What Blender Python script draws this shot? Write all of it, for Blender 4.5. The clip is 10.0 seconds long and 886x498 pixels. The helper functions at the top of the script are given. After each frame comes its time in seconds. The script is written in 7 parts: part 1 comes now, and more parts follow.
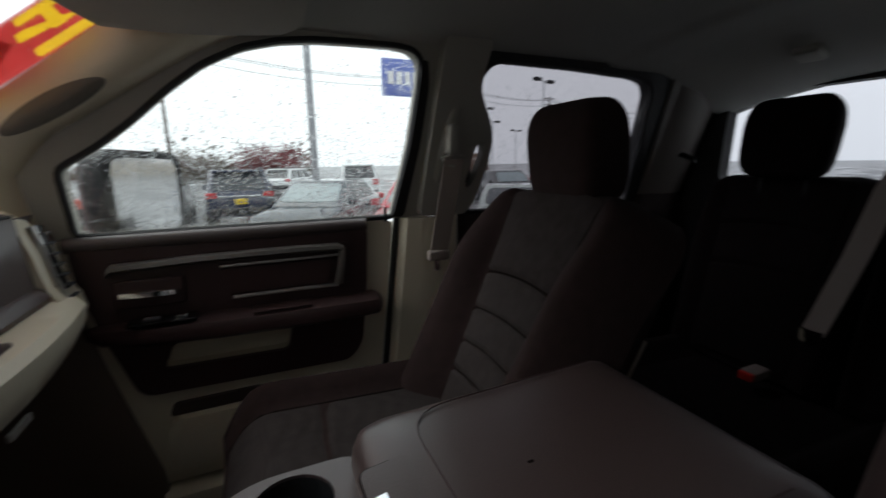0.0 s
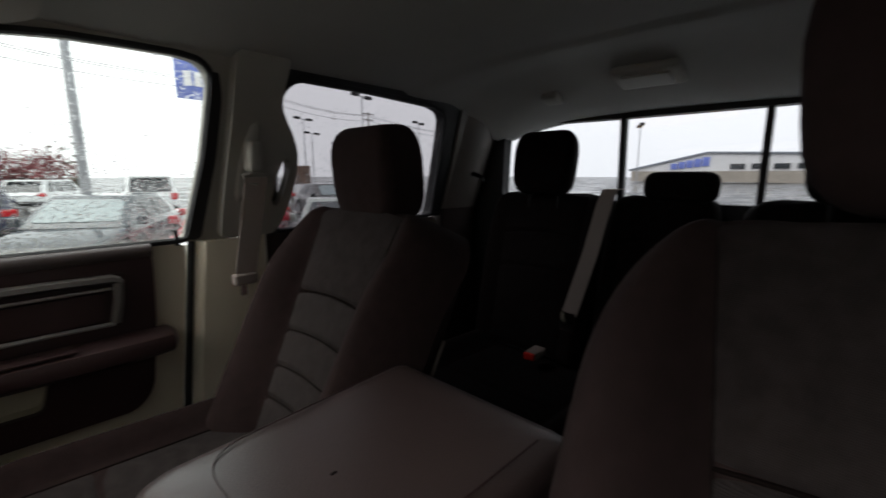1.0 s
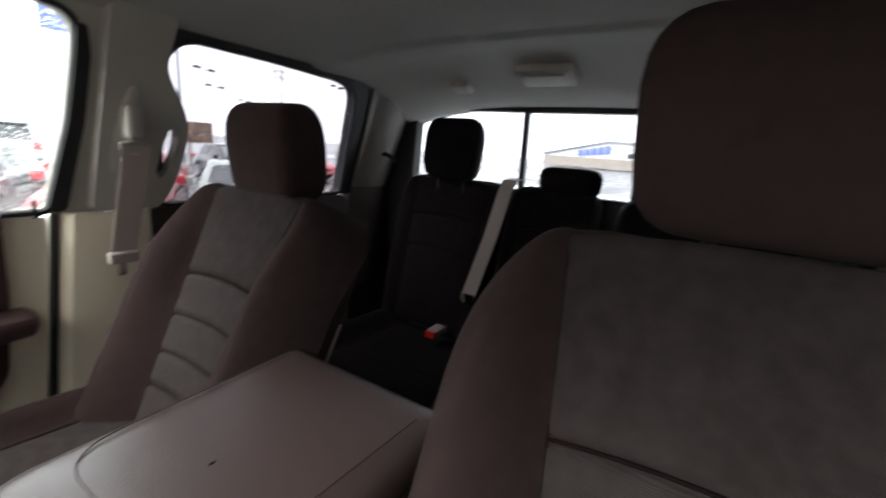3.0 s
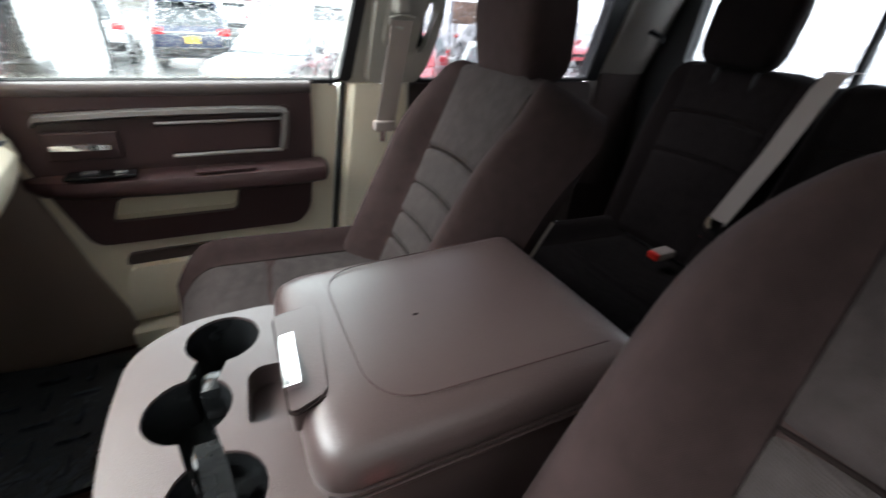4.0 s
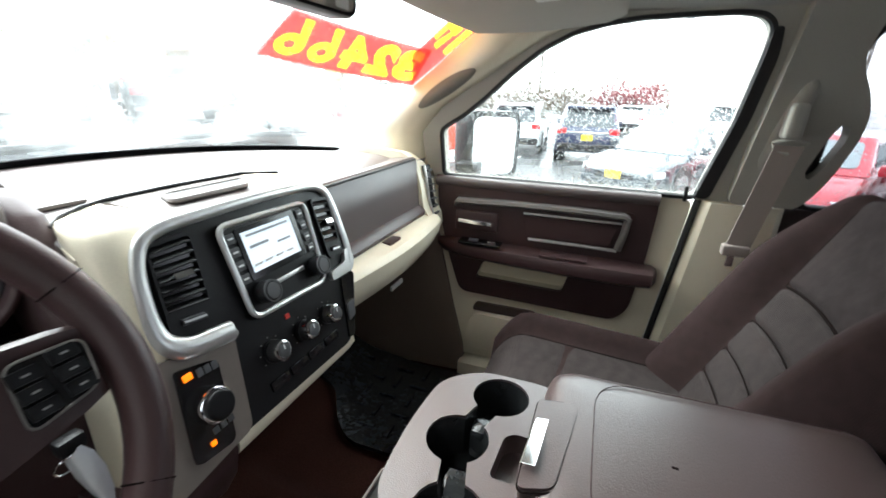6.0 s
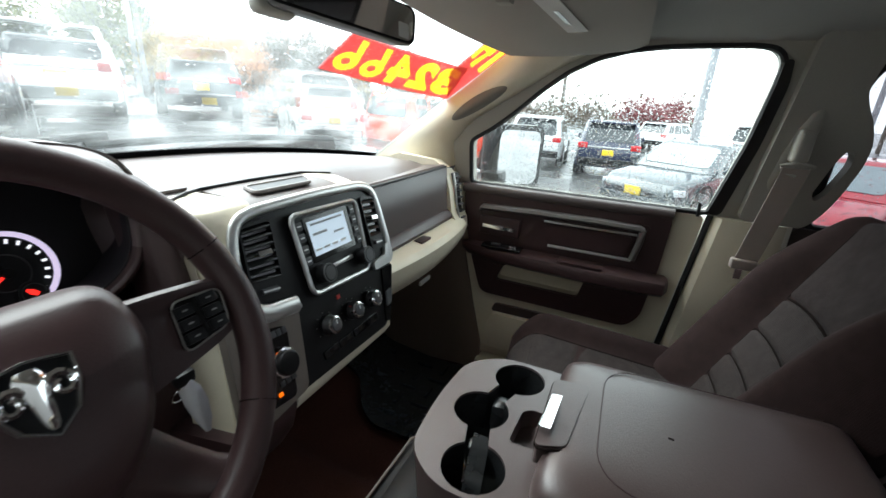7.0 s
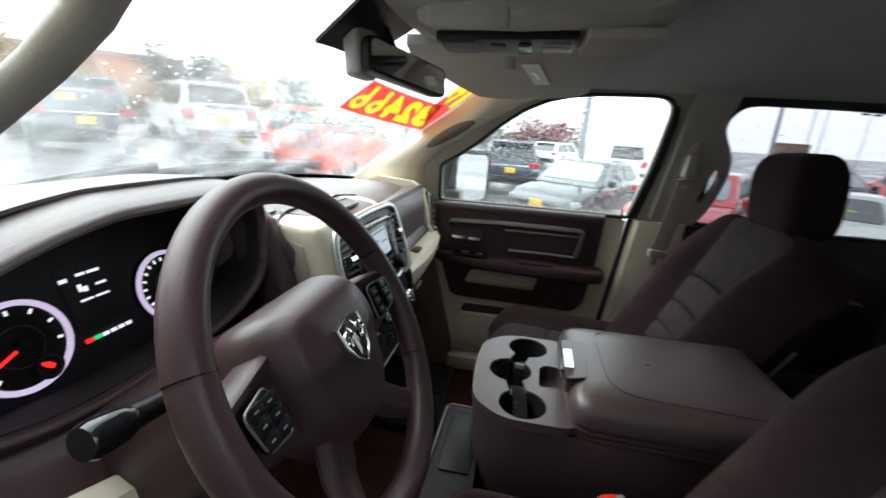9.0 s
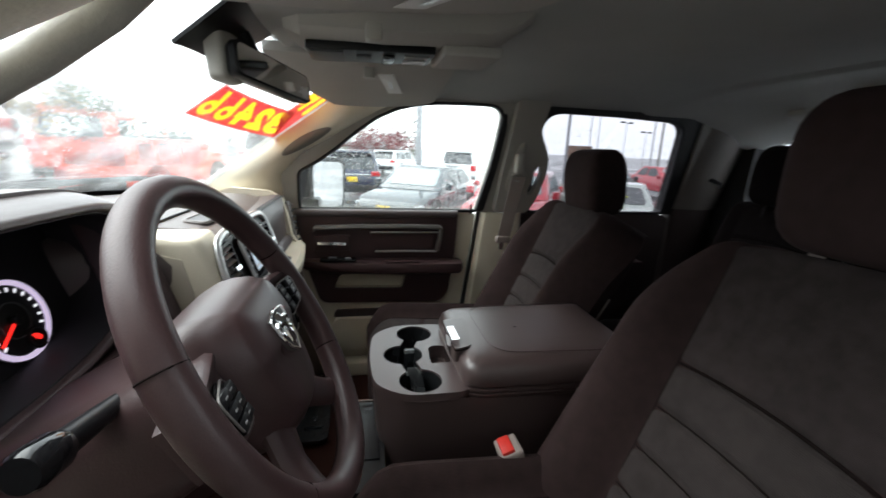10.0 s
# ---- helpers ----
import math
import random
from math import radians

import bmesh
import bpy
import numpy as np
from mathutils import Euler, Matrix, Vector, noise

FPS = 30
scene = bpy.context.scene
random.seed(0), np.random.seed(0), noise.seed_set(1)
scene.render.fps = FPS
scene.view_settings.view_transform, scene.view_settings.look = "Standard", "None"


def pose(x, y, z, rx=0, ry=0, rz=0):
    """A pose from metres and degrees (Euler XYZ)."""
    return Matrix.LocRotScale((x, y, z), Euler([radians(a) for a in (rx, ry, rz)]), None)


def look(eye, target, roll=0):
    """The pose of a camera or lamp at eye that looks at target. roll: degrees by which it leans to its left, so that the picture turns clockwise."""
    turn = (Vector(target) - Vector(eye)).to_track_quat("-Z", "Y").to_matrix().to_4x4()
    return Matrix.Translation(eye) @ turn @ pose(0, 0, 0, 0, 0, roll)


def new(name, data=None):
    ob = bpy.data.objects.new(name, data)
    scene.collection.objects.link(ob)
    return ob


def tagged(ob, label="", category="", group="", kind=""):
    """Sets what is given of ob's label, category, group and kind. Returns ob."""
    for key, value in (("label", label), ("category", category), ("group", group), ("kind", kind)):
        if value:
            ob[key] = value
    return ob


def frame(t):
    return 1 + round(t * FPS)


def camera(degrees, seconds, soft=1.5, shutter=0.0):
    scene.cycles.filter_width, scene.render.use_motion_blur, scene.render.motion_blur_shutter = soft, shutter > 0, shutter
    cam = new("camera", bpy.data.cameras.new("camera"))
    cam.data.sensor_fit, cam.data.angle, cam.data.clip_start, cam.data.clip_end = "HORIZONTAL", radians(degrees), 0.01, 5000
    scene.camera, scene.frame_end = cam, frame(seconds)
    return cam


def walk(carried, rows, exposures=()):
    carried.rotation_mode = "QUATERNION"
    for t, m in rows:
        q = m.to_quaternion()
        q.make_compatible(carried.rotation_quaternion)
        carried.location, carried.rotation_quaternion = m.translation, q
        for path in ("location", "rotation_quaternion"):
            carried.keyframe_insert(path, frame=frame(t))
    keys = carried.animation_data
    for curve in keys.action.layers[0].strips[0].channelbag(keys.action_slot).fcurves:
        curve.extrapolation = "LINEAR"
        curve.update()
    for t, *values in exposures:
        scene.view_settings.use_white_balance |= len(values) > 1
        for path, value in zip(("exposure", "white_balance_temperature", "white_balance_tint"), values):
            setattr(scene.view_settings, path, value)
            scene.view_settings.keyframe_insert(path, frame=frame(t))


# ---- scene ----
cam = camera(93.4, 10.0, shutter=0.5)
EXPOSURES = [(0, 0.45, 6500, 10), (1.0, 0.8, 6800, 10), (2.2, 1.95, 6850, 12), (3.3, 2.6, 6480, 9), (4.5, 3.28, 6330, 7), (5.0, 3.35, 6330, 7), (5.7, 3.2, 6330, 6), (7, 2.05, 6250, 3), (8.5, 1.8, 6250, 4.5), (10, 1.8, 6400, 7)]
PATH = [
    (0, (-0.071, -0.287, 1.622), (0.725, 1.502, 1.214), -0.8),
    (0.5, (-0.068, -0.299, 1.622), (1.108, 1.283, 1.281), -0.8),
    (1, (-0.055, -0.334, 1.636), (1.399, 0.994, 1.282), 0.0),
    (1.5, (-0.058, -0.367, 1.645), (1.612, 0.682, 1.309), 0.65),
    (2, (-0.056, -0.406, 1.674), (1.755, 0.381, 1.361), 1.05),
    (2.2, (-0.060, -0.407, 1.684), (1.800, 0.248, 1.386), 1.4),
    (3.3, (-0.038, -0.364, 1.663), (1.432, 0.850, 1.063), 5.95),
    (3.5, (-0.023, -0.361, 1.659), (1.278, 0.965, 0.914), 7.2),
    (4, (-0.013, -0.359, 1.655), (0.807, 1.172, 0.663), 4.2),
    (4.5, (-0.015, -0.354, 1.656), (0.360, 1.304, 0.607), 1.0),
    (5, (-0.002, -0.356, 1.657), (-0.196, 1.361, 0.649), -5.4),
    (5.5, (0.019, -0.372, 1.677), (-0.468, 1.375, 0.835), -3.05),
    (5.7, (0.025, -0.386, 1.694), (-0.542, 1.374, 0.934), -1.1),
    (6.8, (0.03, -0.486, 1.723), (-0.689, 1.26, 1.064), 3.7),
    (7, (0.032, -0.508, 1.722), (-0.686, 1.238, 1.061), 3.5),
    (7.5, (0.018, -0.564, 1.722), (-0.739, 1.171, 1.078), 2.5),
    (8, (-0.012, -0.626, 1.725), (-0.788, 1.109, 1.105), 3.0),
    (8.5, (-0.085, -0.707, 1.735), (-0.757, 1.076, 1.128), 3.7),
    (9, (-0.129, -0.764, 1.741), (-0.45, 1.131, 1.188), 3.8),
    (9.5, (-0.161, -0.8, 1.735), (-0.115, 1.127, 1.202), 3.4),
    (10, (-0.194, -0.832, 1.726), (0.191, 1.072, 1.251), 2.5),
]
walk(cam, [(t, look(eye, target, roll)) for t, eye, target, roll in PATH], exposures=EXPOSURES)

# ---- world and light: a bright overcast sky ----
world = bpy.data.worlds.new("sky")
world.use_nodes = True
scene.world = world
wt = world.node_tree
bgn = wt.nodes["Background"]
skyn = wt.nodes.new("ShaderNodeTexSky")
skyn.sky_type, skyn.sun_disc = "NISHITA", False
skyn.sun_elevation, skyn.sun_rotation = radians(50), radians(290)
skyn.air_density, skyn.dust_density = 1.0, 4.0
huen = wt.nodes.new("ShaderNodeHueSaturation")
huen.inputs["Saturation"].default_value = 0.12
wt.links.new(skyn.outputs[0], huen.inputs["Color"])
cloud = wt.nodes.new("ShaderNodeMixRGB")
cloud.inputs["Fac"].default_value = 0.85
cloud.inputs["Color2"].default_value = (9.3, 9.9, 10.35, 1)
wt.links.new(huen.outputs[0], cloud.inputs["Color1"])
wt.links.new(cloud.outputs[0], bgn.inputs["Color"])
bgn.inputs["Strength"].default_value = 0.12
sun = new("sun", bpy.data.lights.new("sun", "SUN"))
sun.data.energy, sun.data.angle, sun.data.color = 1.1, radians(60), (0.985, 0.99, 0.975)
sun.matrix_world = look((-7, 2.5, 9), (0, 0, 0))


# ---- materials ----
def nodes_of(name):
    m = bpy.data.materials.new(name)
    m.use_nodes = True
    return m, m.node_tree, m.node_tree.nodes["Principled BSDF"]


def surface(name, col, rough=0.6, metal=0.0, var=0.18, broad=4.0, fine=120.0, bump=0.15, spec=0.5, coat=0.0, sheen=0.0, each=0.0):
    """Paint, plastic or cloth: broad stains, fine grain and relief."""
    m, t, p = nodes_of(name)
    co = t.nodes.new("ShaderNodeTexCoord")
    a, b = t.nodes.new("ShaderNodeTexNoise"), t.nodes.new("ShaderNodeTexNoise")
    a.inputs["Scale"].default_value, a.inputs["Detail"].default_value = broad, 5
    b.inputs["Scale"].default_value, b.inputs["Detail"].default_value = fine, 3
    for n in (a, b):
        t.links.new(co.outputs["Object"], n.inputs["Vector"])
    mix = t.nodes.new("ShaderNodeMath")
    mix.operation = "ADD"
    t.links.new(a.outputs[0], mix.inputs[0])
    t.links.new(b.outputs[0], mix.inputs[1])
    ran = t.nodes.new("ShaderNodeMapRange")
    ran.inputs[1].default_value, ran.inputs[2].default_value = 0.6, 1.4
    ran.inputs[3].default_value, ran.inputs[4].default_value = 1 - var, 1 + var
    t.links.new(mix.outputs[0], ran.inputs[0])
    mul = t.nodes.new("ShaderNodeVectorMath")
    mul.operation = "SCALE"
    mul.inputs[0].default_value = col
    t.links.new(ran.outputs[0], mul.inputs["Scale"])
    out = mul.outputs[0]
    if each:
        oi = t.nodes.new("ShaderNodeObjectInfo")
        r2 = t.nodes.new("ShaderNodeMapRange")
        r2.inputs[3].default_value, r2.inputs[4].default_value = 1 - each, 1 + each
        t.links.new(oi.outputs["Random"], r2.inputs[0])
        m2 = t.nodes.new("ShaderNodeVectorMath")
        m2.operation = "SCALE"
        t.links.new(out, m2.inputs[0])
        t.links.new(r2.outputs[0], m2.inputs["Scale"])
        out = m2.outputs[0]
    t.links.new(out, p.inputs["Base Color"])
    rr = t.nodes.new("ShaderNodeMapRange")
    rr.inputs[3].default_value, rr.inputs[4].default_value = max(0.02, rough - 0.08), min(1, rough + 0.1)
    t.links.new(a.outputs[0], rr.inputs[0])
    t.links.new(rr.outputs[0], p.inputs["Roughness"])
    p.inputs["Metallic"].default_value = metal
    p.inputs["Specular IOR Level"].default_value = spec
    p.inputs["Coat Weight"].default_value = coat
    p.inputs["Sheen Weight"].default_value = sheen
    if bump:
        bn = t.nodes.new("ShaderNodeBump")
        bn.inputs["Strength"].default_value, bn.inputs["Distance"].default_value = bump, 0.002
        t.links.new(b.outputs[0], bn.inputs["Height"])
        t.links.new(bn.outputs[0], p.inputs["Normal"])
    return m


def cloth(name, col, thread=900.0, mottle=0.2, bump=0.5):
    """Woven seat cloth: crossed threads and a soft mottle."""
    m, t, p = nodes_of(name)
    co = t.nodes.new("ShaderNodeTexCoord")
    waves = []
    for d in ("X", "Y", "Z"):
        w = t.nodes.new("ShaderNodeTexWave")
        w.bands_direction = d
        w.inputs["Scale"].default_value = thread / 6.3
        w.inputs["Distortion"].default_value, w.inputs["Detail"].default_value = 1.5, 2
        t.links.new(co.outputs["Object"], w.inputs["Vector"])
        waves.append(w)
    s = t.nodes.new("ShaderNodeMath")
    t.links.new(waves[1].outputs["Fac"], s.inputs[0])
    t.links.new(waves[2].outputs["Fac"], s.inputs[1])
    n = t.nodes.new("ShaderNodeTexNoise")
    n.inputs["Scale"].default_value, n.inputs["Detail"].default_value = 42, 5
    n2 = t.nodes.new("ShaderNodeTexNoise")
    n2.inputs["Scale"].default_value, n2.inputs["Detail"].default_value = 3.0, 3
    for q in (n, n2):
        t.links.new(co.outputs["Object"], q.inputs["Vector"])
    s2 = t.nodes.new("ShaderNodeMath")
    t.links.new(n.outputs[0], s2.inputs[0])
    t.links.new(n2.outputs[0], s2.inputs[1])
    r = t.nodes.new("ShaderNodeMapRange")
    r.inputs[1].default_value, r.inputs[2].default_value = 0.8, 1.2
    r.inputs[3].default_value, r.inputs[4].default_value = 1 - mottle, 1 + mottle
    t.links.new(s2.outputs[0], r.inputs[0])
    wr = t.nodes.new("ShaderNodeMapRange")
    wr.inputs[2].default_value = 2
    wr.inputs[3].default_value, wr.inputs[4].default_value = 0.8, 1.15
    t.links.new(s.outputs[0], wr.inputs[0])
    mm = t.nodes.new("ShaderNodeMath")
    mm.operation = "MULTIPLY"
    t.links.new(r.outputs[0], mm.inputs[0])
    t.links.new(wr.outputs[0], mm.inputs[1])
    v = t.nodes.new("ShaderNodeVectorMath")
    v.operation = "SCALE"
    v.inputs[0].default_value = col
    t.links.new(mm.outputs[0], v.inputs["Scale"])
    t.links.new(v.outputs[0], p.inputs["Base Color"])
    p.inputs["Roughness"].default_value, p.inputs["Sheen Weight"].default_value = 0.9, 0.012
    p.inputs["Specular IOR Level"].default_value = 0.1
    b = t.nodes.new("ShaderNodeBump")
    b.inputs["Strength"].default_value, b.inputs["Distance"].default_value = bump, 0.001
    t.links.new(s.outputs[0], b.inputs["Height"])
    t.links.new(b.outputs[0], p.inputs["Normal"])
    return m


def glass(name, tint, gloss=1.0, veil=0.0, streak=0.0):
    """A thin pane: clear with a mirror film, and a wet veil where rain runs on it."""
    m = bpy.data.materials.new(name)
    m.use_nodes = True
    t = m.node_tree
    t.nodes.remove(t.nodes["Principled BSDF"])
    out = t.nodes["Material Output"]
    tr, gl, mx, fr = (t.nodes.new(k) for k in ("ShaderNodeBsdfTransparent", "ShaderNodeBsdfGlossy", "ShaderNodeMixShader", "ShaderNodeLayerWeight"))
    tr.inputs[0].default_value = (*tint, 1)
    gl.inputs["Roughness"].default_value = 0.02
    gl.inputs["Color"].default_value = (gloss, gloss, gloss, 1)
    pw, ma = t.nodes.new("ShaderNodeMath"), t.nodes.new("ShaderNodeMath")
    pw.operation, ma.operation = "POWER", "MULTIPLY_ADD"
    pw.inputs[1].default_value, ma.inputs[1].default_value, ma.inputs[2].default_value = 5.0, 0.6, 0.03
    t.links.new(fr.outputs["Facing"], pw.inputs[0])
    t.links.new(pw.outputs[0], ma.inputs[0])
    base = tr.outputs[0]
    co = t.nodes.new("ShaderNodeTexCoord")
    if streak:
        mp = t.nodes.new("ShaderNodeMapping")
        mp.inputs["Scale"].default_value = (1.0, 2.2, 1.0)
        t.links.new(co.outputs["Object"], mp.inputs["Vector"])
        n = t.nodes.new("ShaderNodeTexNoise")
        n.inputs["Scale"].default_value, n.inputs["Detail"].default_value = 26, 4
        t.links.new(mp.outputs[0], n.inputs["Vector"])
        b = t.nodes.new("ShaderNodeBump")
        b.inputs["Strength"].default_value, b.inputs["Distance"].default_value = streak, 0.01
        t.links.new(n.outputs[0], b.inputs["Height"])
        rf = t.nodes.new("ShaderNodeBsdfRefraction")
        rf.inputs["IOR"].default_value, rf.inputs["Roughness"].default_value = 1.016, 0.10
        t.links.new(b.outputs[0], rf.inputs["Normal"])
        n3 = t.nodes.new("ShaderNodeTexNoise")
        n3.inputs["Scale"].default_value, n3.inputs["Detail"].default_value = 5, 3
        t.links.new(co.outputs["Object"], n3.inputs["Vector"])
        r3 = t.nodes.new("ShaderNodeMapRange")
        r3.inputs[1].default_value, r3.inputs[2].default_value = 0.35, 0.62
        r3.inputs[3].default_value, r3.inputs[4].default_value = 0.25, 0.92
        t.links.new(n3.outputs[0], r3.inputs[0])
        m3 = t.nodes.new("ShaderNodeMixShader")
        t.links.new(r3.outputs[0], m3.inputs[0])
        t.links.new(base, m3.inputs[1])
        t.links.new(rf.outputs[0], m3.inputs[2])
        base = m3.outputs[0]
    if veil:
        tl = t.nodes.new("ShaderNodeBsdfTranslucent")
        tl.inputs[0].default_value = (0.9, 0.95, 0.95, 1)
        nv = t.nodes.new("ShaderNodeTexNoise")
        nv.inputs["Scale"].default_value, nv.inputs["Detail"].default_value = 9, 6
        t.links.new(co.outputs["Object"], nv.inputs["Vector"])
        rv = t.nodes.new("ShaderNodeMapRange")
        rv.inputs[1].default_value, rv.inputs[2].default_value = 0.35, 0.7
        rv.inputs[3].default_value, rv.inputs[4].default_value = veil * 0.4, veil * 1.8
        t.links.new(nv.outputs[0], rv.inputs[0])
        m4 = t.nodes.new("ShaderNodeMixShader")
        t.links.new(rv.outputs[0], m4.inputs[0])
        t.links.new(base, m4.inputs[1])
        t.links.new(tl.outputs[0], m4.inputs[2])
        base = m4.outputs[0]
    t.links.new(ma.outputs[0], mx.inputs[0])
    t.links.new(base, mx.inputs[1])
    t.links.new(gl.outputs[0], mx.inputs[2])
    t.links.new(mx.outputs[0], out.inputs["Surface"])
    return m


def lit(name, col, power):
    m, t, p = nodes_of(name)
    p.inputs["Base Color"].default_value = (*col, 1)
    p.inputs["Emission Color"].default_value = (*col, 1)
    p.inputs["Emission Strength"].default_value = power
    return m


def water_drop():
    m, t, p = nodes_of("rain drop")
    p.inputs["Transmission Weight"].default_value, p.inputs["IOR"].default_value = 1.0, 1.26
    p.inputs["Roughness"].default_value = 0.02
    return m


BROWN = surface("brown vinyl", (0.051, 0.0280, 0.0285), 0.38, var=0.12, fine=500, bump=0.12, spec=0.42)
BROWN_DASH = surface("brown hood plastic", (0.060, 0.040, 0.040), 0.40, var=0.12, fine=500, bump=0.15, spec=0.4)
BROWN_SOFT = surface("brown soft dash skin", (0.092, 0.073, 0.071), 0.33, var=0.1, fine=600, bump=0.3, spec=0.6)
CONSOLE = surface("brown console vinyl", (0.066, 0.0440, 0.0420), 0.35, var=0.1, fine=500, bump=0.22, spec=0.95)
BEIGE = surface("beige moulded plastic", (0.74, 0.675, 0.535), 0.45, var=0.07, fine=500, bump=0.15)
BEIGE_GREY = surface("light grey beige trim", (0.39, 0.375, 0.335), 0.55, var=0.07, fine=400, bump=0.15)
HEADLINER = surface("headliner cloth", (0.42, 0.415, 0.395), 0.95, var=0.1, fine=900, bump=0.3, spec=0.1)
CLOTH = cloth("seat insert cloth", (0.043, 0.0355, 0.0345), mottle=0.16)
UPPER_CLOTH = cloth("seat upper cloth", (0.038, 0.0300, 0.0295), 1200, 0.20, 0.4)
BOLSTER = cloth("seat bolster cloth", (0.034, 0.0215, 0.0210), 1600, 0.12, 0.25)
SEAM = surface("seam thread", (0.011, 0.0075, 0.007), 0.9, bump=0, spec=0.05)
CARPET = surface("red brown carpet", (0.055, 0.022, 0.017), 1.0, var=0.35, fine=260, bump=1.0, spec=0.1)
DARK_CARPET = surface("dark carpet", (0.035, 0.026, 0.024), 1.0, var=0.3, fine=260, bump=1.0, spec=0.1)
RUBBER = surface("black rubber", (0.014, 0.015, 0.016), 0.20, var=0.25, broad=9, fine=45, bump=0.55)
MAT = surface("wet black mat rubber", (0.022, 0.023, 0.026), 0.16, var=0.3, broad=14, fine=60, bump=0.9, spec=0.7)
BLACK = surface("black plastic", (0.0075, 0.0075, 0.0085), 0.35, var=0.15, fine=500, bump=0.1, spec=0.24)
GLOSS_BLACK = surface("gloss black", (0.008, 0.008, 0.009), 0.12, var=0.1, bump=0)
SEAL = surface("window seal rubber", (0.012, 0.012, 0.014), 0.6, var=0.1, bump=0.1)
SILVER = surface("satin silver plastic", (0.60, 0.60, 0.59), 0.30, metal=0.75, var=0.05, bump=0.02)
CHROME = surface("chrome", (0.85, 0.85, 0.86), 0.07, metal=1.0, var=0.02, bump=0)
BELT = surface("beige belt webbing", (0.31, 0.262, 0.24), 0.85, var=0.1, fine=700, bump=0.5, spec=0.2)
RED_PLASTIC = surface("red release button", (0.65, 0.03, 0.02), 0.4, var=0.05, bump=0)
GREY_PLASTIC = surface("grey button plastic", (0.06, 0.06, 0.065), 0.45, var=0.1, bump=0.05)
WHITE_PRINT = surface("white print", (0.75, 0.75, 0.75), 0.6, var=0.04, bump=0)
PAPER = surface("white label", (0.78, 0.78, 0.76), 0.7, var=0.03, bump=0)
INK = surface("grey ink", (0.25, 0.25, 0.25), 0.7, var=0.03, bump=0)
MIRROR = surface("mirror silver", (0.9, 0.9, 0.9), 0.015, metal=1.0, var=0.0, bump=0)
DIAL_LIGHT = lit("dial ring light", (0.80, 0.66, 0.92), 0.20)
DIAL_TEXT = lit("dial mark light", (0.95, 0.93, 1.0), 0.27)
NEEDLE = lit("red needle light", (1.0, 0.02, 0.015), 0.45)
AMBER = lit("amber lamp", (1.0, 0.16, 0.0), 0.28)
GREEN_LIT = lit("green lamp", (0.05, 0.9, 0.3), 0.2)
SCREEN = lit("screen light", (0.66, 0.76, 0.88), 0.13)
CLEAR = glass("door glass", (0.93, 0.95, 0.94))
SCREEN_GLASS = glass("wet windscreen", (0.83, 0.86, 0.85), veil=0.125, streak=0.06)
TINT = glass("tinted glass", (0.56, 0.55, 0.57))
TINT_LIGHT = glass("lightly tinted glass", (0.74, 0.74, 0.76))
TINT_DARK = glass("dark tinted glass", (0.52, 0.52, 0.53))
# front seat cloths again, with the rear cab's shade put into the colour
REAR_CLOTH_SHADED = cloth("shaded rear seat cloth", (0.0088, 0.0066, 0.0064), mottle=0.3)
REAR_BOLSTER_SHADED = cloth("shaded rear seat bolster cloth", (0.0078, 0.0054, 0.0052), 1600, 0.12, 0.25)
PEWTER = surface("pewter satin trim", (0.21, 0.195, 0.185), 0.38, metal=0.5, var=0.06, bump=0.03)
# pillar trim darkened at the rear corners to paint in the shade there
REAR_TRIM_SHADED = surface("shaded grey tan corner trim", (0.18, 0.160, 0.145), 0.55, var=0.07, fine=400, bump=0.15)
VISOR = surface("grey visor cloth", (0.45, 0.43, 0.395), 0.95, var=0.08, fine=900, bump=0.25, spec=0.1)
DROP = water_drop()


def sheer(name, col):
    """Thin translucent paint on glass: glows with the light behind it."""
    m, t, p = nodes_of(name)
    tl, mx = t.nodes.new("ShaderNodeBsdfTranslucent"), t.nodes.new("ShaderNodeMixShader")
    n, v = t.nodes.new("ShaderNodeTexNoise"), t.nodes.new("ShaderNodeVectorMath")
    co, r = t.nodes.new("ShaderNodeTexCoord"), t.nodes.new("ShaderNodeMapRange")
    n.inputs["Scale"].default_value = 25
    t.links.new(co.outputs["Object"], n.inputs["Vector"])
    r.inputs[3].default_value, r.inputs[4].default_value = 0.75, 1.2
    t.links.new(n.outputs[0], r.inputs[0])
    v.operation = "SCALE"
    v.inputs[0].default_value = col
    t.links.new(r.outputs[0], v.inputs["Scale"])
    t.links.new(v.outputs[0], tl.inputs["Color"])
    t.links.new(v.outputs[0], p.inputs["Base Color"])
    mx.inputs[0].default_value = 0.75
    t.links.new(p.outputs[0], mx.inputs[1])
    t.links.new(tl.outputs[0], mx.inputs[2])
    t.links.new(mx.outputs[0], t.nodes["Material Output"].inputs["Surface"])
    return m


BANNER_RED = sheer("red paint marker", (0.38, 0.030, 0.028))
BANNER_YELLOW = sheer("yellow paint marker", (0.64, 0.39, 0.016))
WHITE_PAINT = surface("white car paint", (0.72, 0.74, 0.74), 0.22, var=0.04, bump=0, coat=0.6)
KICK = surface("tan brown kick plastic", (0.20, 0.155, 0.125), 0.5, var=0.1, fine=400, bump=0.15)
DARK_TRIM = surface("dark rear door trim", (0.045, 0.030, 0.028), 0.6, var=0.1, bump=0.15)


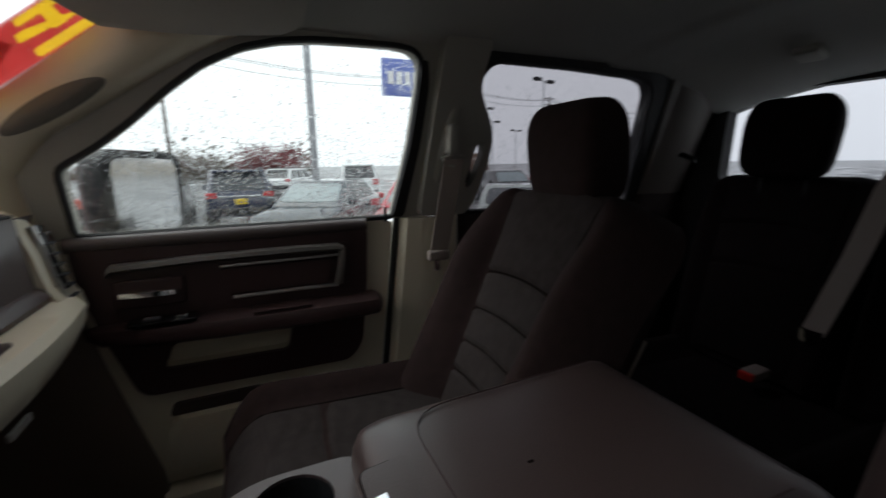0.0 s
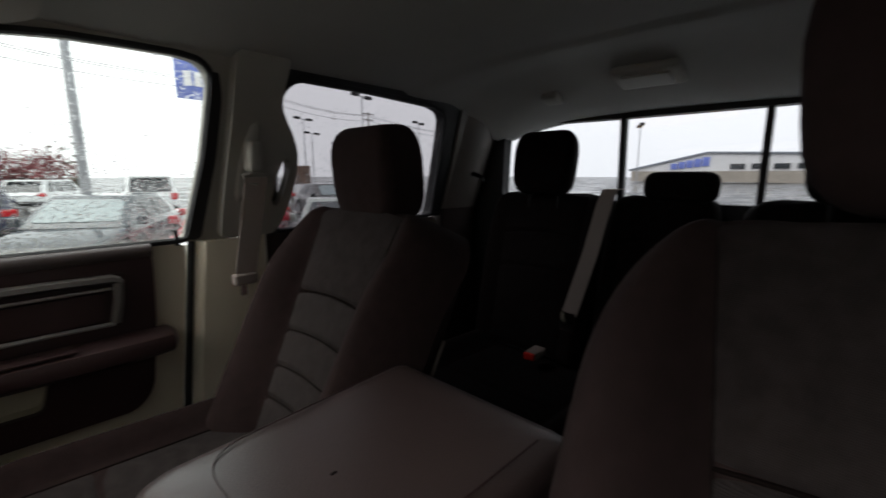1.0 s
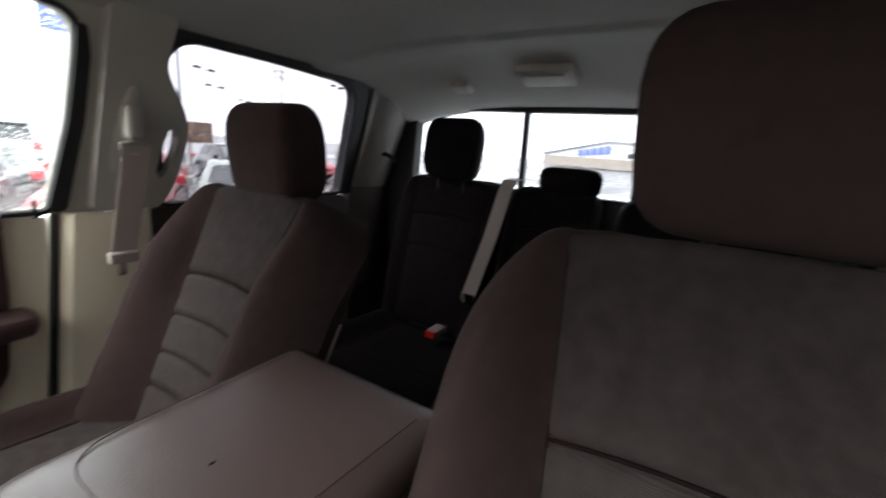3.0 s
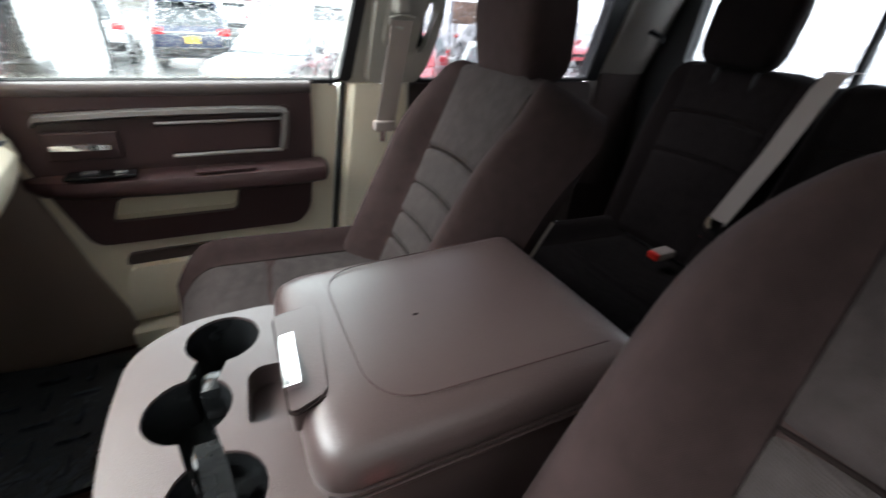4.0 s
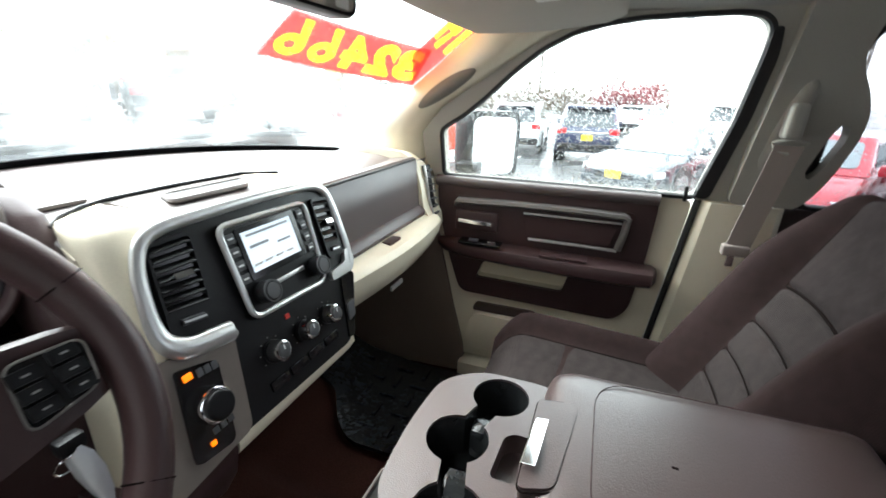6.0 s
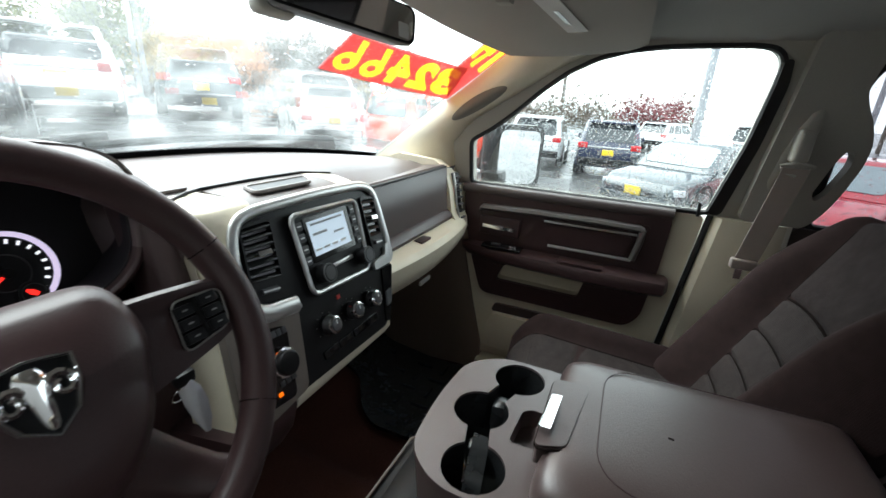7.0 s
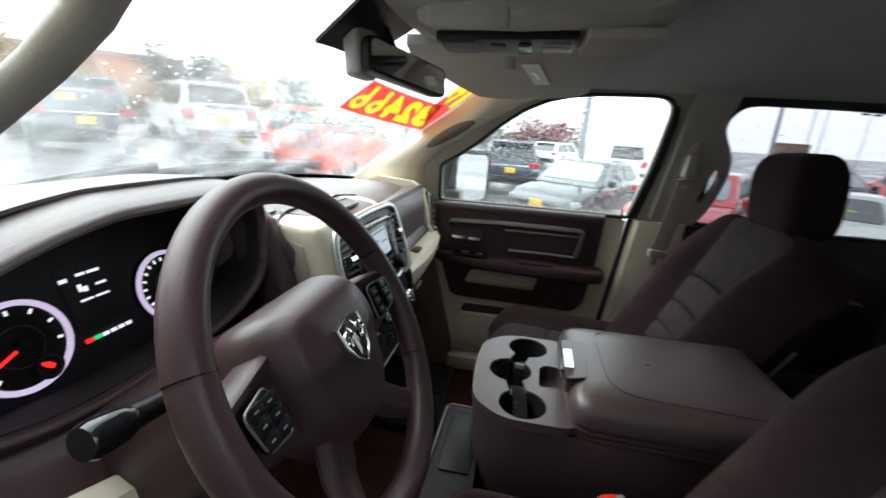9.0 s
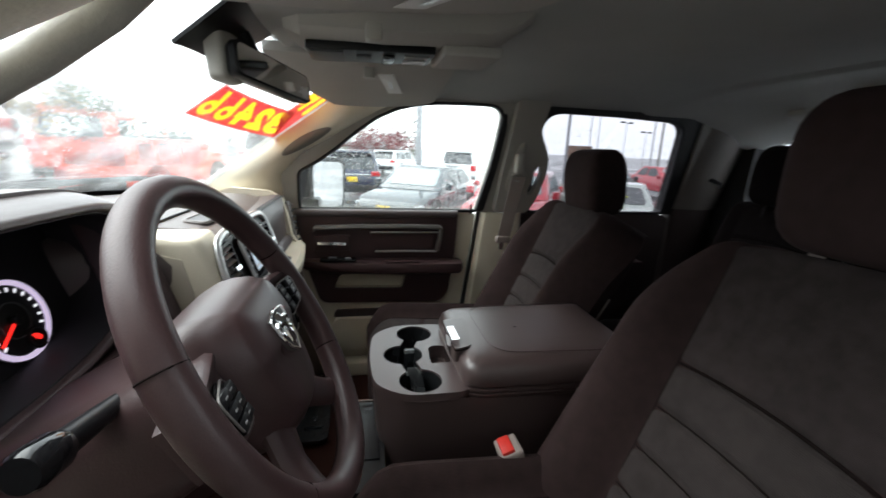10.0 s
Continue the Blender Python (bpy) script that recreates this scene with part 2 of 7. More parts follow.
# ---- mesh helpers ----
def mesh(name, bm, material, smooth=True, angle=40):
    bmesh.ops.recalc_face_normals(bm, faces=bm.faces)
    me = bpy.data.meshes.new(name)
    bm.to_mesh(me)
    bm.free()
    for mm in material if isinstance(material, (list, tuple)) else (material,):
        me.materials.append(mm)
    if smooth:
        me.polygons.foreach_set("use_smooth", [True] * len(me.polygons))
        me.set_sharp_from_angle(angle=radians(angle))
    return me


def part(name, bm, material, parent, label="", smooth=True, angle=40):
    ob = new(name, mesh(name, bm, material, smooth, angle))
    ob.parent = parent
    if label:
        tagged(ob, label)
    return ob


def thing(name, label, category, at=(0, 0, 0), group="", kind=""):
    ob = new(name)
    ob.empty_display_size = 0.05
    ob.location = at
    return tagged(ob, label, category, group, kind)


def solid(name, bm, material, label, category, kind="", smooth=True, angle=40, group=""):
    return tagged(new(name, mesh(name, bm, material, smooth, angle)), label, category, group, kind)


def bevelled(bm, width, seg=2, limit=30):
    if width > 0:
        edges = [e for e in bm.edges if len(e.link_faces) == 2 and e.calc_face_angle(0) > radians(limit)]
        bmesh.ops.bevel(bm, geom=edges, offset=width, segments=seg, profile=0.6, affect="EDGES", clamp_overlap=True)
    return bm


def box(x0, x1, y0, y1, z0, z1, bevel=0.0, seg=2, bm=None):
    own = bmesh.new()
    r = bmesh.ops.create_cube(own, size=1)
    for v in r["verts"]:
        v.co = Vector(((x0 + x1) / 2 + v.co.x * (x1 - x0), (y0 + y1) / 2 + v.co.y * (y1 - y0), (z0 + z1) / 2 + v.co.z * (z1 - z0)))
    bevelled(own, bevel, seg)
    return joined(bm, own) if bm else own


def joined(bm, other):
    me = bpy.data.meshes.new("tmp")
    other.to_mesh(me)
    other.free()
    bm.from_mesh(me)
    bpy.data.meshes.remove(me)
    return bm


def moved(bm, m):
    bmesh.ops.transform(bm, matrix=m, verts=bm.verts)
    return bm


def loft(rings, cap=True, close=True, bm=None):
    """Rings of equal length, joined in order."""
    bm = bm or bmesh.new()
    vs = [[bm.verts.new(p) for p in ring] for ring in rings]
    n = len(vs[0])
    for a, b in zip(vs, vs[1:]):
        for i in range(n if close else n - 1):
            bm.faces.new((a[i], a[(i + 1) % n], b[(i + 1) % n], b[i]))
    if cap and close:
        bm.faces.new(vs[0][::-1])
        bm.faces.new(vs[-1])
    return bm


def tube(points, radius, sides=8, closed=False, flat=1.0, up=(0, 0, 1), bm=None):
    """A round or flattened bar along points; radius may be a list."""
    pts = [Vector(p) for p in points]
    n = len(pts)
    rings = []
    for i, p in enumerate(pts):
        a = pts[(i - 1) % n] if closed or i > 0 else p
        b = pts[(i + 1) % n] if closed or i < n - 1 else p
        d = (b - a).normalized()
        s = d.cross(Vector(up))
        s = s.normalized() if s.length > 1e-4 else d.orthogonal().normalized()
        u = s.cross(d).normalized()
        r = radius[i] if isinstance(radius, (list, tuple)) else radius
        rings.append([p + s * (r * math.cos(k * math.tau / sides)) + u * (r * flat * math.sin(k * math.tau / sides)) for k in range(sides)])
    if closed:
        rings.append(rings[0])
    bm = loft(rings, cap=not closed, bm=bm)
    if closed:
        bmesh.ops.remove_doubles(bm, verts=bm.verts, dist=1e-6)
    return bm


def disc(radius, depth, sides=28, bevel=0.0, seg=2):
    """A short round block along z from 0 to depth."""
    bm = bmesh.new()
    bmesh.ops.create_cone(bm, cap_ends=True, segments=sides, radius1=radius, radius2=radius, depth=depth, matrix=Matrix.Translation((0, 0, depth / 2)))
    return bevelled(bm, bevel, seg, 50)


def ringz(r0, r1, depth, sides=40):
    rings = []
    for k in range(sides):
        c, s = math.cos(k * math.tau / sides), math.sin(k * math.tau / sides)
        rings.append([(r0 * c, r0 * s, 0), (r1 * c, r1 * s, 0), (r1 * c, r1 * s, depth), (r0 * c, r0 * s, depth)])
    rings.append(rings[0])
    bm = loft(rings, cap=False)
    bmesh.ops.remove_doubles(bm, verts=bm.verts, dist=1e-7)
    return bm


def sheet(f, nu, nv, thick=0.0, bm=None):
    """A surface f(u, v), u and v from 0 to 1, with a thickness along its normal."""
    own = bmesh.new()
    g = [[own.verts.new(f(i / nu, j / nv)) for j in range(nv + 1)] for i in range(nu + 1)]
    for i in range(nu):
        for j in range(nv):
            own.faces.new((g[i][j], g[i + 1][j], g[i + 1][j + 1], g[i][j + 1]))
    if thick:
        bmesh.ops.recalc_face_normals(own, faces=own.faces)
        bmesh.ops.solidify(own, geom=own.faces[:], thickness=thick)
    return joined(bm, own) if bm else own


from mathutils.geometry import tessellate_polygon


def smooth_path(pts, n=5):
    """Points along a soft curve through the given ones."""
    out, p = [], [Vector(q) for q in pts]
    for i in range(len(p) - 1):
        a, b, c, d = p[max(i - 1, 0)], p[i], p[i + 1], p[min(i + 2, len(p) - 1)]
        for k in range(n):
            t = k / n
            out.append(0.5 * ((2 * b) + (c - a) * t + (2 * a - 5 * b + 4 * c - d) * t * t + (3 * b - a - 3 * c + d) * t ** 3))
    return out + [p[-1]]


def plate(outer, holes, place, thick, fine=0.0):
    """A flat shape with holes in (a, b), carried into space by place(a, b, depth)."""
    bm = bmesh.new()
    for loop in (outer, *holes):
        vs = [bm.verts.new((a, b, 0)) for a, b in loop]
        for i in range(len(vs)):
            bm.edges.new((vs[i - 1], vs[i]))
    if holes and not fine:
        flat = list(bm.verts)
        loops, k = [], 0
        for loop in (outer, *holes):
            loops.append([Vector((a, b, 0)) for a, b in loop])
        for tri in tessellate_polygon(loops):
            bm.faces.new([flat[k] for k in tri])
        bmesh.ops.recalc_face_normals(bm, faces=bm.faces)
    else:
        bmesh.ops.triangle_fill(bm, use_beauty=True, edges=bm.edges[:])
    if fine:
        bmesh.ops.subdivide_edges(bm, edges=[e for e in bm.edges if e.calc_length() > fine], cuts=2, use_grid_fill=False)
        bmesh.ops.triangulate(bm, faces=bm.faces[:])
    rim = [e for e in bm.edges if len(e.link_faces) == 1]
    top = {v: bm.verts.new((v.co.x, v.co.y, 1)) for v in bm.verts[:]}
    for f in bm.faces[:]:
        bm.faces.new([top[v] for v in reversed(f.verts)])
    for e in rim:
        a, b = e.verts
        bm.faces.new((a, b, top[b], top[a]))
    for v in bm.verts:
        v.co = Vector(place(v.co.x, v.co.y, v.co.z * thick))
    return bm


def rounded(pts, r, n=4):
    """A closed outline with its corners rounded."""
    out = []
    for i, p in enumerate(pts):
        p, a, b = Vector(p), Vector(pts[i - 1]), Vector(pts[(i + 1) % len(pts)])
        ra = min(r, (a - p).length * 0.45, (b - p).length * 0.45)
        s, e = p + (a - p).normalized() * ra, p + (b - p).normalized() * ra
        for k in range(n + 1):
            t = k / n
            out.append(tuple(s.lerp(p, t).lerp(p.lerp(e, t), t)))
    return out


def slab(f, nu, nv, up):
    """A surface f(u, v) and its twin shifted by up, closed round the rim."""
    bm, up = bmesh.new(), Vector(up)
    lo = [[bm.verts.new(f(i / nu, j / nv)) for j in range(nv + 1)] for i in range(nu + 1)]
    hi = [[bm.verts.new(Vector(f(i / nu, j / nv)) + up) for j in range(nv + 1)] for i in range(nu + 1)]
    for i in range(nu):
        for j in range(nv):
            bm.faces.new((lo[i][j], lo[i + 1][j], lo[i + 1][j + 1], lo[i][j + 1]))
            bm.faces.new((hi[i][j + 1], hi[i + 1][j + 1], hi[i + 1][j], hi[i][j]))
    rim = [(i, 0) for i in range(nu)] + [(nu, j) for j in range(nv)] + [(i, nv) for i in range(nu, 0, -1)] + [(0, j) for j in range(nv, 0, -1)]
    for k, (i, j) in enumerate(rim):
        a, b = rim[k], rim[(k + 1) % len(rim)]
        bm.faces.new((lo[a[0]][a[1]], hi[a[0]][a[1]], hi[b[0]][b[1]], lo[b[0]][b[1]]))
    return bm


def smoothstep(a, b, x):
    t = min(1, max(0, (x - a) / (b - a)))
    return t * t * (3 - 2 * t)


# ---- the cab's shell ----
SILL = 1.475


def side_y(z):
    """Inner face of the cab's side: upright below the sill, leaning in above it."""
    return 0.80 if z <= SILL else 0.80 - (z - SILL) * 0.354


def on_side(sign, inset=0.0):
    return lambda a, b, d: (a, sign * (side_y(b) - inset + d), b)


def screen_x(y, z):
    """The windscreen's bowed sheet."""
    return -0.467 + (z - 1.73) / 0.707 - 0.20 * (1 - (y / 0.72) ** 2)


def base_z(y):
    return 1.548 + 0.048 * (1 - (y / 0.72) ** 2)


FRONT_HOLE = rounded([(-0.420, 1.478), (-0.414, 1.618), (-0.340, 1.662), (-0.280, 1.706), (-0.205, 1.769), (-0.140, 1.815), (-0.070, 1.848), (0.000, 1.865), (0.070, 1.873),
              (0.160, 1.876), (0.250, 1.877), (0.285, 1.872), (0.304, 1.858), (0.312, 1.835), (0.300, 1.670), (0.268, 1.478)], 0.018, 3)
REAR_HOLE = rounded([(0.485, 1.478), (0.475, 1.600), (0.465, 1.700), (0.460, 1.780), (0.468, 1.830), (0.492, 1.860), (0.530, 1.869), (0.760, 1.868), (1.000, 1.860),
             (1.050, 1.848), (1.072, 1.820), (1.098, 1.650), (1.120, 1.478)], 0.022, 3)


def offset_outline(pts, d):
    cx, cy = sum(p[0] for p in pts) / len(pts), sum(p[1] for p in pts) / len(pts)
    return [(x + d * (1 if x > cx else -1), y + d * (1 if y > cy else -1)) for x, y in pts]


def side_door_window(parent, hole, sign, pane_mat, pane_label):
    pane = part("pane", plate(offset_outline(hole, 0.008), [], on_side(sign, -0.010), 0.004), pane_mat, parent, pane_label, smooth=False)
    pane.visible_shadow = pane_mat is not CLEAR
    part("window_seal", tube([on_side(sign, -0.004)(a, b, 0) for a, b in hole], 0.0075, 6, closed=True, up=(0, 1, 0.1)), SEAL, parent, "black rubber window seal")


door_1 = thing("door_1", "brown and beige front passenger door with rain-spotted window, closed", "car door", (0, 0.8, 0.85), kind="structure")
door_1.location = (0, 0, 0)
part("window_frame", plate([(-0.475, 1.474), (-0.475, 1.610), (-0.400, 1.680), (-0.200, 1.800), (-0.05, 1.885), (0.02, 1.905), (0.385, 1.905), (0.380, 1.70), (0.362, 1.474)],
                           [FRONT_HOLE], on_side(1), 0.055), BEIGE_GREY, door_1)
side_door_window(door_1, FRONT_HOLE, 1, CLEAR, "clear door glass spotted with rain")
part("glass_channel", plate(rounded([(0.262, 1.478), (0.296, 1.670), (0.306, 1.800), (0.306, 1.850), (0.322, 1.850), (0.330, 1.800), (0.322, 1.670), (0.294, 1.478)], 0.02, 4), [], on_side(1, 0.006), 0.03), SEAL, door_1, "black glass channel", smooth=False)
CUP = rounded([(-0.300, 1.162), (-0.030, 1.158), (-0.012, 1.228), (-0.275, 1.222)], 0.014)
part("lower_panel", bevelled(plate(rounded([(-0.47, 0.86), (0.192, 0.86), (0.212, 1.02), (0.262, 1.471), (-0.47, 1.471)], 0.02), [CUP], on_side(1), 0.07), 0.0), BEIGE, door_1, "beige moulded door panel", angle=20)
part("door_skin", box(-0.47, 0.335, 0.872, 0.93, 0.62, 1.46, 0.02), WHITE_PAINT, door_1, "white outer door skin")
part("upper_insert", bevelled(plate(rounded([(-0.435, 1.466), (-0.425, 1.36), (-0.395, 1.24), (-0.350, 1.105), (0.125, 1.098), (0.160, 1.14), (0.180, 1.30), (0.188, 1.466)], 0.03),
                                    [CUP], on_side(1, 0.016), 0.016), 0.0), BROWN, door_1, "dark brown vinyl insert", angle=20)
part("top_roll", tube([(-0.44, 0.797, 1.463), (-0.2, 0.792, 1.464), (0.0, 0.792, 1.464), (0.187, 0.795, 1.464)], 0.017, 10), BROWN_SOFT, door_1, "padded sill roll")
part("pull_recess", plate(rounded([(-0.375, 1.300), (0.128, 1.300), (0.140, 1.425), (-0.380, 1.425)], 0.02), [], on_side(1, 0.0195), 0.003), BROWN, door_1, "dark recess round the pull", smooth=False)
part("grip_panel", bevelled(plate(rounded([(-0.150, 1.326), (0.080, 1.326), (0.094, 1.388), (-0.160, 1.388)], 0.012), [], on_side(1, 0.029), 0.010), 0.004), BROWN, door_1, "brown padded panel in the recess")
part("silver_bar", loft([[(x, 0.772 - dy, z + dz) for dy, dz in ((0, 0.0095), (0.012, 0.006), (0.014, -0.003), (0.004, -0.0095), (-0.008, -0.009), (-0.008, 0.009))]
                         for x, z in ((-0.370, 1.402), (-0.362, 1.411), (-0.2, 1.417), (0.0, 1.418), (0.108, 1.415), (0.122, 1.408))]), PEWTER, door_1, "satin pewter trim bar")
part("silver_end", tube([(0.118, 0.772, 1.412), (0.114, 0.768, 1.37), (0.104, 0.770, 1.320)], 0.010, 8), PEWTER, door_1, "satin pewter trim end")
part("chrome_line", tube([(-0.14, 0.768, 1.319), (0.0, 0.766, 1.320), (0.102, 0.768, 1.318)], 0.0048, 6), SILVER, door_1, "thin chrome line")
part("chrome_line", tube([(-0.16, 0.766, 1.395), (0.0, 0.764, 1.396), (0.105, 0.766, 1.396)], 0.0035, 6), SILVER, door_1, "thin chrome line")
part("door_handle", loft([[(x, y + dy, z + dz) for dy, dz in ((0.004, 0.008), (-0.006, 0.006), (-0.008, -0.004), (0.002, -0.008))]
                                   for x, y, z in ((-0.362, 0.778, 1.352), (-0.355, 0.766, 1.352), (-0.30, 0.756, 1.352), (-0.252, 0.758, 1.351), (-0.244, 0.768, 1.350))]), CHROME, door_1, "chrome release lever")
part("handle_cup", box(-0.368, -0.235, 0.772, 0.782, 1.320, 1.382, 0.010, 3), BROWN, door_1, "dark cup behind the lever")
part("armrest", loft([[(x, 0.79 - w * dy, z + h * dz) for dy, dz in ((0, 1), (0.6, 1.0), (0.92, 0.75), (1, 0.2), (0.95, -0.45), (0.7, -0.9), (0, -1))]
                      for x, w, z, h in ((-0.428, 0.012, 1.270, 0.012), (-0.40, 0.035, 1.266, 0.022), (-0.32, 0.060, 1.262, 0.026), (-0.15, 0.075, 1.260, 0.028), (0.05, 0.080, 1.258, 0.029),
                                         (0.14, 0.080, 1.258, 0.028), (0.198, 0.072, 1.258, 0.026), (0.210, 0.045, 1.258, 0.018))]), BROWN, door_1, "padded brown armrest")
part("pull_pocket", box(-0.10, 0.03, 0.722, 0.775, 1.286, 1.2905, 0.002), BROWN, door_1, "hand pocket in the armrest")
switch = part("window_switch", box(-0.345, -0.215, 0.728, 0.775, 1.288, 1.297, 0.004), GLOSS_BLACK, door_1, "black window switch plate")
part("switch_key", box(-0.255, -0.232, 0.736, 0.756, 1.297, 1.304, 0.003), CHROME, switch)
part("switch_key", box(-0.315, -0.285, 0.736, 0.756, 1.297, 1.303, 0.003), GREY_PLASTIC, switch)
part("pocket_opening", bevelled(plate(rounded([(-0.310, 1.152), (-0.020, 1.148), (-0.002, 1.238), (-0.285, 1.232)], 0.014), [], on_side(1, -0.030), 0.010), 0.003), BEIGE, door_1, "beige pull cup")
part("map_pocket", bevelled(plate(rounded([(-0.33, 0.905), (0.10, 0.905), (0.13, 1.035), (-0.30, 1.04)], 0.03), [], on_side(1, 0.03), 0.035), 0.01), BEIGE, door_1, "beige map pocket")
part("pocket_slot", plate(rounded([(-0.305, 1.040), (-0.10, 1.042), (-0.10, 1.072), (-0.295, 1.070)], 0.012), [], on_side(1, 0.012), 0.012), DARK_TRIM, door_1, "dark pocket mouth", smooth=False)

part("lock_pin", tube([(0.243, 0.795, 1.468), (0.242, 0.795, 1.502), (0.242, 0.795, 1.506)], [0.0045, 0.0045, 0.003], 10), BLACK, door_1, "black lock pin")

# front doorways, pillars and rear doors on both sides
for sign, tag in ((1, "passenger"), (-1, "driver")):
    rear = thing("door_2" if sign > 0 else "door_3", "dark rear door with tinted window, closed", "car door", kind="structure")
    part("window_frame", plate([(0.455, 1.474), (0.44, 1.905), (1.13, 1.905), (1.15, 1.70), (1.165, 1.474)], [REAR_HOLE], on_side(sign), 0.05), SEAL, rear, "black rear door frame")
    side_door_window(rear, REAR_HOLE, sign, TINT if sign > 0 else TINT_DARK, "grey tinted glass")
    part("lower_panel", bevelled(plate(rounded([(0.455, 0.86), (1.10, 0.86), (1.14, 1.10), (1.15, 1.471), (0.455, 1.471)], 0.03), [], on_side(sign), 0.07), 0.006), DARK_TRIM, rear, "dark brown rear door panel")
    part("armrest", bevelled(plate(rounded([(0.55, 1.20), (1.02, 1.20), (1.04, 1.27), (0.53, 1.27)], 0.02), [], on_side(sign, 0.06), 0.06), 0.02, 3), BROWN, rear)
    part("chrome_line", tube([(0.62, sign * 0.795, 1.395), (0.98, sign * 0.795, 1.395)], 0.005, 6), SILVER, rear)
    part("door_skin", box(0.455, 1.17, min(sign * 0.872, sign * 0.93), max(sign * 0.872, sign * 0.93), 0.62, 1.46, 0.02), WHITE_PAINT, rear, "white outer door skin")

    def b_rings(lo, hi, dx0, dx1, n=10):
        rings = []
        for i in range(n + 1):
            z = lo + (hi - lo) * i / n
            y = side_y(z)
            x0, x1 = dx0(z), dx1(z)
            xm = (x0 + x1) / 2
            rings.append([(x, sign * yy, z) for x, yy in ((x0, y + 0.05), (x0, y - 0.004), (x0 + 0.016, y - 0.026), (xm, y - 0.034), (x1 - 0.018, y - 0.026), (x1, y - 0.004), (x1, y + 0.05))])
        return rings

    pillar = thing("wall_pillar_middle", "grey-beige trimmed door pillar with belt guide", "pillar", kind="structure")
    trim_out = [(0.330, 1.478), (0.334, 1.60), (0.342, 1.76), (0.348, 1.90), (0.470, 1.90), (0.458, 1.83), (0.456, 1.795), (0.468, 1.768), (0.492, 1.732), (0.510, 1.692), (0.514, 1.645), (0.506, 1.580), (0.492, 1.525), (0.476, 1.492), (0.462, 1.478)]
    trim_loop = rounded([(0.450, 1.568), (0.462, 1.548), (0.478, 1.572), (0.494, 1.640), (0.490, 1.668), (0.474, 1.674), (0.462, 1.640)], 0.012, 3)
    part("upper_trim", bevelled(plate(rounded(trim_out, 0.02, 3), [trim_loop], on_side(sign, 0.034), 0.034), 0.008, 3), BEIGE_GREY, pillar, "light grey upper trim with a grab loop", angle=60)
    part("guide_swell", tube([on_side(sign, 0.030)(x, z, 0) for x, z in ((0.366, 1.57), (0.370, 1.59), (0.380, 1.65), (0.390, 1.71), (0.397, 1.745), (0.400, 1.757))], [0.006, 0.016, 0.021, 0.021, 0.015, 0.005], 10, flat=0.7, up=(0, 1, 0)), BEIGE_GREY, pillar, "swelling that holds the belt slider", angle=70)
    part("lower_trim", loft(b_rings(0.80, 1.474, lambda z: 0.283 - (1.474 - z) * 0.113, lambda z: 0.458)), BEIGE, pillar, "beige lower trim")
    part("door_gap_seal", tube([(0.2735 - (1.474 - z) * 0.113, sign * 0.800, z) for z in (0.86, 1.1, 1.3, 1.474)], 0.0085, 6), SEAL, pillar)
    belt = thing("seat_belt", "beige seat belt hanging from its grey pillar guide", "seat belt", group="front seat belts")
    part("guide", box(0.370, 0.402, min(sign * 0.655, sign * 0.700), max(sign * 0.655, sign * 0.700), 1.640, 1.712, 0.012, 3), BEIGE_GREY, belt, "grey guide housing")
    part("loop_ring", tube([(0.358, sign * 0.672, 1.632), (0.388, sign * 0.664, 1.640), (0.418, sign * 0.672, 1.634), (0.412, sign * 0.680, 1.616), (0.388, sign * 0.672, 1.612), (0.364, sign * 0.680, 1.616)], 0.005, 6, closed=True), BEIGE_GREY, belt)
    rings = []
    for k in range(9):
        f = k / 8
        p = Vector((0.388, sign * 0.668, 1.628)).lerp(Vector((0.352, sign * 0.690, 1.385)), f)
        s = Vector((0.024, sign * (-0.006 + 0.004 * f), 0.0))
        rings.append([p - s, p + s, p + s + Vector((0, sign * 0.003, 0)), p - s + Vector((0, sign * 0.003, 0))])
    part("webbing", loft(rings), BELT, belt, "beige webbing")
    part("stop", box(0.322, 0.378, min(sign * 0.678, sign * 0.702), max(sign * 0.678, sign * 0.702), 1.372, 1.398, 0.006, 3), BELT, belt, "beige sliding stop")
    part("tongue", box(0.336, 0.352, min(sign * 0.684, sign * 0.690), max(sign * 0.684, sign * 0.690), 1.345, 1.374, 0.002), CHROME, belt, "chrome belt tongue")

    corner = thing("wall_pillar_rear", "beige rear corner trim with a black coat hook", "pillar", kind="structure")
    part("trim", plate([(1.125, 1.905), (1.15, 1.70), (1.164, 1.502), (1.46, 1.502), (1.46, 1.905)], [], on_side(sign, 0.008), 0.06, 0.12), REAR_TRIM_SHADED, corner, "grey-tan trim darkened for shade")
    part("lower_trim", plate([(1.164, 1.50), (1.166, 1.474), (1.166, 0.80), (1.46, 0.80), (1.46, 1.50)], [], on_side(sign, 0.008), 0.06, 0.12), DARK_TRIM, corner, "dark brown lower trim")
    part("trim_fold", loft([[(1.17 + 0.20 * f, sign * (side_y(z) - 0.008 - 0.03 * math.sin(f * math.pi)), z) for f in (0, 0.15, 0.35, 0.6, 0.85, 1)] for z in (1.502, 1.60, 1.75, 1.86)], cap=False, close=False), REAR_TRIM_SHADED, corner)
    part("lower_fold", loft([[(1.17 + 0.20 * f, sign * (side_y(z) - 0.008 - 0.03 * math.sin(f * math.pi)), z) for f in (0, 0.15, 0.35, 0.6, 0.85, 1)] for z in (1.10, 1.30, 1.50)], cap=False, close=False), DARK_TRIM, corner)
